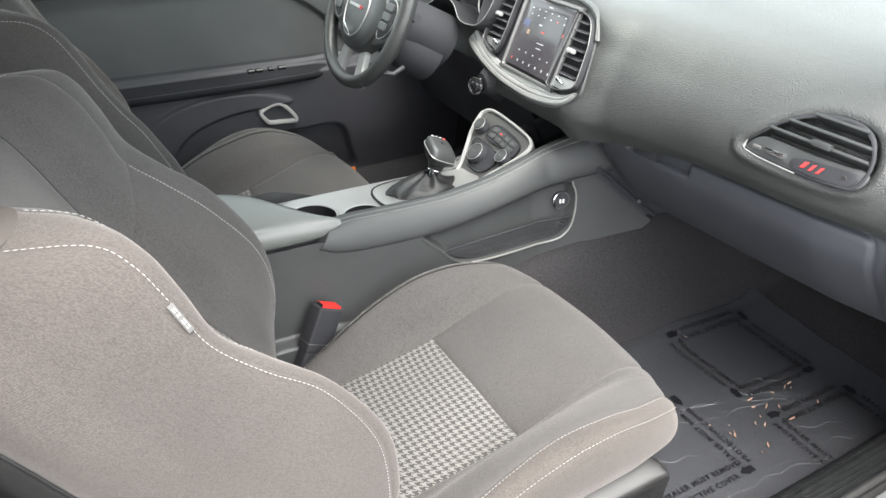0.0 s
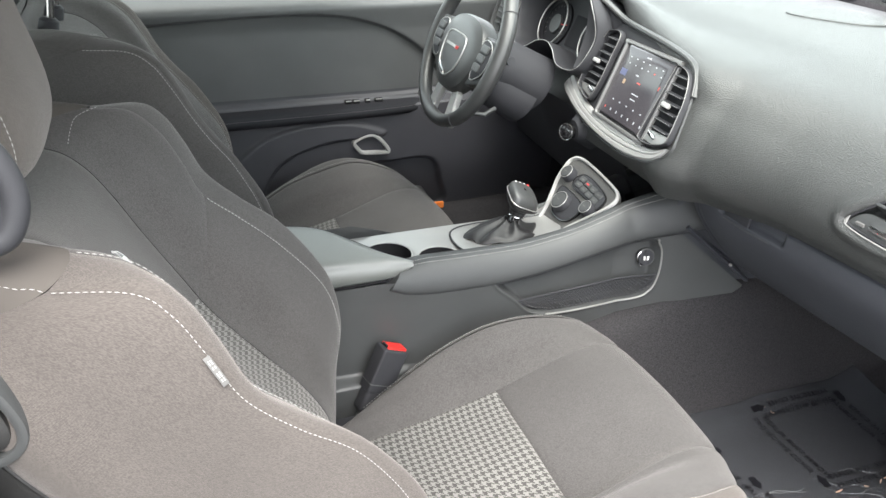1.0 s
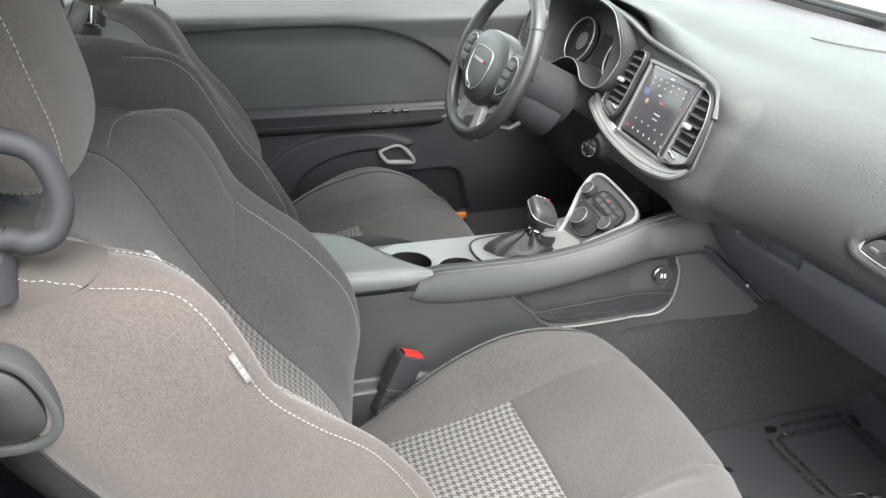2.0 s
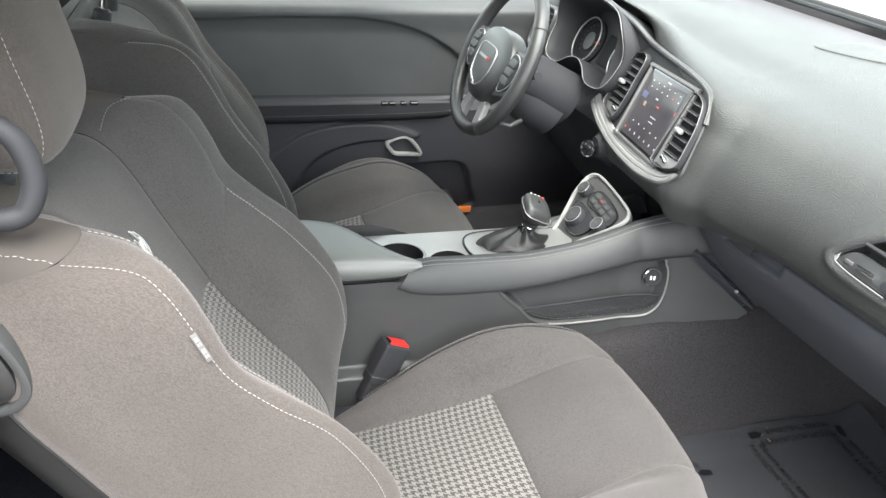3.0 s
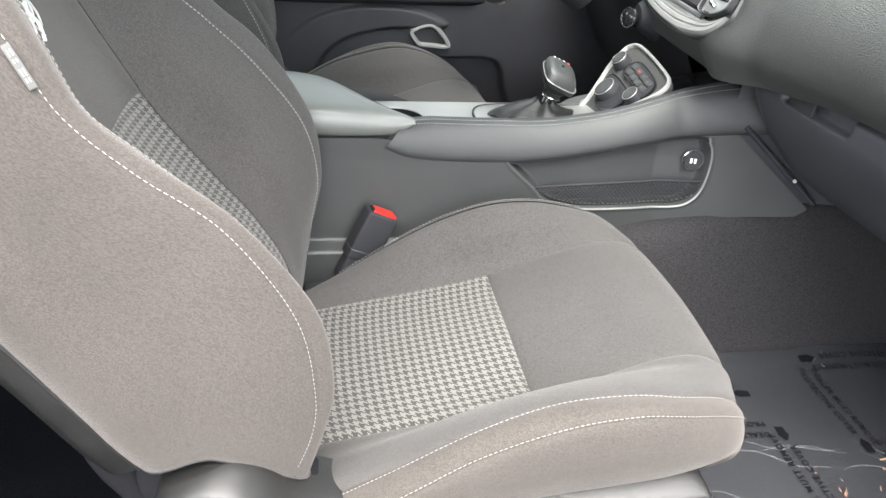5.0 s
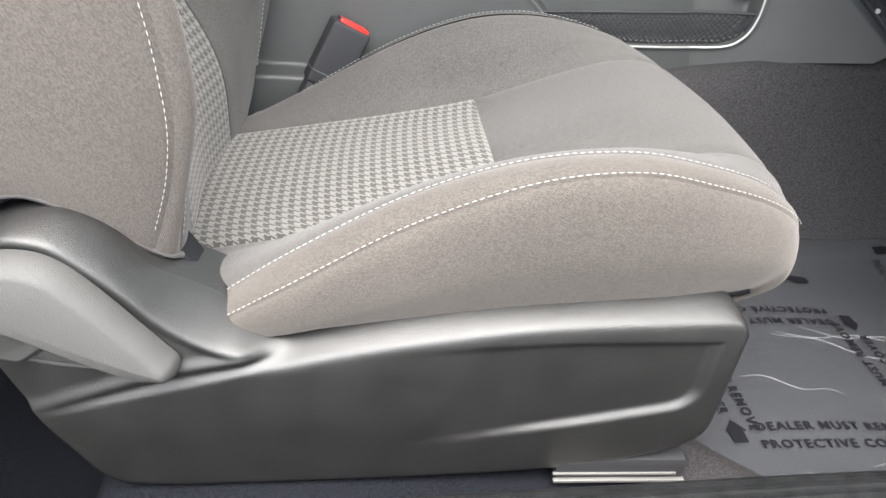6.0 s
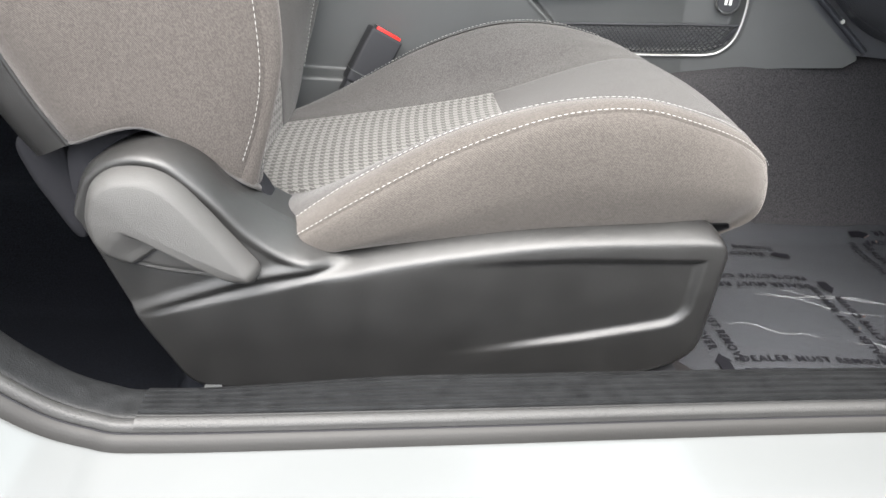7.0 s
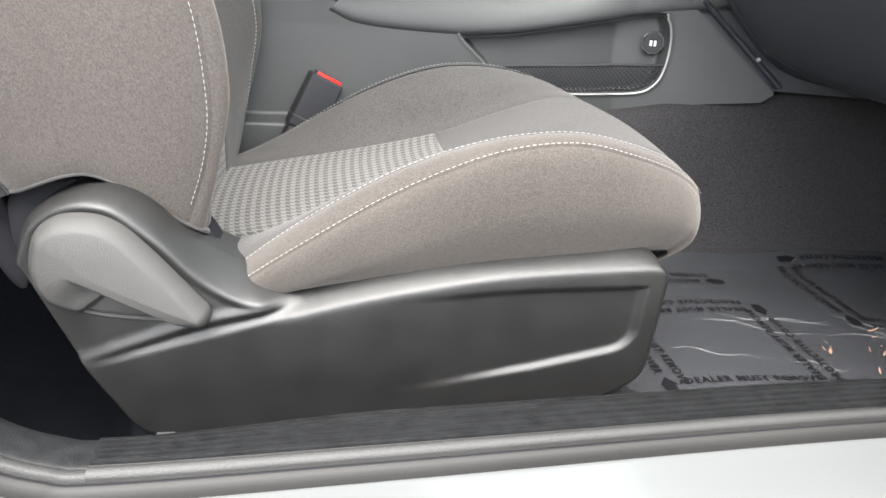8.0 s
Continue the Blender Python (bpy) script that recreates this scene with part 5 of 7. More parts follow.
    part("knob_pad", grid_mesh("knob_pad", knob_rows(((0.051, 0.035, 0.029, 0.001, 0.55, 0.50), (0.060, 0.034, 0.028, 0.001, 0.56, 0.50), (0.068, 0.030, 0.025, 0.0, 0.58, 0.50), (0.073, 0.022, 0.018, 0.0, 0.7, 0.5), (0.075, 0.003, 0.003, 0.0, 1.0, 0.4)))),
         M_RIM, knob, "soft grey leatherette pad")
    belt = knob_rows(((0.0505, 0.0365, 0.0305, 0.001, 0.55, 0.50), (0.0515, 0.0365, 0.0305, 0.001, 0.55, 0.50)))[0]
    part("knob_trim", tube(belt, 0.0011, 6, cap=False), M_PLATE, knob, "thin satin line round the pad")
    part("knob_collar", ring(kc + ax * 0.003, ax, 0.0160, 0.0016, 30, 8), M_CHROME, knob, "thin chrome collar")
    top = kc + ax * 0.0665 + sw * 0.020
    for i in range(4):
        part("gear_mark", slab(rounded(0.0050, 0.0035, 0.001), 0.0006, lambda a, b, n: top + fw * (a - 0.014 + i * 0.010) + sw * b + ax * (n + 0.40 * b - 0.15 * (a - 0.014 + i * 0.010)), bevel=0.0001), M_REDPRINT if i == 3 else M_LINE, knob)
    # climate panel on its slope, inside a silver frame
    O = Vector((0.6155, 0.816, 0.385))
    R = Vector((0.004, -1.0, -0.02)).normalized()
    U = Vector((0.70, 0.0, 0.69))
    U = (U - R * U.dot(R)).normalized()
    N = R.cross(U)
    if N.x > 0:
        N = -N
    cp = lambda a, b, n: O + R * a + U * b + N * n
    outline = spline([(-0.044, -0.106), (-0.056, -0.070), (-0.078, -0.034), (-0.102, 0.004), (-0.112, 0.040), (-0.108, 0.054), (-0.092, 0.064), (-0.060, 0.066), (0.0, 0.063), (0.060, 0.057), (0.080, 0.050), (0.089, 0.036), (0.082, 0.010),
                      (0.062, -0.026), (0.040, -0.066), (0.026, -0.100), (0.0, -0.110), (-0.030, -0.112)], 110, True)
    hv = part("climate_panel", slab(outline, 0.012, lambda a, b, n: cp(a, b, n - 0.012), bevel=0.001), M_LEVER, root, "climate control panel in a silver frame")
    part("panel_frame", frame_bar(outline, 0.0062, 0.007, cp), M_SILVER, hv, "satin silver frame")
    for face in (spline([(-0.052, 0.030), (-0.030, 0.044), (0.030, 0.040), (0.062, 0.030), (0.068, 0.010), (0.060, -0.002), (0.020, 0.006), (-0.030, 0.006), (-0.050, 0.014)], 60, True),
                 spline([(-0.070, -0.012), (-0.052, -0.004), (0.010, -0.008), (0.034, -0.020), (0.028, -0.050), (0.006, -0.064), (-0.030, -0.062), (-0.056, -0.040)], 60, True)):
        part("control_face", slab(face, 0.004, cp, bevel=0.001), M_DARK, hv)
        part("face_edge", frame_bar(face, 0.0032, 0.005, cp), M_GLOSS, hv, "gloss black edge")
    for a, b, r in ((-0.076, 0.022, 0.0175), (0.050, -0.010, 0.0170), (-0.026, -0.034, 0.0235)):
        part("dial", tube([cp(a, b, 0.0), cp(a, b, 0.016), cp(a, b, 0.0185), cp(a, b, 0.019)], (r, r * 0.95, r * 0.86, r * 0.5), 32), M_DARK, hv)
        part("dial_face", tube([cp(a, b, 0.018), cp(a, b, 0.0196)], (r * 0.72, r * 0.70), 28), M_TRIM, hv)
        part("dial_ring", ring(cp(a, b, 0.018), N, r * 0.84, 0.0009, 36, 6), M_PLATE, hv)
        part("dial_mark", slab([(a - 0.002 + q[0], b + q[1]) for q in rounded(0.009, 0.0022, 0.0008)], 0.0004, lambda x, y, n: cp(x, y, n + 0.0197), bevel=0.0001), M_TAG, hv)
    for i in range(4):
        for j in range(2):
            cx, cb = -0.030 + i * 0.024, 0.032 - 0.002 * i - j * 0.014
            key = part("push_button", slab([(q[0] + cx, q[1] + cb) for q in rounded(0.0215, 0.0120, 0.0025)], 0.0065, cp, bevel=0.0012), M_TRIM, hv)
            part("key_mark", slab([(q[0] + cx, q[1] + cb) for q in rounded(0.0085, 0.0022, 0.0008)], 0.0004, lambda a, b, n: cp(a, b, n + 0.0066), bevel=0.0001),
                 M_REDPRINT if (i, j) == (1, 0) else M_TAG, key)
    # armrest lid
    rows = []
    for x0, zt0, zb0, yf in ((-0.30, 0.384, 0.330, 0.878), (-0.26, 0.389, 0.330, 0.878), (-0.15, 0.391, 0.330, 0.877), (-0.02, 0.390, 0.330, 0.872), (0.035, 0.388, 0.330, 0.862), (0.075, 0.386, 0.330, 0.836), (0.110, 0.383, 0.330, 0.794),
                             (0.140, 0.379, 0.331, 0.756), (0.168, 0.374, 0.334, 0.726), (0.190, 0.369, 0.344, 0.710), (0.204, 0.364, 0.354, 0.704)):
        h, w = zt0 - zb0, yf - 0.690
        edge = min(0.020, 0.25 * w)
        rows.append([(x0, 0.700, zb0), (x0, 0.692, zb0 + 0.16 * h), (x0, 0.690, zb0 + 0.42 * h), (x0, 0.691 + 0.2 * edge, zb0 + 0.66 * h), (x0, 0.690 + 0.9 * edge, zb0 + 0.90 * h), (x0, 0.690 + 0.5 * w, zt0),
                     (x0, yf - 1.2 * edge, zb0 + 0.98 * h), (x0, yf - 0.3 * edge, zb0 + 0.86 * h), (x0, yf, zb0 + 0.55 * h), (x0, yf - 0.002, zb0)])
    A = np.array(rows).transpose(1, 0, 2)
    p = surface(A, np.linspace(0, 10, 90), np.linspace(0, 9, 60))
    lid = part("armrest_lid", grid_mesh("armrest_lid", p, True), M_LID, root, "padded leatherette armrest lid tapering to its front")
    for v, nm, mat in ((6.75, "lid_seam", M_DARK), (7.0, "lid_piping", M_TRIM)):
        q = surface(A, np.linspace(0.4, 9.8, 70), [v])[0]
        part(nm, tube(q + np.array([0, 0.0, 0.0002]), 0.0011, 6), mat, lid)
    q = surface(A, np.linspace(0.4, 9.9, 60), [0.1])[0]
    part("lid_gap", tube(q + np.array([0, -0.001, -0.0015]), 0.0022, 6), M_INK, lid)
    capm = bmesh.new()
    capm.faces.new([capm.verts.new(q) for q in p[:, -1]])
    part("lid_front", capm, M_LID, lid)
    part("lid_base", box((0.38, 0.17, 0.02), pose(-0.11, 0.790, 0.322), 0.004), M_DARK, root)
    part("console_core", box((1.10, 0.17, 0.12), pose(0.24, 0.795, 0.185), 0.02), M_DARK, root)


console()


# ---------------------------------------------------------------- protective film on the carpet
def floor_film():
    root = thing("protective_floor_film", "clear printed protective film laid over the carpet", "floor film", (0.9, 0.3, -0.05))
    fz = lambda x, y: floor_z(x, min(y, 0.535)) + 0.014 + 0.012 * float(smooth(0.46, 0.545, y)) + 0.0035 * math.sin(17 * x + 5 * y) * math.sin(13 * y - 6 * x) + 0.002 * math.sin(60 * y + 25 * x) * float(smooth(0.3, 0.0, y))
    xs, ys = np.linspace(0.0, 1.0, 96), np.linspace(0.015, 0.547, 78)
    lay = lambda x, y: (x, y, fz(x, y))
    edge_x = lambda y: 0.49 + 0.105 * float(1 - smooth(0.04, 0.20, y)) + 0.006 * math.sin(40 * y)
    p = np.array([[lay(edge_x(y) + (1.215 + 0.03 * y - edge_x(y)) * x, y + 0.0012 * math.sin(31 * x) * float(smooth(0.48, 0.55, y))) for x in xs] for y in ys])
    film = part("film", grid_mesh("film", p), M_FILM, root)
    film.visible_shadow = False
    words = (text_mesh("DEALER MUST REMOVE", 0.0155), text_mesh("PROTECTIVE COVER", 0.0155))
    for me in words:
        me.materials.append(M_PRINT)

    def block(cx, cy, turn):
        """Two printed lines with an arrow head beside them."""
        r = pose(cx, cy, 0, 0, 0, turn)
        for k, me in enumerate(words):
            m = r @ pose(-0.014 * k, 0.010 - 0.024 * k, 0)
            o = new("print_line", me.copy())
            for v in o.data.vertices:
                w = m @ v.co
                v.co = (w.x, w.y, fz(w.x, w.y) + 0.0022)
            o.parent = root
            o.matrix_parent_inverse = Matrix.Translation(-BASE[root.name])
        bm = bmesh.new()
        tri = [r @ Vector((a, b, 0)) for a, b in ((0.094, -0.022), (0.094, 0.000), (0.078, -0.011))]
        bm.faces.new([bm.verts.new((w.x, w.y, fz(w.x, w.y) + 0.0022)) for w in tri])
        bm.faces.new([bm.verts.new((w.x, w.y, fz(w.x, w.y) + 0.0022)) for w in [r @ Vector((a, b, 0)) for a, b in ((0.094, -0.019), (0.110, -0.019), (0.110, -0.004), (0.094, -0.004))]])
        part("print_arrow", bm, M_PRINT, root, smooth=False)

    # the print runs round squares
    for sx, sy in ((1.035, 0.400), (1.035, 0.105), (0.675, 0.250), (0.675, 0.555)):
        block(sx, sy - 0.100, 0)
        if sy < 0.5:
            block(sx + 0.105, sy, 90)
            block(sx, sy + 0.105, 180)
            block(sx - 0.105, sy, 270)
    # raised creases; their glint is put into a paler film colour
    rng = random.Random(5)
    for i in range(19):
        bm = bmesh.new()
        x0, y0 = rng.uniform(0.60, 1.0), rng.uniform(0.04, 0.34)
        a = rng.uniform(-0.5, 0.1)
        n = 14
        ln = rng.uniform(0.08, 0.20)
        pts = [(x0 + ln * k / n * math.cos(a), y0 + ln * k / n * math.sin(a) + 0.006 * math.sin(k * 0.7 + i)) for k in range(n + 1)]
        r0 = [bm.verts.new((x, y - 0.0006, fz(x, y) + 0.0004)) for x, y in pts]
        r1 = [bm.verts.new((x, y, fz(x, y) + 0.0016 * math.sin(math.pi * k / n) + 0.0005)) for k, (x, y) in enumerate(pts)]
        r2 = [bm.verts.new((x, y + 0.0008, fz(x, y) + 0.0004)) for x, y in pts]
        for q, w in ((r0, r1), (r1, r2)):
            for k in range(n):
                bm.faces.new((q[k], q[k + 1], w[k + 1], w[k]))
        part("crease", bm, M_CREASE, root).visible_shadow = False


floor_film()


def leaf_flakes():
    """Crumbs of dry leaf scattered over the film."""
    rng = random.Random(11)
    spots = [(0.955, 0.517), (0.965, 0.500), (0.985, 0.535)] + [(rng.gauss(0.90, 0.06), rng.gauss(0.22, 0.05)) for _ in range(17)] + [(1.03, 0.27), (1.04, 0.262), (1.05, 0.275)]
    for x, y in spots:
        ln, w, a = rng.uniform(0.006, 0.014), rng.uniform(0.0010, 0.0022), rng.uniform(0, 6.28)
        bm = bmesh.new()
        top, bot = [], []
        z = floor_z(x, y) + 0.0175
        for k in range(6):
            f = k / 5
            wd = w * math.sin(math.pi * (0.08 + 0.84 * f))
            for lst, sg in ((top, 1), (bot, -1)):
                u, v = ln * (f - 0.5), sg * wd
                lst.append(bm.verts.new((x + u * math.cos(a) - v * math.sin(a), y + u * math.sin(a) + v * math.cos(a), z + 0.005 * f * f + 0.002 * abs(sg) * (0.5 if sg > 0 else 0))))
        for k in range(5):
            bm.faces.new((top[k], top[k + 1], bot[k + 1], bot[k]))
        bmesh.ops.solidify(bm, geom=bm.faces[:], thickness=0.0005)
        tagged(part("leaf_flake", bm, M_LEAF), "curled rust-brown dry leaf flake on the film", "leaf", group="leaf flakes on the film")


leaf_flakes()


# ---------------------------------------------------------------- dashboard
DASH_Y = (0.02, 0.15, 0.40, 0.55, 0.615, 0.70, 0.85, 1.0, 1.1, 1.25, 1.4, 1.62)
DASH_FACE = (((0.80, 0.685), (0.765, 0.63), (0.750, 0.575), (0.755, 0.53), (0.78, 0.505)),
             ((0.79, 0.688), (0.742, 0.632), (0.722, 0.575), (0.726, 0.53), (0.75, 0.502)),
             ((0.775, 0.690), (0.725, 0.632), (0.702, 0.575), (0.708, 0.525), (0.735, 0.495)),
             ((0.750, 0.695), (0.703, 0.638), (0.676, 0.575), (0.672, 0.52), (0.705, 0.478)),
             ((0.724, 0.703), (0.690, 0.645), (0.660, 0.575), (0.642, 0.52), (0.665, 0.468)),
             ((0.740, 0.714), (0.718, 0.660), (0.692, 0.58), (0.662, 0.52), (0.69, 0.460)),
             ((0.770, 0.728), (0.748, 0.668), (0.716, 0.58), (0.690, 0.515), (0.70, 0.455)),
             ((0.805, 0.745), (0.790, 0.680), (0.755, 0.60), (0.715, 0.53), (0.70, 0.460)),
             ((0.790, 0.762), (0.850, 0.71), (0.850, 0.62), (0.800, 0.54), (0.74, 0.470)),
             ((0.780, 0.770), (0.870, 0.72), (0.870, 0.64), (0.815, 0.55), (0.74, 0.480)),
             ((0.800, 0.758), (0.860, 0.70), (0.850, 0.62), (0.800, 0.55), (0.74, 0.480)),
             ((0.830, 0.720), (0.785, 0.66), (0.760, 0.60), (0.748, 0.55), (0.74, 0.500)))
VENT = spline([(0.268, 0.580), (0.250, 0.603), (0.218, 0.630), (0.180, 0.648), (0.140, 0.654), (0.108, 0.650), (0.086, 0.636), (0.076, 0.614), (0.077, 0.592), (0.088, 0.577), (0.120, 0.571), (0.20, 0.570), (0.248, 0.572)], 120, True)


def dashboard():
    root = thing("dashboard", "pebbled dark dashboard with touchscreen, vents and glovebox", "dashboard", (0.9, 0.82, 0.5))
    C = []
    for (y, face) in zip(DASH_Y, DASH_FACE):
        lift = 0.055 * math.exp(-((y - 1.25) / 0.22) ** 2)
        C.append([(1.38, y, 0.725), (1.15, y, 0.732), (0.98, y, 0.729 + lift * 0.5), (0.87, y, 0.716 + lift)] + [(x, y, z) for x, z in face])
    C = np.array(C)
    # place the sections by their y, not by their number
    dense = np.concatenate([np.linspace(0.02, 0.30, 90)[:-1], np.linspace(0.30, 0.70, 50)[:-1], np.linspace(0.70, 1.62, 60)])
    vs = np.interp(dense, DASH_Y, range(len(DASH_Y)))
    us = np.concatenate([np.linspace(0, 4, 40)[:-1], np.linspace(4, 7.2, 90)[:-1], np.linspace(7.2, 8, 14)])
    p = surface(C, us, vs)
    p[..., 1] = dense[:, None]
    d = poly_distance(VENT, p[..., 1], p[..., 2])
    d = np.where(p[..., 0] > 0.80, 1.0, d)
    p[..., 0] += 0.040 * (1 - smooth(-0.006, 0.0, d)) - 0.006 * np.exp(-((d - 0.012) / 0.010) ** 2) * (d > 0)
    part("dash_pad", grid_mesh("dash_pad", p, True), M_DASH, root, "pebbled soft dash skin")

    # passenger vent: rim, slats, tab, lower bezel with a red badge
    def vent_x(y, z):
        return float(np.interp(z, [0.53, 0.575, 0.632, 0.69], [0.722, 0.714, 0.735, 0.78])) + 0.16 * max(0, 0.15 - y) ** 1.2
    vp = lambda a, b, n: (vent_x(a, b) - n, a, b)
    part("vent_rim", frame_bar(VENT, 0.005, 0.003, vp), M_DARK, root, "dark vent rim")
    chrome = [q for q in VENT if q[1] < 0.590 and q[0] > 0.165]
    chrome.sort(key=lambda q: q[0])
    part("vent_trim", tube([vp(a, b - 0.001, 0.005) for a, b in chrome], 0.0009, 8), M_SILVER, root, "thin bright vent trim")
    for k, zz in enumerate((0.607, 0.625, 0.642)):
        ins = [y for y in np.linspace(0.07, 0.27, 80) if poly_distance(VENT, np.array([y]), np.array([zz]))[0] < -0.004]
        if len(ins) > 4:
            y0, y1 = ins[0], ins[-1]
            part("vent_slat", box((0.030, y1 - y0, 0.0050), pose(vent_x(0.17, zz) + 0.013, (y0 + y1) / 2, zz, 0, 38, 2), 0.002), M_LEATHER, root)
    part("vent_tab", box((0.012, 0.030, 0.010), pose(vent_x(0.15, 0.617) - 0.002, 0.150, 0.617, 0, 15, 0), 0.003), M_TRIM, root)
    low = spline([(0.264, 0.577), (0.245, 0.597), (0.19, 0.599), (0.12, 0.600), (0.076, 0.601), (0.078, 0.580), (0.12, 0.572), (0.20, 0.570), (0.25, 0.571)], 60, True)
    part("vent_bezel", slab(low, 0.004, lambda a, b, n: vp(a, b, n - 0.003), bevel=0.001), M_TRIM, root)
    plaque = spline([(0.183, 0.580), (0.172, 0.591), (0.100, 0.597), (0.084, 0.593), (0.086, 0.583), (0.098, 0.578), (0.166, 0.574)], 50, True)
    part("badge_plaque", slab(plaque, 0.0018, lambda a, b, n: vp(a, b, n + 0.0008), bevel=0.0005), M_DARK, root, "dark plaque under the badge")
    part("vent_wheel", box((0.008, 0.034, 0.008), pose(vent_x(0.212, 0.585) - 0.003, 0.212, 0.585), 0.002), M_CHROME, root)
    part("vent_wheel_mark", box((0.004, 0.014, 0.005), pose(vent_x(0.245, 0.582) - 0.002, 0.245, 0.582), 0.001), M_TAG, root)
    for i, (w, y) in enumerate(((0.012, 0.160), (0.010, 0.147), (0.010, 0.135))):
        part("red_badge", slab([(y - w / 2 + 0.005, 0.5815), (y + w / 2, 0.5800), (y + w / 2 - 0.005, 0.5890), (y - w / 2, 0.5905)], 0.002, lambda a, b, n: vp(a, b, n + 0.0020), bevel=0.0005), M_REDPRINT, root, "red badge")
    part("badge_stud", tube([vp(0.100, 0.5875, 0.0), vp(0.100, 0.5875, 0.004)], 0.003, 14), M_CHROME, root)

    # lower panel with the glovebox door
    gy = np.linspace(0.03, 0.612, 130)
    prof = spline([(0.780, 0.512), (0.757, 0.502), (0.744, 0.478), (0.755, 0.435), (0.808, 0.364), (0.874, 0.302), (0.945, 0.266), (1.03, 0.262), (1.14, 0.280)], 120)
    shift = np.interp(gy, [0.03, 0.15, 0.40, 0.55, 0.735], [0.045, 0.018, 0.0, -0.010, -0.014])
    g = np.array([[(x + s0, y, z - 0.02 * float(smooth(0.45, 0.72, y)) * float(smooth(0.44, 0.5, z))) for (x, z) in prof] for y, s0 in zip(gy, shift)])
    door = spline([(0.600, 0.440), (0.596, 0.470), (0.575, 0.486), (0.50, 0.490), (0.30, 0.492), (0.12, 0.494), (0.065, 0.485), (0.060, 0.42), (0.062, 0.33), (0.080, 0.292), (0.20, 0.284), (0.40, 0.280), (0.52, 0.284), (0.575, 0.310), (0.594, 0.380)], 140, True)
    d = poly_distance(door, g[..., 1], g[..., 2])
    d = np.where(g[..., 0] > 0.90, 1.0, d)
    g[..., 0] += 0.004 * np.exp(-(d / 0.0028) ** 2) - 0.002 * smooth(0.0, -0.006, d)
    rec = poly_distance(np.array([(a + 0.465, b + 0.478) for a, b in rounded(0.150, 0.032, 0.008)]), g[..., 1], g[..., 2])
    rec = np.where(g[..., 0] > 0.80, 1.0, rec)
    g[..., 0] += 0.016 * (1 - smooth(-0.006, 0.001, rec))
    glove = part("glovebox", grid_mesh("glovebox", g, True), M_GLOVE, root, "dark glovebox door with a recessed latch")
    part("latch", box((0.006, 0.060, 0.024), pose(0.740, 0.497, 0.475, 0, 6, 0), 0.004), M_DARK, glove)
    part("latch_edge", tube([(0.7345, 0.412, 0.462), (0.7325, 0.47, 0.459), (0.7305, 0.527, 0.460)], 0.0009, 6), M_TRIM, glove)
    # end closing panel towards the doorway
    e = spline([(1.38, 0.725), (1.0, 0.729), (0.86, 0.713), (0.80, 0.685), (0.765, 0.63), (0.750, 0.575), (0.757, 0.53), (0.775, 0.47), (0.80, 0.40), (0.86, 0.31), (0.95, 0.265), (1.12, 0.28), (1.38, 0.40)], 60)
    bm = bmesh.new()
    bm.faces.new([bm.verts.new((x, 0.028, z)) for x, z in e])
    part("end_panel", bm, M_TRIM, root)

    # centre stack, in its own slanted plane
    O = Vector((0.7058, 0.8215, 0.6065))
    R = Vector((-0.026, -0.18, 0.010)).normalized()
    U = Vector((0.050, 0.005, 0.122))
    U = (U - R * U.dot(R)).normalized()
    N = R.cross(U)
    if N.x > 0:
        N = -N
    st = lambda a, b, n: O + R * a + U * b + N * n
    outer = spline([(-0.296, -0.048), (-0.310, -0.064), (-0.274, -0.080), (-0.193, -0.098), (-0.088, -0.112), (0.037, -0.116), (0.111, -0.110), (0.172, -0.097), (0.204, -0.081), (0.222, -0.058), (0.221, -0.036),
                    (0.214, 0.002), (0.204, 0.039), (0.190, 0.067), (0.169, 0.084), (0.132, 0.094), (0.052, 0.103), (-0.085, 0.112), (-0.175, 0.118), (-0.212, 0.108), (-0.232, 0.040), (-0.252, -0.020)], 160, True)
    stack = part("screen_surround", slab(outer, 0.03, lambda a, b, n: st(a, b, n - 0.034), bevel=0.004), M_DARK, root, "dark surround with a touchscreen between two vents")
    part("stack_rim", frame_bar(outer, 0.0036, 0.007, st, -0.006), M_TRIM, stack, "thin dark rim")
    # stepped silver chin between an inner and an outer sweep
    low = spline([(-0.300, -0.056), (-0.303, -0.064), (-0.272, -0.076), (-0.193, -0.094), (-0.088, -0.108), (0.037, -0.112), (0.111, -0.106), (0.170, -0.094), (0.200, -0.079), (0.217, -0.058)], 90)
    high = spline([(-0.280, -0.030), (-0.262, -0.034), (-0.238, -0.043), (-0.186, -0.060), (-0.115, -0.073), (-0.034, -0.078), (0.051, -0.079), (0.121, -0.077), (0.166, -0.074), (0.206, -0.062)], 90)
    steps = ((-0.06, -0.006), (0.0, 0.003), (0.08, 0.0058), (0.28, 0.0062), (0.33, 0.0034), (0.37, 0.0034), (0.42, 0.0060), (0.58, 0.0056), (0.62, 0.0036), (0.66, 0.0036), (0.70, 0.0050), (0.92, 0.0034), (1.0, -0.003))
    band = np.array([[tuple(st(*(p + (q - p) * f), n)) for f, n in steps] for p, q in zip(low, high)])
    band_mesh = grid_mesh("silver_band", band)
    band_mesh.set_sharp_from_angle(angle=radians(35))
    part("silver_band", band_mesh, M_SILVER, stack, "stepped satin silver chin band")
    # brow that runs from the instrument pod over the screen
    dn, du, dr = Vector((-0.914, 0, 0.406)), Vector((0.406, 0, 0.914)), Vector((0, -1, 0))
    pc = Vector((0.772, 1.218, 0.642))
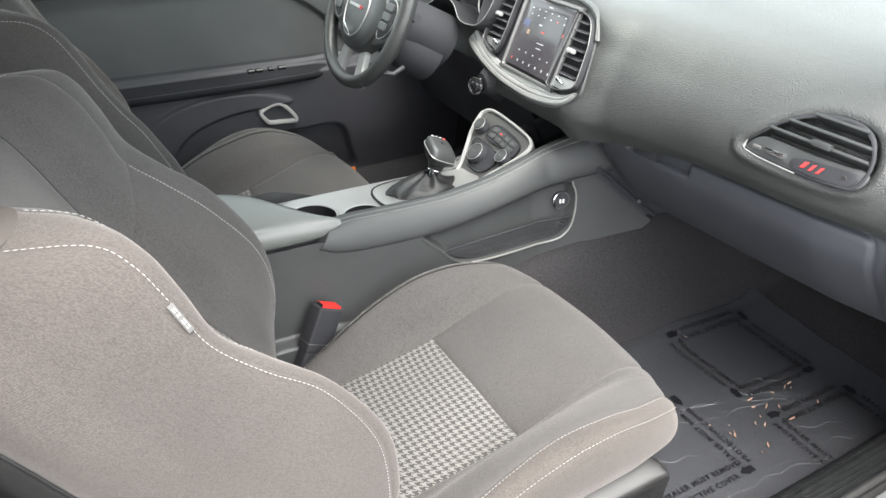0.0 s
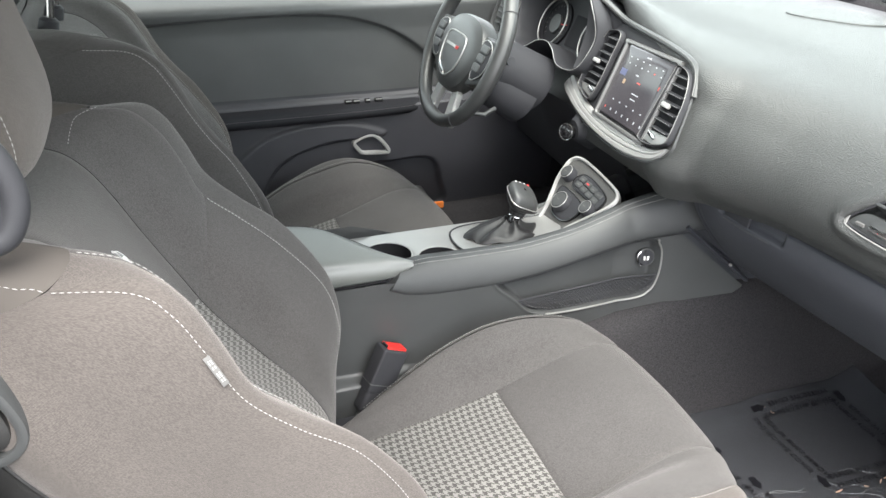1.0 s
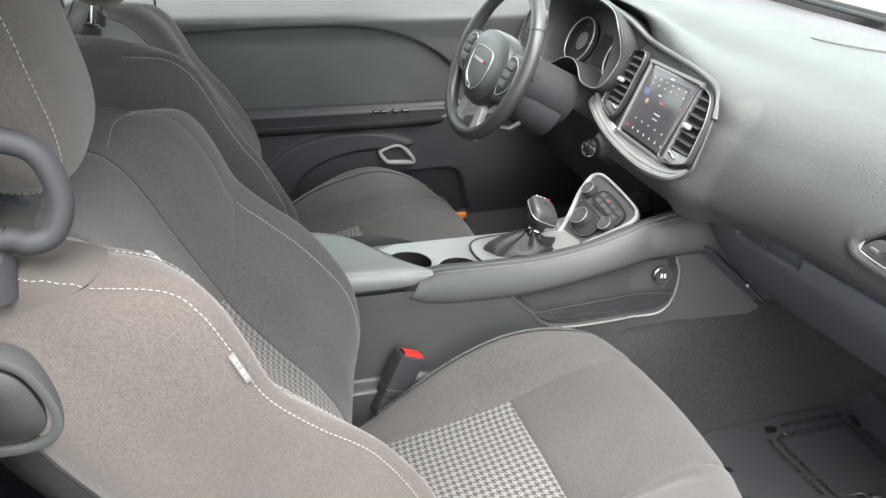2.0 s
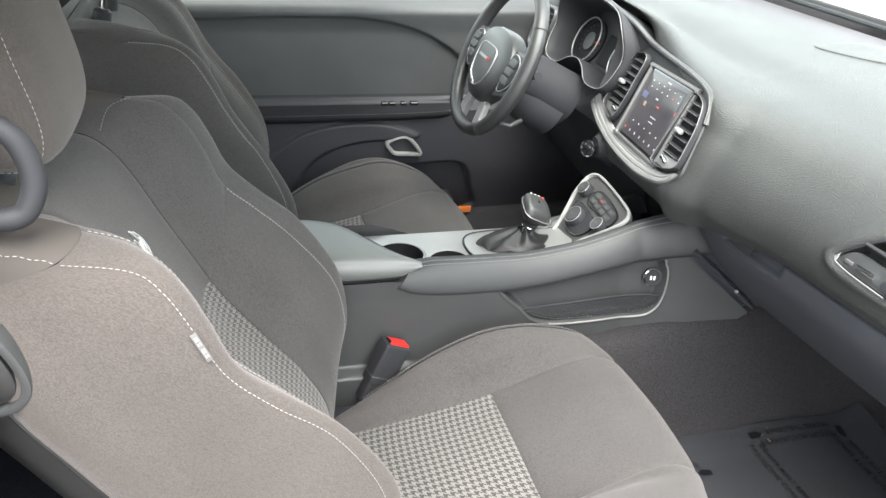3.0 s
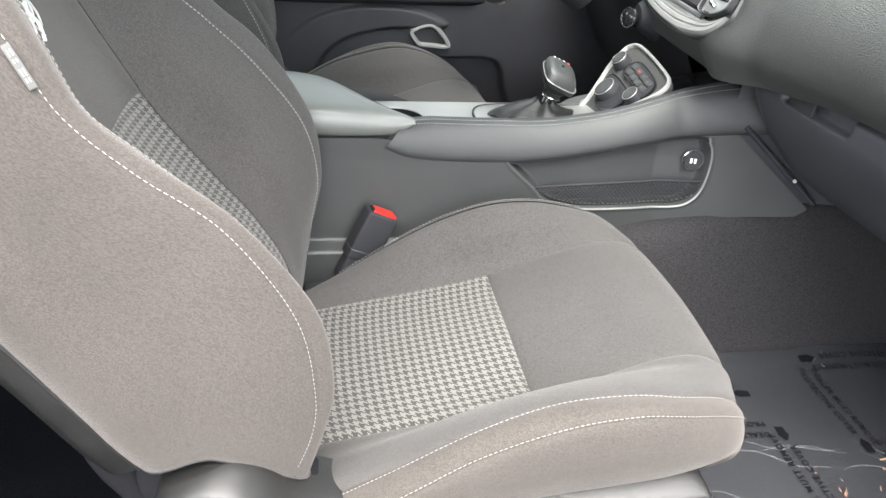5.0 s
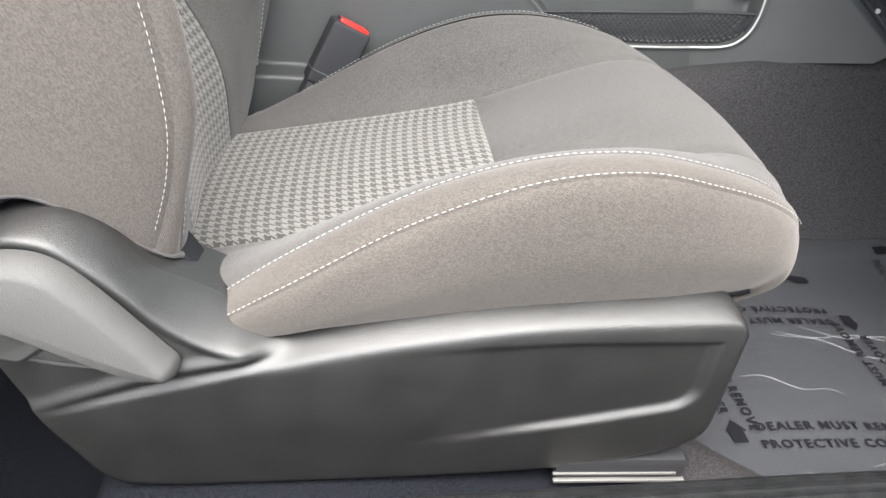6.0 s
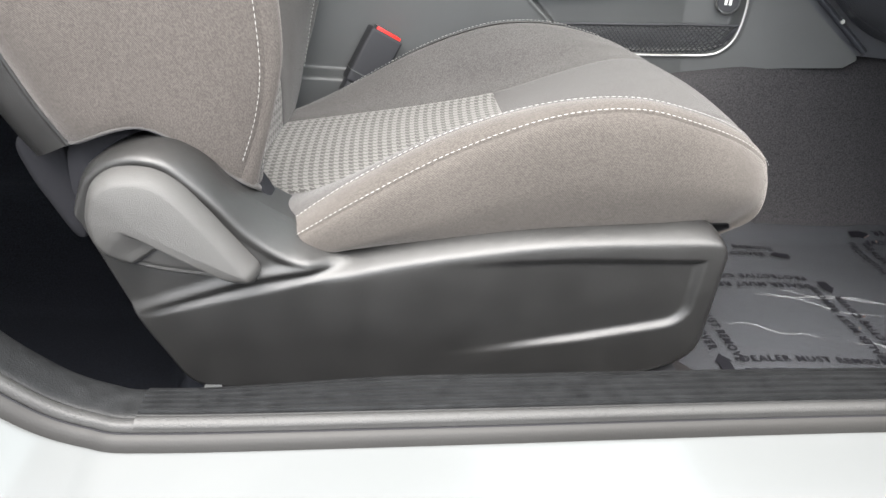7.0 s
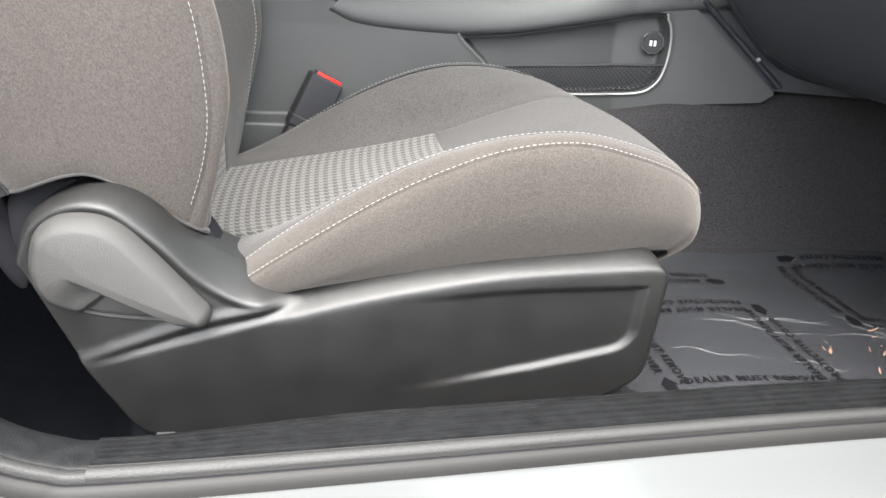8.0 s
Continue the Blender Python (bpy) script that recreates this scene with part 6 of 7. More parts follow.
    pd = lambda a, b, n: pc + dr * a + du * b + dn * n
    brow = spline([tuple(q) for q in (pd(-0.06, 0.106, 0.078), pd(0.04, 0.102, 0.076), pd(0.12, 0.092, 0.068), pd(0.175, 0.082, 0.046), st(-0.170, 0.123, -0.002), st(-0.085, 0.116, 0.0), st(0.052, 0.107, 0.0), st(0.132, 0.098, 0.0), st(0.172, 0.087, -0.001), st(0.194, 0.068, -0.002), st(0.208, 0.040, -0.003))], 90)
    part("brow", tube(brow, 0.0075, 12, flat=0.8), M_TRIM, root, "padded brow over the dials and the screen")
    # thin grey tube in place of the highlight along the brow's top
    part("brow_highlight", tube(brow + np.array([-0.006, 0, 0.0046]), 0.0009, 6), M_BEZEL, root)
    upper = spline([tuple(q) for q in (pd(0.12, 0.090, 0.066), pd(0.170, 0.080, 0.044), st(-0.170, 0.119, -0.002))], 16)
    lower = spline([tuple(q) for q in (pd(0.150, -0.074, 0.036), pd(0.190, -0.060, 0.012), st(-0.252, -0.022, -0.004))], 16)
    fill = np.array([upper + (lower - upper) * f + np.array([0.012 * math.sin(math.pi * f), 0, 0]) for f in np.linspace(0, 1, 12)])
    part("brow_cheek", grid_mesh("brow_cheek", fill, True), M_DARK, root)
    frame_o = [(a + 0.016, b + 0.004) for a, b in rounded(0.214, 0.156, 0.008)]
    sc = part("touchscreen", slab(frame_o, 0.004, st, bevel=0.0015), M_GLOSS, stack, "lit touchscreen behind gloss black glass")
    face = lambda a, b, n: st(a * 1.06 + 0.0165, b * 1.03 + 0.006, n + 0.0041)
    part("display", slab(rounded(0.185, 0.138, 0.004), 0.0006, face, bevel=0.0002), M_SCREEN, sc, "dim lit display")
    part("screen_bezel", frame_bar(spline([(a * 1.05, b * 1.03 + 0.0005) for a, b in frame_o], 90, True), 0.0085, 0.0085, st), M_BEZEL, stack, "satin grey bezel round the screen")
    part("screen_chin", slab([(-0.100, -0.0745), (0.116, -0.0745), (0.113, -0.0840), (-0.030, -0.0830), (-0.096, -0.0790)], 0.004, lambda a, b, n: st(a, b, n + 0.002), bevel=0.001), M_SILVER, stack, "satin silver step under the screen")

    def mark(a, b, w, h, mat):
        part("screen_mark", slab([(a - w * 0.42, b - h * 0.36), (a + w * 0.42, b - h * 0.36), (a + w * 0.42, b + h * 0.36), (a - w * 0.42, b + h * 0.36)], 0.0002, lambda x, y, n: face(x, y, n + 0.0007), bevel=0.00005), mat, sc)

    for i in range(6):
        mark(-0.066 + i * 0.026, 0.052, 0.007, 0.003, M_PIXEL)
        mark(-0.062 + i * 0.026, 0.040, 0.006, 0.0035, M_PIXELRED if i == 4 else M_PIXEL)
    mark(0.0, 0.062, 0.020, 0.004, M_PIXEL)
    mark(0.004, 0.012, 0.016, 0.004, M_PIXELRED)
    mark(-0.014, 0.024, 0.014, 0.004, M_PIXEL)
    mark(-0.052, 0.004, 0.012, 0.013, M_PIXELTAN)
    mark(-0.070, 0.020, 0.030, 0.018, M_PIXELBLUE)
    mark(0.010, -0.010, 0.032, 0.0028, M_PIXEL)
    mark(0.010, -0.020, 0.024, 0.0028, M_PIXEL)
    for i in range(5):
        mark(-0.060 + i * 0.030, -0.036, 0.006, 0.004, M_PIXEL)
    for i in range(7):
        mark(-0.078 + i * 0.026, -0.056, 0.005, 0.007, M_PIXELRED if i == 0 else M_PIXEL)
    mark(0.078, 0.020, 0.004, 0.010, M_PIXELRED)
    tilt_m = Matrix((R, U, N)).transposed().to_4x4()
    for vo, a_top, a_low, b_top, b_low, width, tab, thumb, plate in (
            (spline([(-0.180, 0.092), (-0.130, 0.091), (-0.127, 0.035), (-0.127, -0.010), (-0.142, -0.057), (-0.204, -0.047), (-0.222, -0.033), (-0.213, 0.020), (-0.198, 0.074)], 80, True), -0.160, -0.170, 0.078, -0.022, 0.062, (-0.180, 0.022), (-0.153, -0.037),
             [(-0.133, -0.030), (-0.144, -0.055), (-0.202, -0.046), (-0.217, -0.033)]),
            (spline([(0.136, 0.080), (0.180, 0.071), (0.203, 0.035), (0.210, -0.001), (0.213, -0.040), (0.205, -0.054), (0.166, -0.067), (0.123, -0.068), (0.117, -0.052), (0.125, 0.015), (0.129, 0.065)], 80, True), 0.160, 0.172, 0.064, -0.036, 0.060, (0.160, 0.008), (0.158, -0.051),
             [(0.124, -0.044), (0.206, -0.040), (0.203, -0.054), (0.166, -0.065), (0.125, -0.065)])):
        v = part("stack_vent", slab(vo, 0.003, lambda a, b, n: st(a, b, n - 0.002), bevel=0.001), M_INK, stack, "upright air vent with slats")
        part("vent_frame", frame_bar(vo, 0.0042, 0.011, st), M_DARK, v)
        part("vent_edge", frame_bar(vo, 0.0012, 0.0125, st), M_BEZEL, v)
        for k in range(7):
            f = k / 6
            b = b_top + (b_low - b_top) * f
            a = a_top + (a_low - a_top) * f
            m = tilt_m.copy()
            m.translation = st(a, b, 0.006)
            w = width * (0.72 + 0.28 * min(1.0, 2.2 * f))
            part("slat", box((w, 0.0030, 0.010), m @ pose(0, 0, 0, 25, 0, 0), 0.001), M_DARK, v)
            # paler tube on each dark slat stands for its lit edge
            part("slat_lit_edge", tube([m @ Vector((-w * 0.48, -0.0010, 0.0048)), m @ Vector((w * 0.48, -0.0010, 0.0048))], 0.0006, 5), M_BEZEL, v)
        m = tilt_m.copy()
        m.translation = st(*tab, 0.013)
        part("vent_tab", box((0.024, 0.009, 0.010), m, 0.003), M_SILVER, v)
        part("vent_foot", slab(plate, 0.006, lambda a, b, n: st(a, b, n + 0.001), bevel=0.001), M_PLATE, v, "satin foot of the vent")
        m2 = tilt_m.copy()
        m2.translation = st(*thumb, 0.0095)
        part("vent_thumb", box((0.030, 0.008, 0.006), m2 @ pose(0, 0, 0, 0, 0, -8), 0.0028), M_CHROME, v)
    # start button beside the column
    sb, sn = Vector((0.668, 0.992, 0.465)), Vector((-0.80, -0.35, 0.15)).normalized()
    btn = part("start_button", tube([sb + sn * -0.03, sb + sn * 0.004, sb + sn * 0.006], (0.017, 0.0165, 0.014), 28), M_GLOSS, root, "round push start button")
    part("button_ring", ring(sb + sn * 0.003, sn, 0.0185, 0.002, 36, 8), M_CHROME, btn)
    part("column_cover", tube([(0.72, 0.99, 0.47), (0.685, 0.992, 0.467)], (0.05, 0.024), 24), M_DARK, root)
    part("knee_panel", grid_mesh("knee_panel", np.array([[(0.70 + 0.05 * abs(y - 1.25) + (0.5 - z) * 0.55, y, z) for z in np.linspace(0.505, 0.24, 20)] for y in np.linspace(0.90, 1.62, 30)]), True), M_DARK, root)

    # instrument pod: two ringed dials under a hood
    pod_o = spline([(-0.185, -0.03), (-0.16, -0.075), (-0.09, -0.082), (-0.04, -0.055), (0.0, -0.046), (0.04, -0.055), (0.09, -0.082), (0.16, -0.075), (0.185, -0.03), (0.18, 0.04), (0.13, 0.085), (0.0, 0.098), (-0.13, 0.085), (-0.18, 0.04)], 110, True)
    pod = part("instrument_pod", slab(pod_o, 0.006, lambda a, b, n: pd(a, b, n - 0.040), bevel=0.001), M_DARK, root, "instrument pod with two ringed dials")
    hood = []
    for q in np.vstack([pod_o, pod_o[:1]]):
        over = 1 + 0.9 * float(smooth(-0.01, 0.08, q[1]))
        hood.append([tuple(pd(q[0] * f, q[1] * f, n * over if n > 0.03 else n)) for f, n in ((0.97, -0.040), (0.99, 0.020), (1.02, 0.040), (1.04, 0.044), (1.06, 0.040), (1.07, 0.02), (1.07, -0.05))])
    part("pod_hood", grid_mesh("pod_hood", np.array(hood)), M_DARK, pod)
    part("pod_trim", tube([pd(q[0] * 1.035, q[1] * 1.035, 0.0440 * (1 + 0.9 * float(smooth(-0.01, 0.08, q[1])))) for q in np.vstack([pod_o, pod_o[:1]])], 0.0010, 8, cap=False), M_PLATE, pod)
    for a in (-0.106, 0.106):
        part("dial_ring", ring(pd(a, 0.0, -0.014), dn, 0.060, 0.0022, 56, 10), M_PLATE, pod, "chrome dial ring")
        part("dial_face", tube([pd(a, 0.0, -0.034), pd(a, 0.0, -0.028)], 0.058, 48), M_INK, pod)
        for k in range(17):
            t = radians(-40 + k * 16.25)
            c0, c1 = (pd(a - 0.050 * math.cos(t), 0.050 * math.sin(t), -0.0275), pd(a - 0.043 * math.cos(t), 0.043 * math.sin(t), -0.0275))
            part("dial_tick", tube([c0, c1], 0.0006, 4), M_TAG, pod)
        part("needle", tube([pd(a + 0.026, 0.003, -0.025), pd(a + 0.052, 0.006, -0.025)], 0.0011, 6), M_REDPRINT, pod, "red needle")
        part("needle_hub", tube([pd(a, 0, -0.028), pd(a, 0, -0.022)], 0.024, 28), M_TRIM, pod)
    part("pod_display", slab(rounded(0.076, 0.080, 0.006), 0.003, lambda a, b, n: pd(a, b, n - 0.034), bevel=0.0005), M_INK, pod)
    dv = spline([(-0.060, -0.050), (-0.052, 0.040), (0.000, 0.056), (0.046, 0.044), (0.040, -0.046), (-0.010, -0.060)], 60, True)
    dvp = lambda a, b, n: (0.772 - n + 0.3 * b, 1.575 - a, 0.612 + b)
    vent = part("driver_vent", slab(dv, 0.003, lambda a, b, n: dvp(a, b, n - 0.004), bevel=0.001), M_INK, root, "dark air vent beside the instrument pod")
    part("vent_frame", frame_bar(dv, 0.007, 0.012, dvp), M_TRIM, vent)
    for k in range(6):
        part("slat", box((0.012, 0.078, 0.003), pose(*dvp(-0.005, -0.034 + k * 0.0145, 0.003), 0, 25, 0), 0.001), M_LEATHER, vent)
    part("vent_tab", box((0.008, 0.014, 0.008), pose(*dvp(0.010, 0.004, 0.010)), 0.002), M_SILVER, vent)
    # speaker grille and small sensor dome on top
    gr = spline([(1.10, 0.86), (1.16, 0.90), (1.26, 0.90), (1.28, 0.80), (1.24, 0.72), (1.16, 0.74)], 50, True)
    part("speaker_grille", slab(gr, 0.003, lambda a, b, n: (a, b, 0.7315 + n), bevel=0.001), M_DASH, root)
    part("sensor_dome", tube([(1.24, 0.66, 0.730), (1.24, 0.66, 0.737), (1.24, 0.66, 0.742)], (0.016, 0.013, 0.005), 20), M_DARK, root)


dashboard()


def steering_wheel():
    root = thing("steering_wheel", "black leather three-spoke steering wheel with silver spoke trim", "steering wheel", (0.60, 1.205, 0.56))
    c = Vector((0.497, 1.210, 0.617))
    n = Vector((-0.920, 0.0, 0.392))
    u = Vector((0.392, 0.0, 0.920))
    r = Vector((0, -1, 0))
    wp = lambda a, b, h: c + r * a * 1.04 + u * b * 1.04 + n * h
    rim = []
    for i in range(97):
        t = 2 * math.pi * i / 96
        rad = 0.177 - 0.006 * max(0, -math.sin(t)) ** 6
        thick = 0.0165 + 0.002 * abs(math.cos(t)) ** 3
        rim.append([tuple(wp((rad + thick * 0.9 * math.cos(s)) * math.cos(t), (rad + thick * 0.9 * math.cos(s)) * math.sin(t), thick * math.sin(s))) for s in np.linspace(0, 2 * math.pi, 17)])
    part("rim", grid_mesh("rim", np.array(rim)), M_RIM, root, "black leather rim")
    for t in (35, 145, 235, 305):
        a = radians(t)
        part("rim_seam", ring(wp(0.178 * math.cos(a), 0.178 * math.sin(a), 0), u * math.cos(a) - r * math.sin(a), 0.0172, 0.0008, 20, 6), M_DARK, root)
    hub = spline([(-0.100, 0.036), (-0.112, -0.008), (-0.088, -0.062), (-0.046, -0.096), (0.0, -0.104), (0.046, -0.096), (0.088, -0.062), (0.112, -0.008), (0.100, 0.036), (0.060, 0.062), (0.0, 0.069), (-0.060, 0.062)], 90, True)
    hb = part("airbag_cover", slab(hub, 0.040, lambda a, b, h: wp(a, b, h - 0.022), dome=0.010, bevel=0.016, rings=8), M_RIM, root, "dark airbag cover")
    em = spline([(-0.046, 0.028), (-0.052, -0.008), (-0.036, -0.044), (0.0, -0.060), (0.036, -0.044), (0.052, -0.008), (0.046, 0.028), (0.0, 0.034)], 60, True)
    ep = lambda a, b, h: wp(a * 1.05, b * 1.05 - 0.012, h + 0.022)
    part("emblem_field", slab(em, 0.004, ep, dome=0.003, bevel=0.001), M_TRIM, hb)
    part("emblem_rim", frame_bar(em, 0.0032, 0.005, ep, 0.001), M_PLATE, hb, "satin emblem rim")
    part("emblem_bar", slab([(-0.034, 0.002), (0.016, 0.002), (0.016, 0.008), (-0.034, 0.008)], 0.001, lambda a, b, h: ep(a, b, h + 0.0072), bevel=0.0002), M_PLATE, hb)
    for k in (0, 1):
        part("emblem_stripe", slab([(0.016 + k * 0.008, 0.001), (0.020 + k * 0.008, 0.001), (0.024 + k * 0.008, 0.008), (0.020 + k * 0.008, 0.008)], 0.001, lambda a, b, h: ep(a, b, h + 0.0072), bevel=0.0002), M_REDPRINT, hb, "red emblem stripes")
    part("hub_chevron", tube([ep(-0.030, -0.040, 0.006), ep(-0.012, -0.048, 0.007), ep(0.006, -0.054, 0.006)], 0.0042, 8), M_CHROME, hb)
    for sg in (-1, 1):
        sp = spline([(sg * 0.080, 0.034), (sg * 0.120, 0.040), (sg * 0.172, 0.036), (sg * 0.172, -0.040), (sg * 0.120, -0.060), (sg * 0.070, -0.064)], 50, True)
        arm = part("spoke", slab(sp, 0.024, lambda a, b, h: wp(a, b, h - 0.018), bevel=0.006), M_TRIM, root)
        pad = spline([(sg * 0.104, 0.030), (sg * 0.140, 0.034), (sg * 0.158, 0.012), (sg * 0.152, -0.026), (sg * 0.118, -0.050), (sg * 0.100, -0.040)], 44, True)
        part("switch_pad", slab(pad, 0.008, lambda a, b, h: wp(a, b, h + 0.004), dome=0.003, bevel=0.003), M_DARK, arm)
        part("switch_rim", frame_bar(pad, 0.002, 0.003, lambda a, b, h: wp(a, b, h + 0.009)), M_PLATE, arm)
        for k in range(3):
            part("switch", slab([(sg * (0.130 - 0.004 * k) + a, 0.019 - k * 0.021 + b) for a, b in rounded(0.034, 0.017, 0.004)], 0.005, lambda a, b, h: wp(a, b, h + 0.012), bevel=0.0015), M_TRIM, arm)
        leg = spline([(sg * 0.030, -0.092), (sg * 0.058, -0.096), (sg * 0.066, -0.130), (sg * 0.082, -0.164), (sg * 0.058, -0.176), (sg * 0.040, -0.172), (sg * 0.036, -0.140)], 50, True)
        part("lower_spoke", slab(leg, 0.014, lambda a, b, h: wp(a, b, h - 0.016), bevel=0.004), M_SILVER, root, "satin silver lower spoke")
    part("lower_link", slab(spline([(-0.062, -0.160), (0.0, -0.166), (0.062, -0.160), (0.054, -0.176), (0.0, -0.182), (-0.054, -0.176)], 40, True), 0.012, lambda a, b, h: wp(a, b, h - 0.008), bevel=0.004), M_SILVER, root)
    part("column", tube([wp(0, -0.005, -0.02), wp(0, -0.008, -0.06), wp(0, -0.012, -0.13), wp(0, -0.02, -0.22)], (0.055, 0.062, 0.066, 0.07), 28), M_DARK, root, "matt black steering column shroud")
    part("column_shroud", tube([wp(0, -0.03, -0.05), wp(0, -0.05, -0.12), wp(0, -0.06, -0.2)], (0.05, 0.062, 0.066), 24), M_DARK, root)
    for sg in (-1, 1):
        part("stalk", tube([wp(sg * 0.05, 0.0, -0.055), wp(sg * 0.115, 0.012, -0.05), wp(sg * 0.150, 0.018, -0.045)], (0.008, 0.008, 0.010), 12), M_DARK, root)
        part("shift_paddle", slab(spline([(sg * 0.075, 0.045), (sg * 0.125, 0.060), (sg * 0.132, 0.0), (sg * 0.105, -0.045), (sg * 0.080, -0.030)], 30, True), 0.005, lambda a, b, h: wp(a, b, h - 0.036), bevel=0.002), M_SILVER, root)
    part("tilt_lever", tube([wp(-0.005 + 0.06, -0.10, -0.11), wp(0.075, -0.118, -0.08), wp(0.06, -0.125, -0.06)], 0.006, 10), M_TRIM, root)


steering_wheel()


# ---------------------------------------------------------------- driver's door
def driver_door():
    root = thing("driver_door", "closed dark driver's door with padded armrest and bright pull handle", "car door", (0.2, 1.7, -0.1), kind="structure")
    x, z = np.meshgrid(np.linspace(-0.55, 1.0, 260), np.linspace(-0.07, 0.715, 230))
    y = 1.635 - 0.030 * smooth(-0.05, 0.16, z) + 0.050 * smooth(0.352, 0.366, z) - 0.012 * smooth(0.56, 0.64, z) + 0.120 * smooth(0.62, 0.715, z) ** 1.3
    y += 0.03 * smooth(0.45, 0.95, x)
    inset = spline([(-0.50, 0.592), (-0.20, 0.603), (0.03, 0.613), (0.25, 0.612), (0.40, 0.582), (0.52, 0.520), (0.61, 0.430), (0.63, 0.386), (0.56, 0.374), (0.20, 0.370), (-0.20, 0.370), (-0.50, 0.370), (-0.53, 0.45), (-0.53, 0.55)], 140, True)
    d = poly_distance(inset, x, z)
    y += 0.014 * (1 - smooth(-0.004, 0.001, d))
    bol = spline([(-0.04, 0.10), (-0.028, 0.215), (0.057, 0.298), (0.14, 0.332), (0.23, 0.344), (0.34, 0.338), (0.427, 0.308), (0.43, 0.29), (0.36, 0.285), (0.26, 0.280), (0.16, 0.250), (0.10, 0.200), (0.07, 0.12), (0.06, 0.02), (-0.03, 0.02)], 120, True)
    d2 = poly_distance(bol - np.array([0.02, 0.022]), x, z)
    y -= 0.012 * (1 - smooth(-0.008, 0.002, d2))
    pocket = spline([(0.10, 0.02), (0.12, 0.13), (0.24, 0.175), (0.42, 0.185), (0.56, 0.18), (0.60, 0.10), (0.60, 0.0), (0.3, -0.02)], 90, True)
    d3 = poly_distance(pocket, x, z)
    y += 0.020 * (1 - smooth(-0.010, 0.002, d3))
    shape = np.stack([x, y, z], axis=-1)
    split = int(np.searchsorted(z[:, 0], 0.383))
    part("upper_panel", grid_mesh("upper_panel", shape[split:]), M_DOOR, root, "grey moulded upper door panel")
    part("lower_panel", grid_mesh("lower_panel", shape[:split + 1]), M_LOWER, root, "dark moulded lower door panel")
    # cloth field inside the recess
    c = np.array([0.03, 0.49])
    rows = [c + (inset - c) * f for f in np.linspace(0.985, 0.02, 12)]
    pts = np.array([[(q[0], 1.6625 + 0.014 + 0.03 * float(smooth(0.45, 0.95, q[0])) - 0.012 * float(smooth(0.56, 0.64, q[1])), q[1]) for q in np.vstack([r, r[:1]])] for r in rows])
    part("door_insert", grid_mesh("door_insert", pts, True), M_DOORCLOTH, root, "darker padded door insert")
    part("door_skin", box((1.6, 0.04, 0.80), pose(0.22, 1.80, 0.28), 0.01), M_PAINT, root, "white painted outer skin")
    # armrest pad
    rows = []
    for x0, w in ((-0.50, 0.075), (-0.30, 0.078), (-0.10, 0.078), (0.15, 0.074), (0.35, 0.068), (0.48, 0.056), (0.56, 0.030)):
        b = 1.655 - w
        rows.append([(x0, 1.66, 0.330), (x0, b + 0.015, 0.327), (x0, b, 0.335), (x0, b - 0.002, 0.347), (x0, b + 0.010, 0.358), (x0, b + 0.04, 0.362), (x0, 1.664, 0.361)])
    A = np.array(rows).transpose(1, 0, 2)
    part("armrest", grid_mesh("armrest", surface(A, np.linspace(0, 6, 60), np.linspace(0, 6, 40)), False), M_PAD, root, "padded leatherette armrest")
    q = surface(A, np.linspace(0, 5.8, 80), [3.4])[0] + np.array([0, -0.0012, 0.0004])
    part("stitching", stitching(q, 0.0055, 0.0035, 0.0006), M_TAG, root)
    for i, (xx, w) in enumerate(((0.315, 0.020), (0.338, 0.020), (0.372, 0.016), (0.405, 0.024))):
        sw = part("window_switch", box((w, 0.018, 0.010), pose(xx, 1.638, 0.365, 8, 0, 0), 0.003), M_GLOSS, root)
        part("switch_edge", box((w * 0.8, 0.003, 0.003), pose(xx, 1.630, 0.370), 0.001), M_PLATE, sw)
    hp = lambda a, b, h: (0.373 + a, 1.612 - h, 0.243 + b)
    hd = spline([(-0.054, 0.010), (-0.040, 0.022), (-0.012, 0.031), (0.010, 0.028), (0.034, 0.004), (0.050, -0.020), (0.044, -0.027), (0.010, -0.025), (-0.028, -0.022), (-0.042, -0.010)], 70, True)
    hn = part("pull_handle", frame_bar(hd, 0.0125, 0.020, hp), M_SILVER, root, "satin silver inner door handle")
    part("handle_cup", slab(hd, 0.002, hp, bevel=0.0005), M_INK, hn)
    part("handle_blade", slab(spline([(-0.046, 0.010), (-0.010, 0.024), (0.005, 0.0), (-0.015, -0.016), (-0.036, -0.006)], 30, True), 0.006, hp, bevel=0.002), M_DARK, hn)
    part("map_pocket_lip", tube(spline([(0.40, 1.618, 0.205), (0.48, 1.612, 0.193), (0.56, 1.615, 0.185), (0.62, 1.622, 0.182)], 20), 0.004, 8), M_TRIM, root)
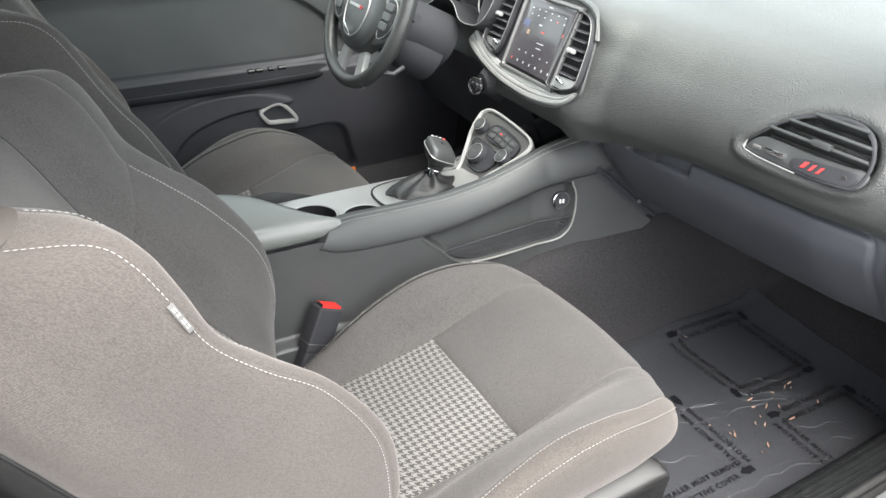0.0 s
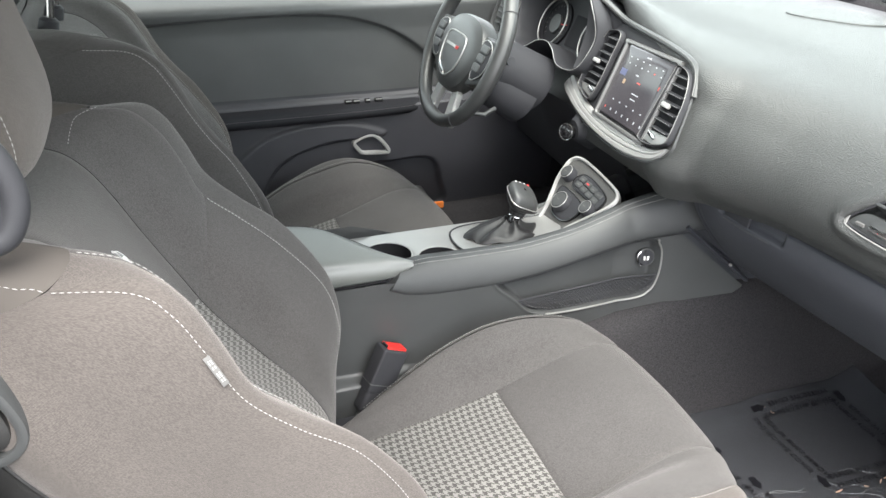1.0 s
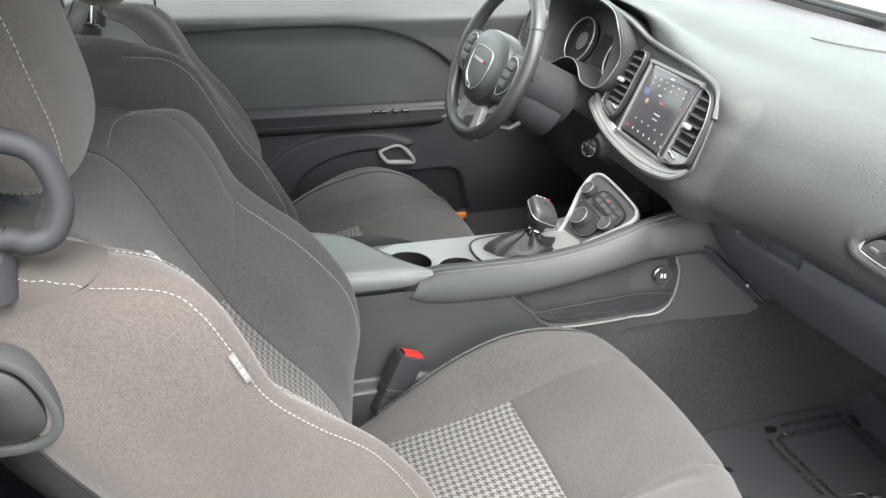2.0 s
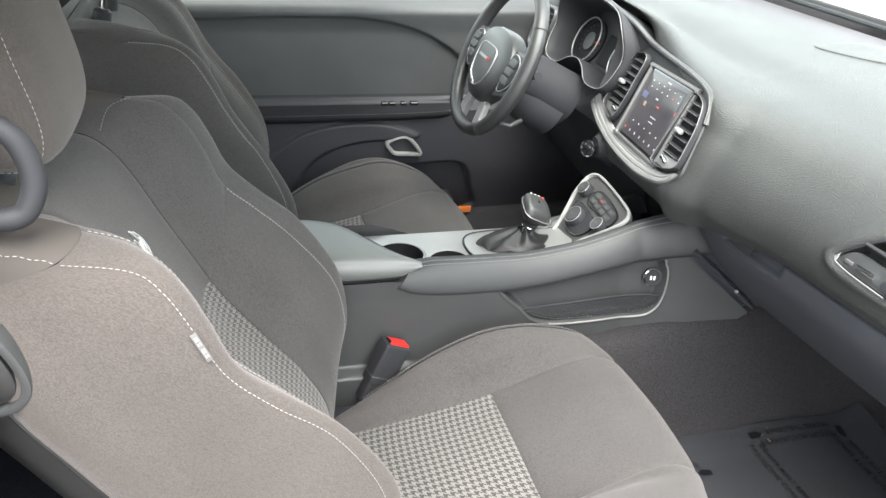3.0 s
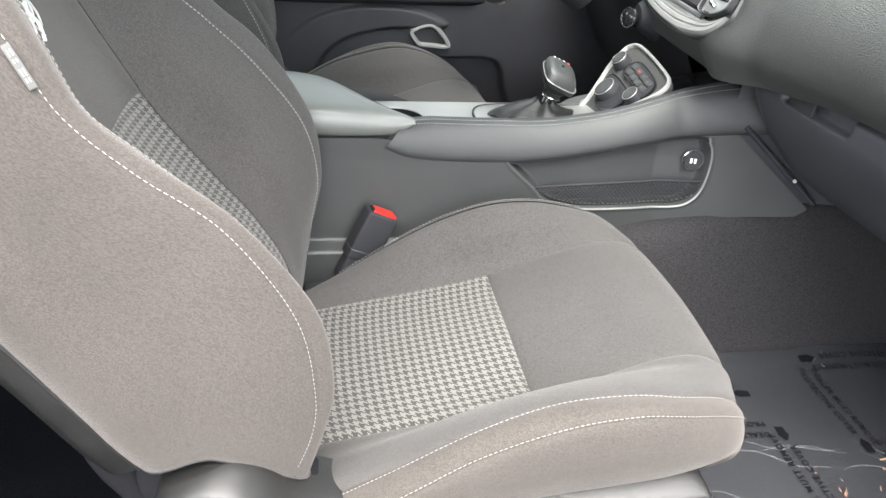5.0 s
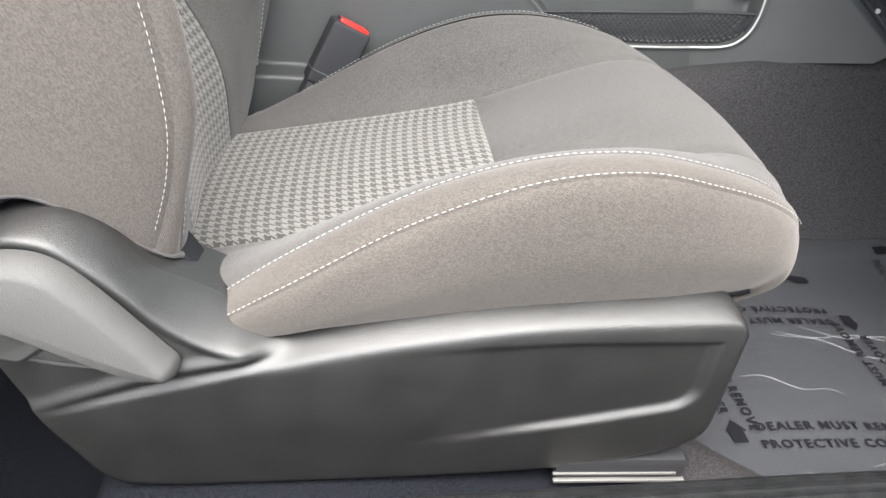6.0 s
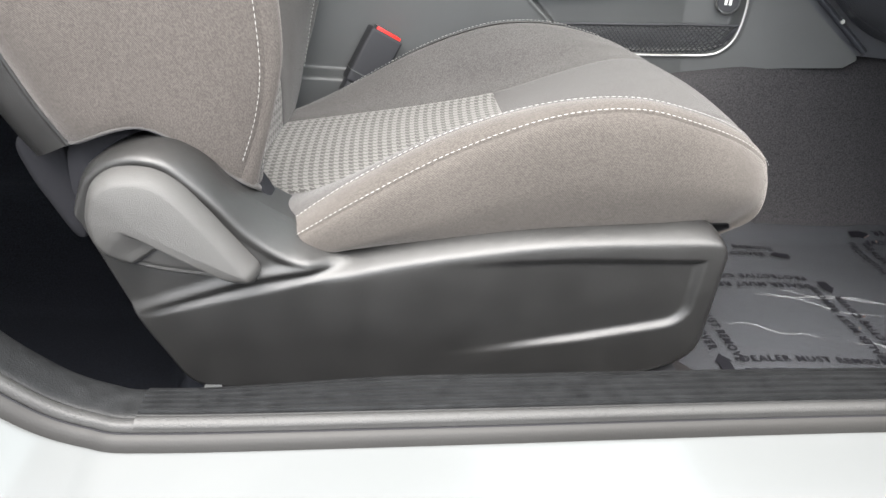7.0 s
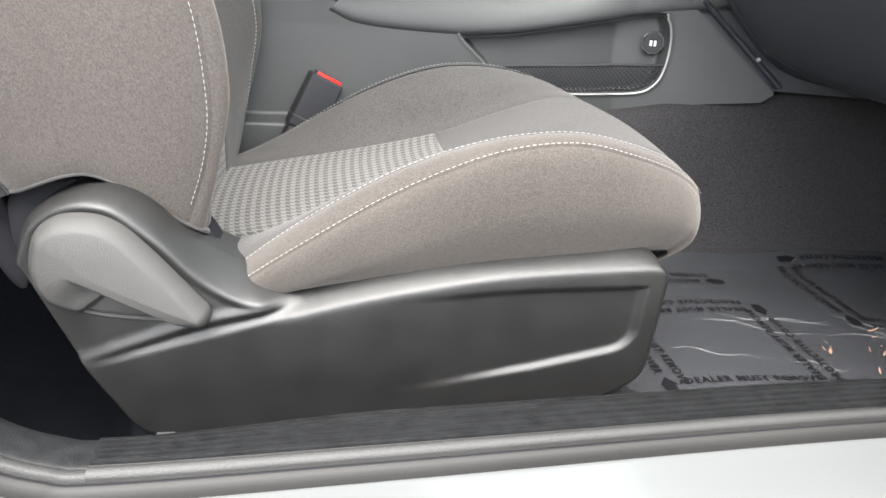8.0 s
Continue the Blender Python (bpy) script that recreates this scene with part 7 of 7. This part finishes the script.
    part("lock_knob", tube([(-0.26, 1.668, 0.655), (-0.26, 1.668, 0.700), (-0.26, 1.668, 0.705)], (0.004, 0.004, 0.006), 12), M_CHROME, root, "slim lock knob")
    part("knob_collar", ring((-0.26, 1.668, 0.652), (0, 0, 1), 0.010, 0.003, 20, 8), M_TRIM, root)
    part("amber_reflector", box((0.060, 0.010, 0.022), pose(0.577, 1.606, 0.016), 0.004), M_LENS, root, "amber door edge lens")
    win = sheet("side_window", lambda u, v: (-0.55 + 1.45 * u - 0.45 * u * v, 1.715 - 0.18 * v, 0.70 + 0.32 * v), np.linspace(0, 1, 16), np.linspace(0, 1, 10), M_GLASS, "", False, root)
    win.visible_shadow = False


driver_door()

sheet("kick_panel", lambda u, v: (0.86 + 0.6 * u + 0.16 * (1 - v) * (1 - u), 0.012 + 0.02 * math.sin(3 * u), -0.02 + 0.60 * v), np.linspace(0, 1, 20), np.linspace(0, 1, 20), M_TRIM,
             "dark plastic kick panel at the front of the footwell", True, category="trim", thick=0.02)
sheet("kick_panel.001", lambda u, v: (0.88 + 0.62 * u, 1.655 + 0.01 * math.sin(3 * u), -0.08 + 0.86 * v), np.linspace(0, 1, 12), np.linspace(0, 1, 12), M_DARK,
                 "black trim panel closing the driver's footwell", category="trim", thick=0.02)
sheet("firewall", lambda u, v: (1.42 + 0.02 * v, 0.0 + 1.68 * u, 0.0 + 0.75 * v), np.linspace(0, 1, 12), np.linspace(0, 1, 10), M_CARPET, "dark carpeted firewall under the dash", True, category="wall", thick=0.03)


def pedal_set():
    for nm, y, w, z in (("brake_pedal", 1.20, 0.10, 0.13), ("accelerator_pedal", 1.08, 0.05, 0.10)):
        r = thing(nm, "black rubber pedal in the driver's footwell", "pedal", (1.2, y, z))
        part("pad", box((0.018, w, 0.07), pose(1.18, y, z, 0, -35, 0), 0.006), M_RUBBER, r)
        part("arm", tube([(1.19, y, z + 0.02), (1.24, y, z + 0.15), (1.36, y, z + 0.28)], 0.009, 10), M_DARK, r)


pedal_set()
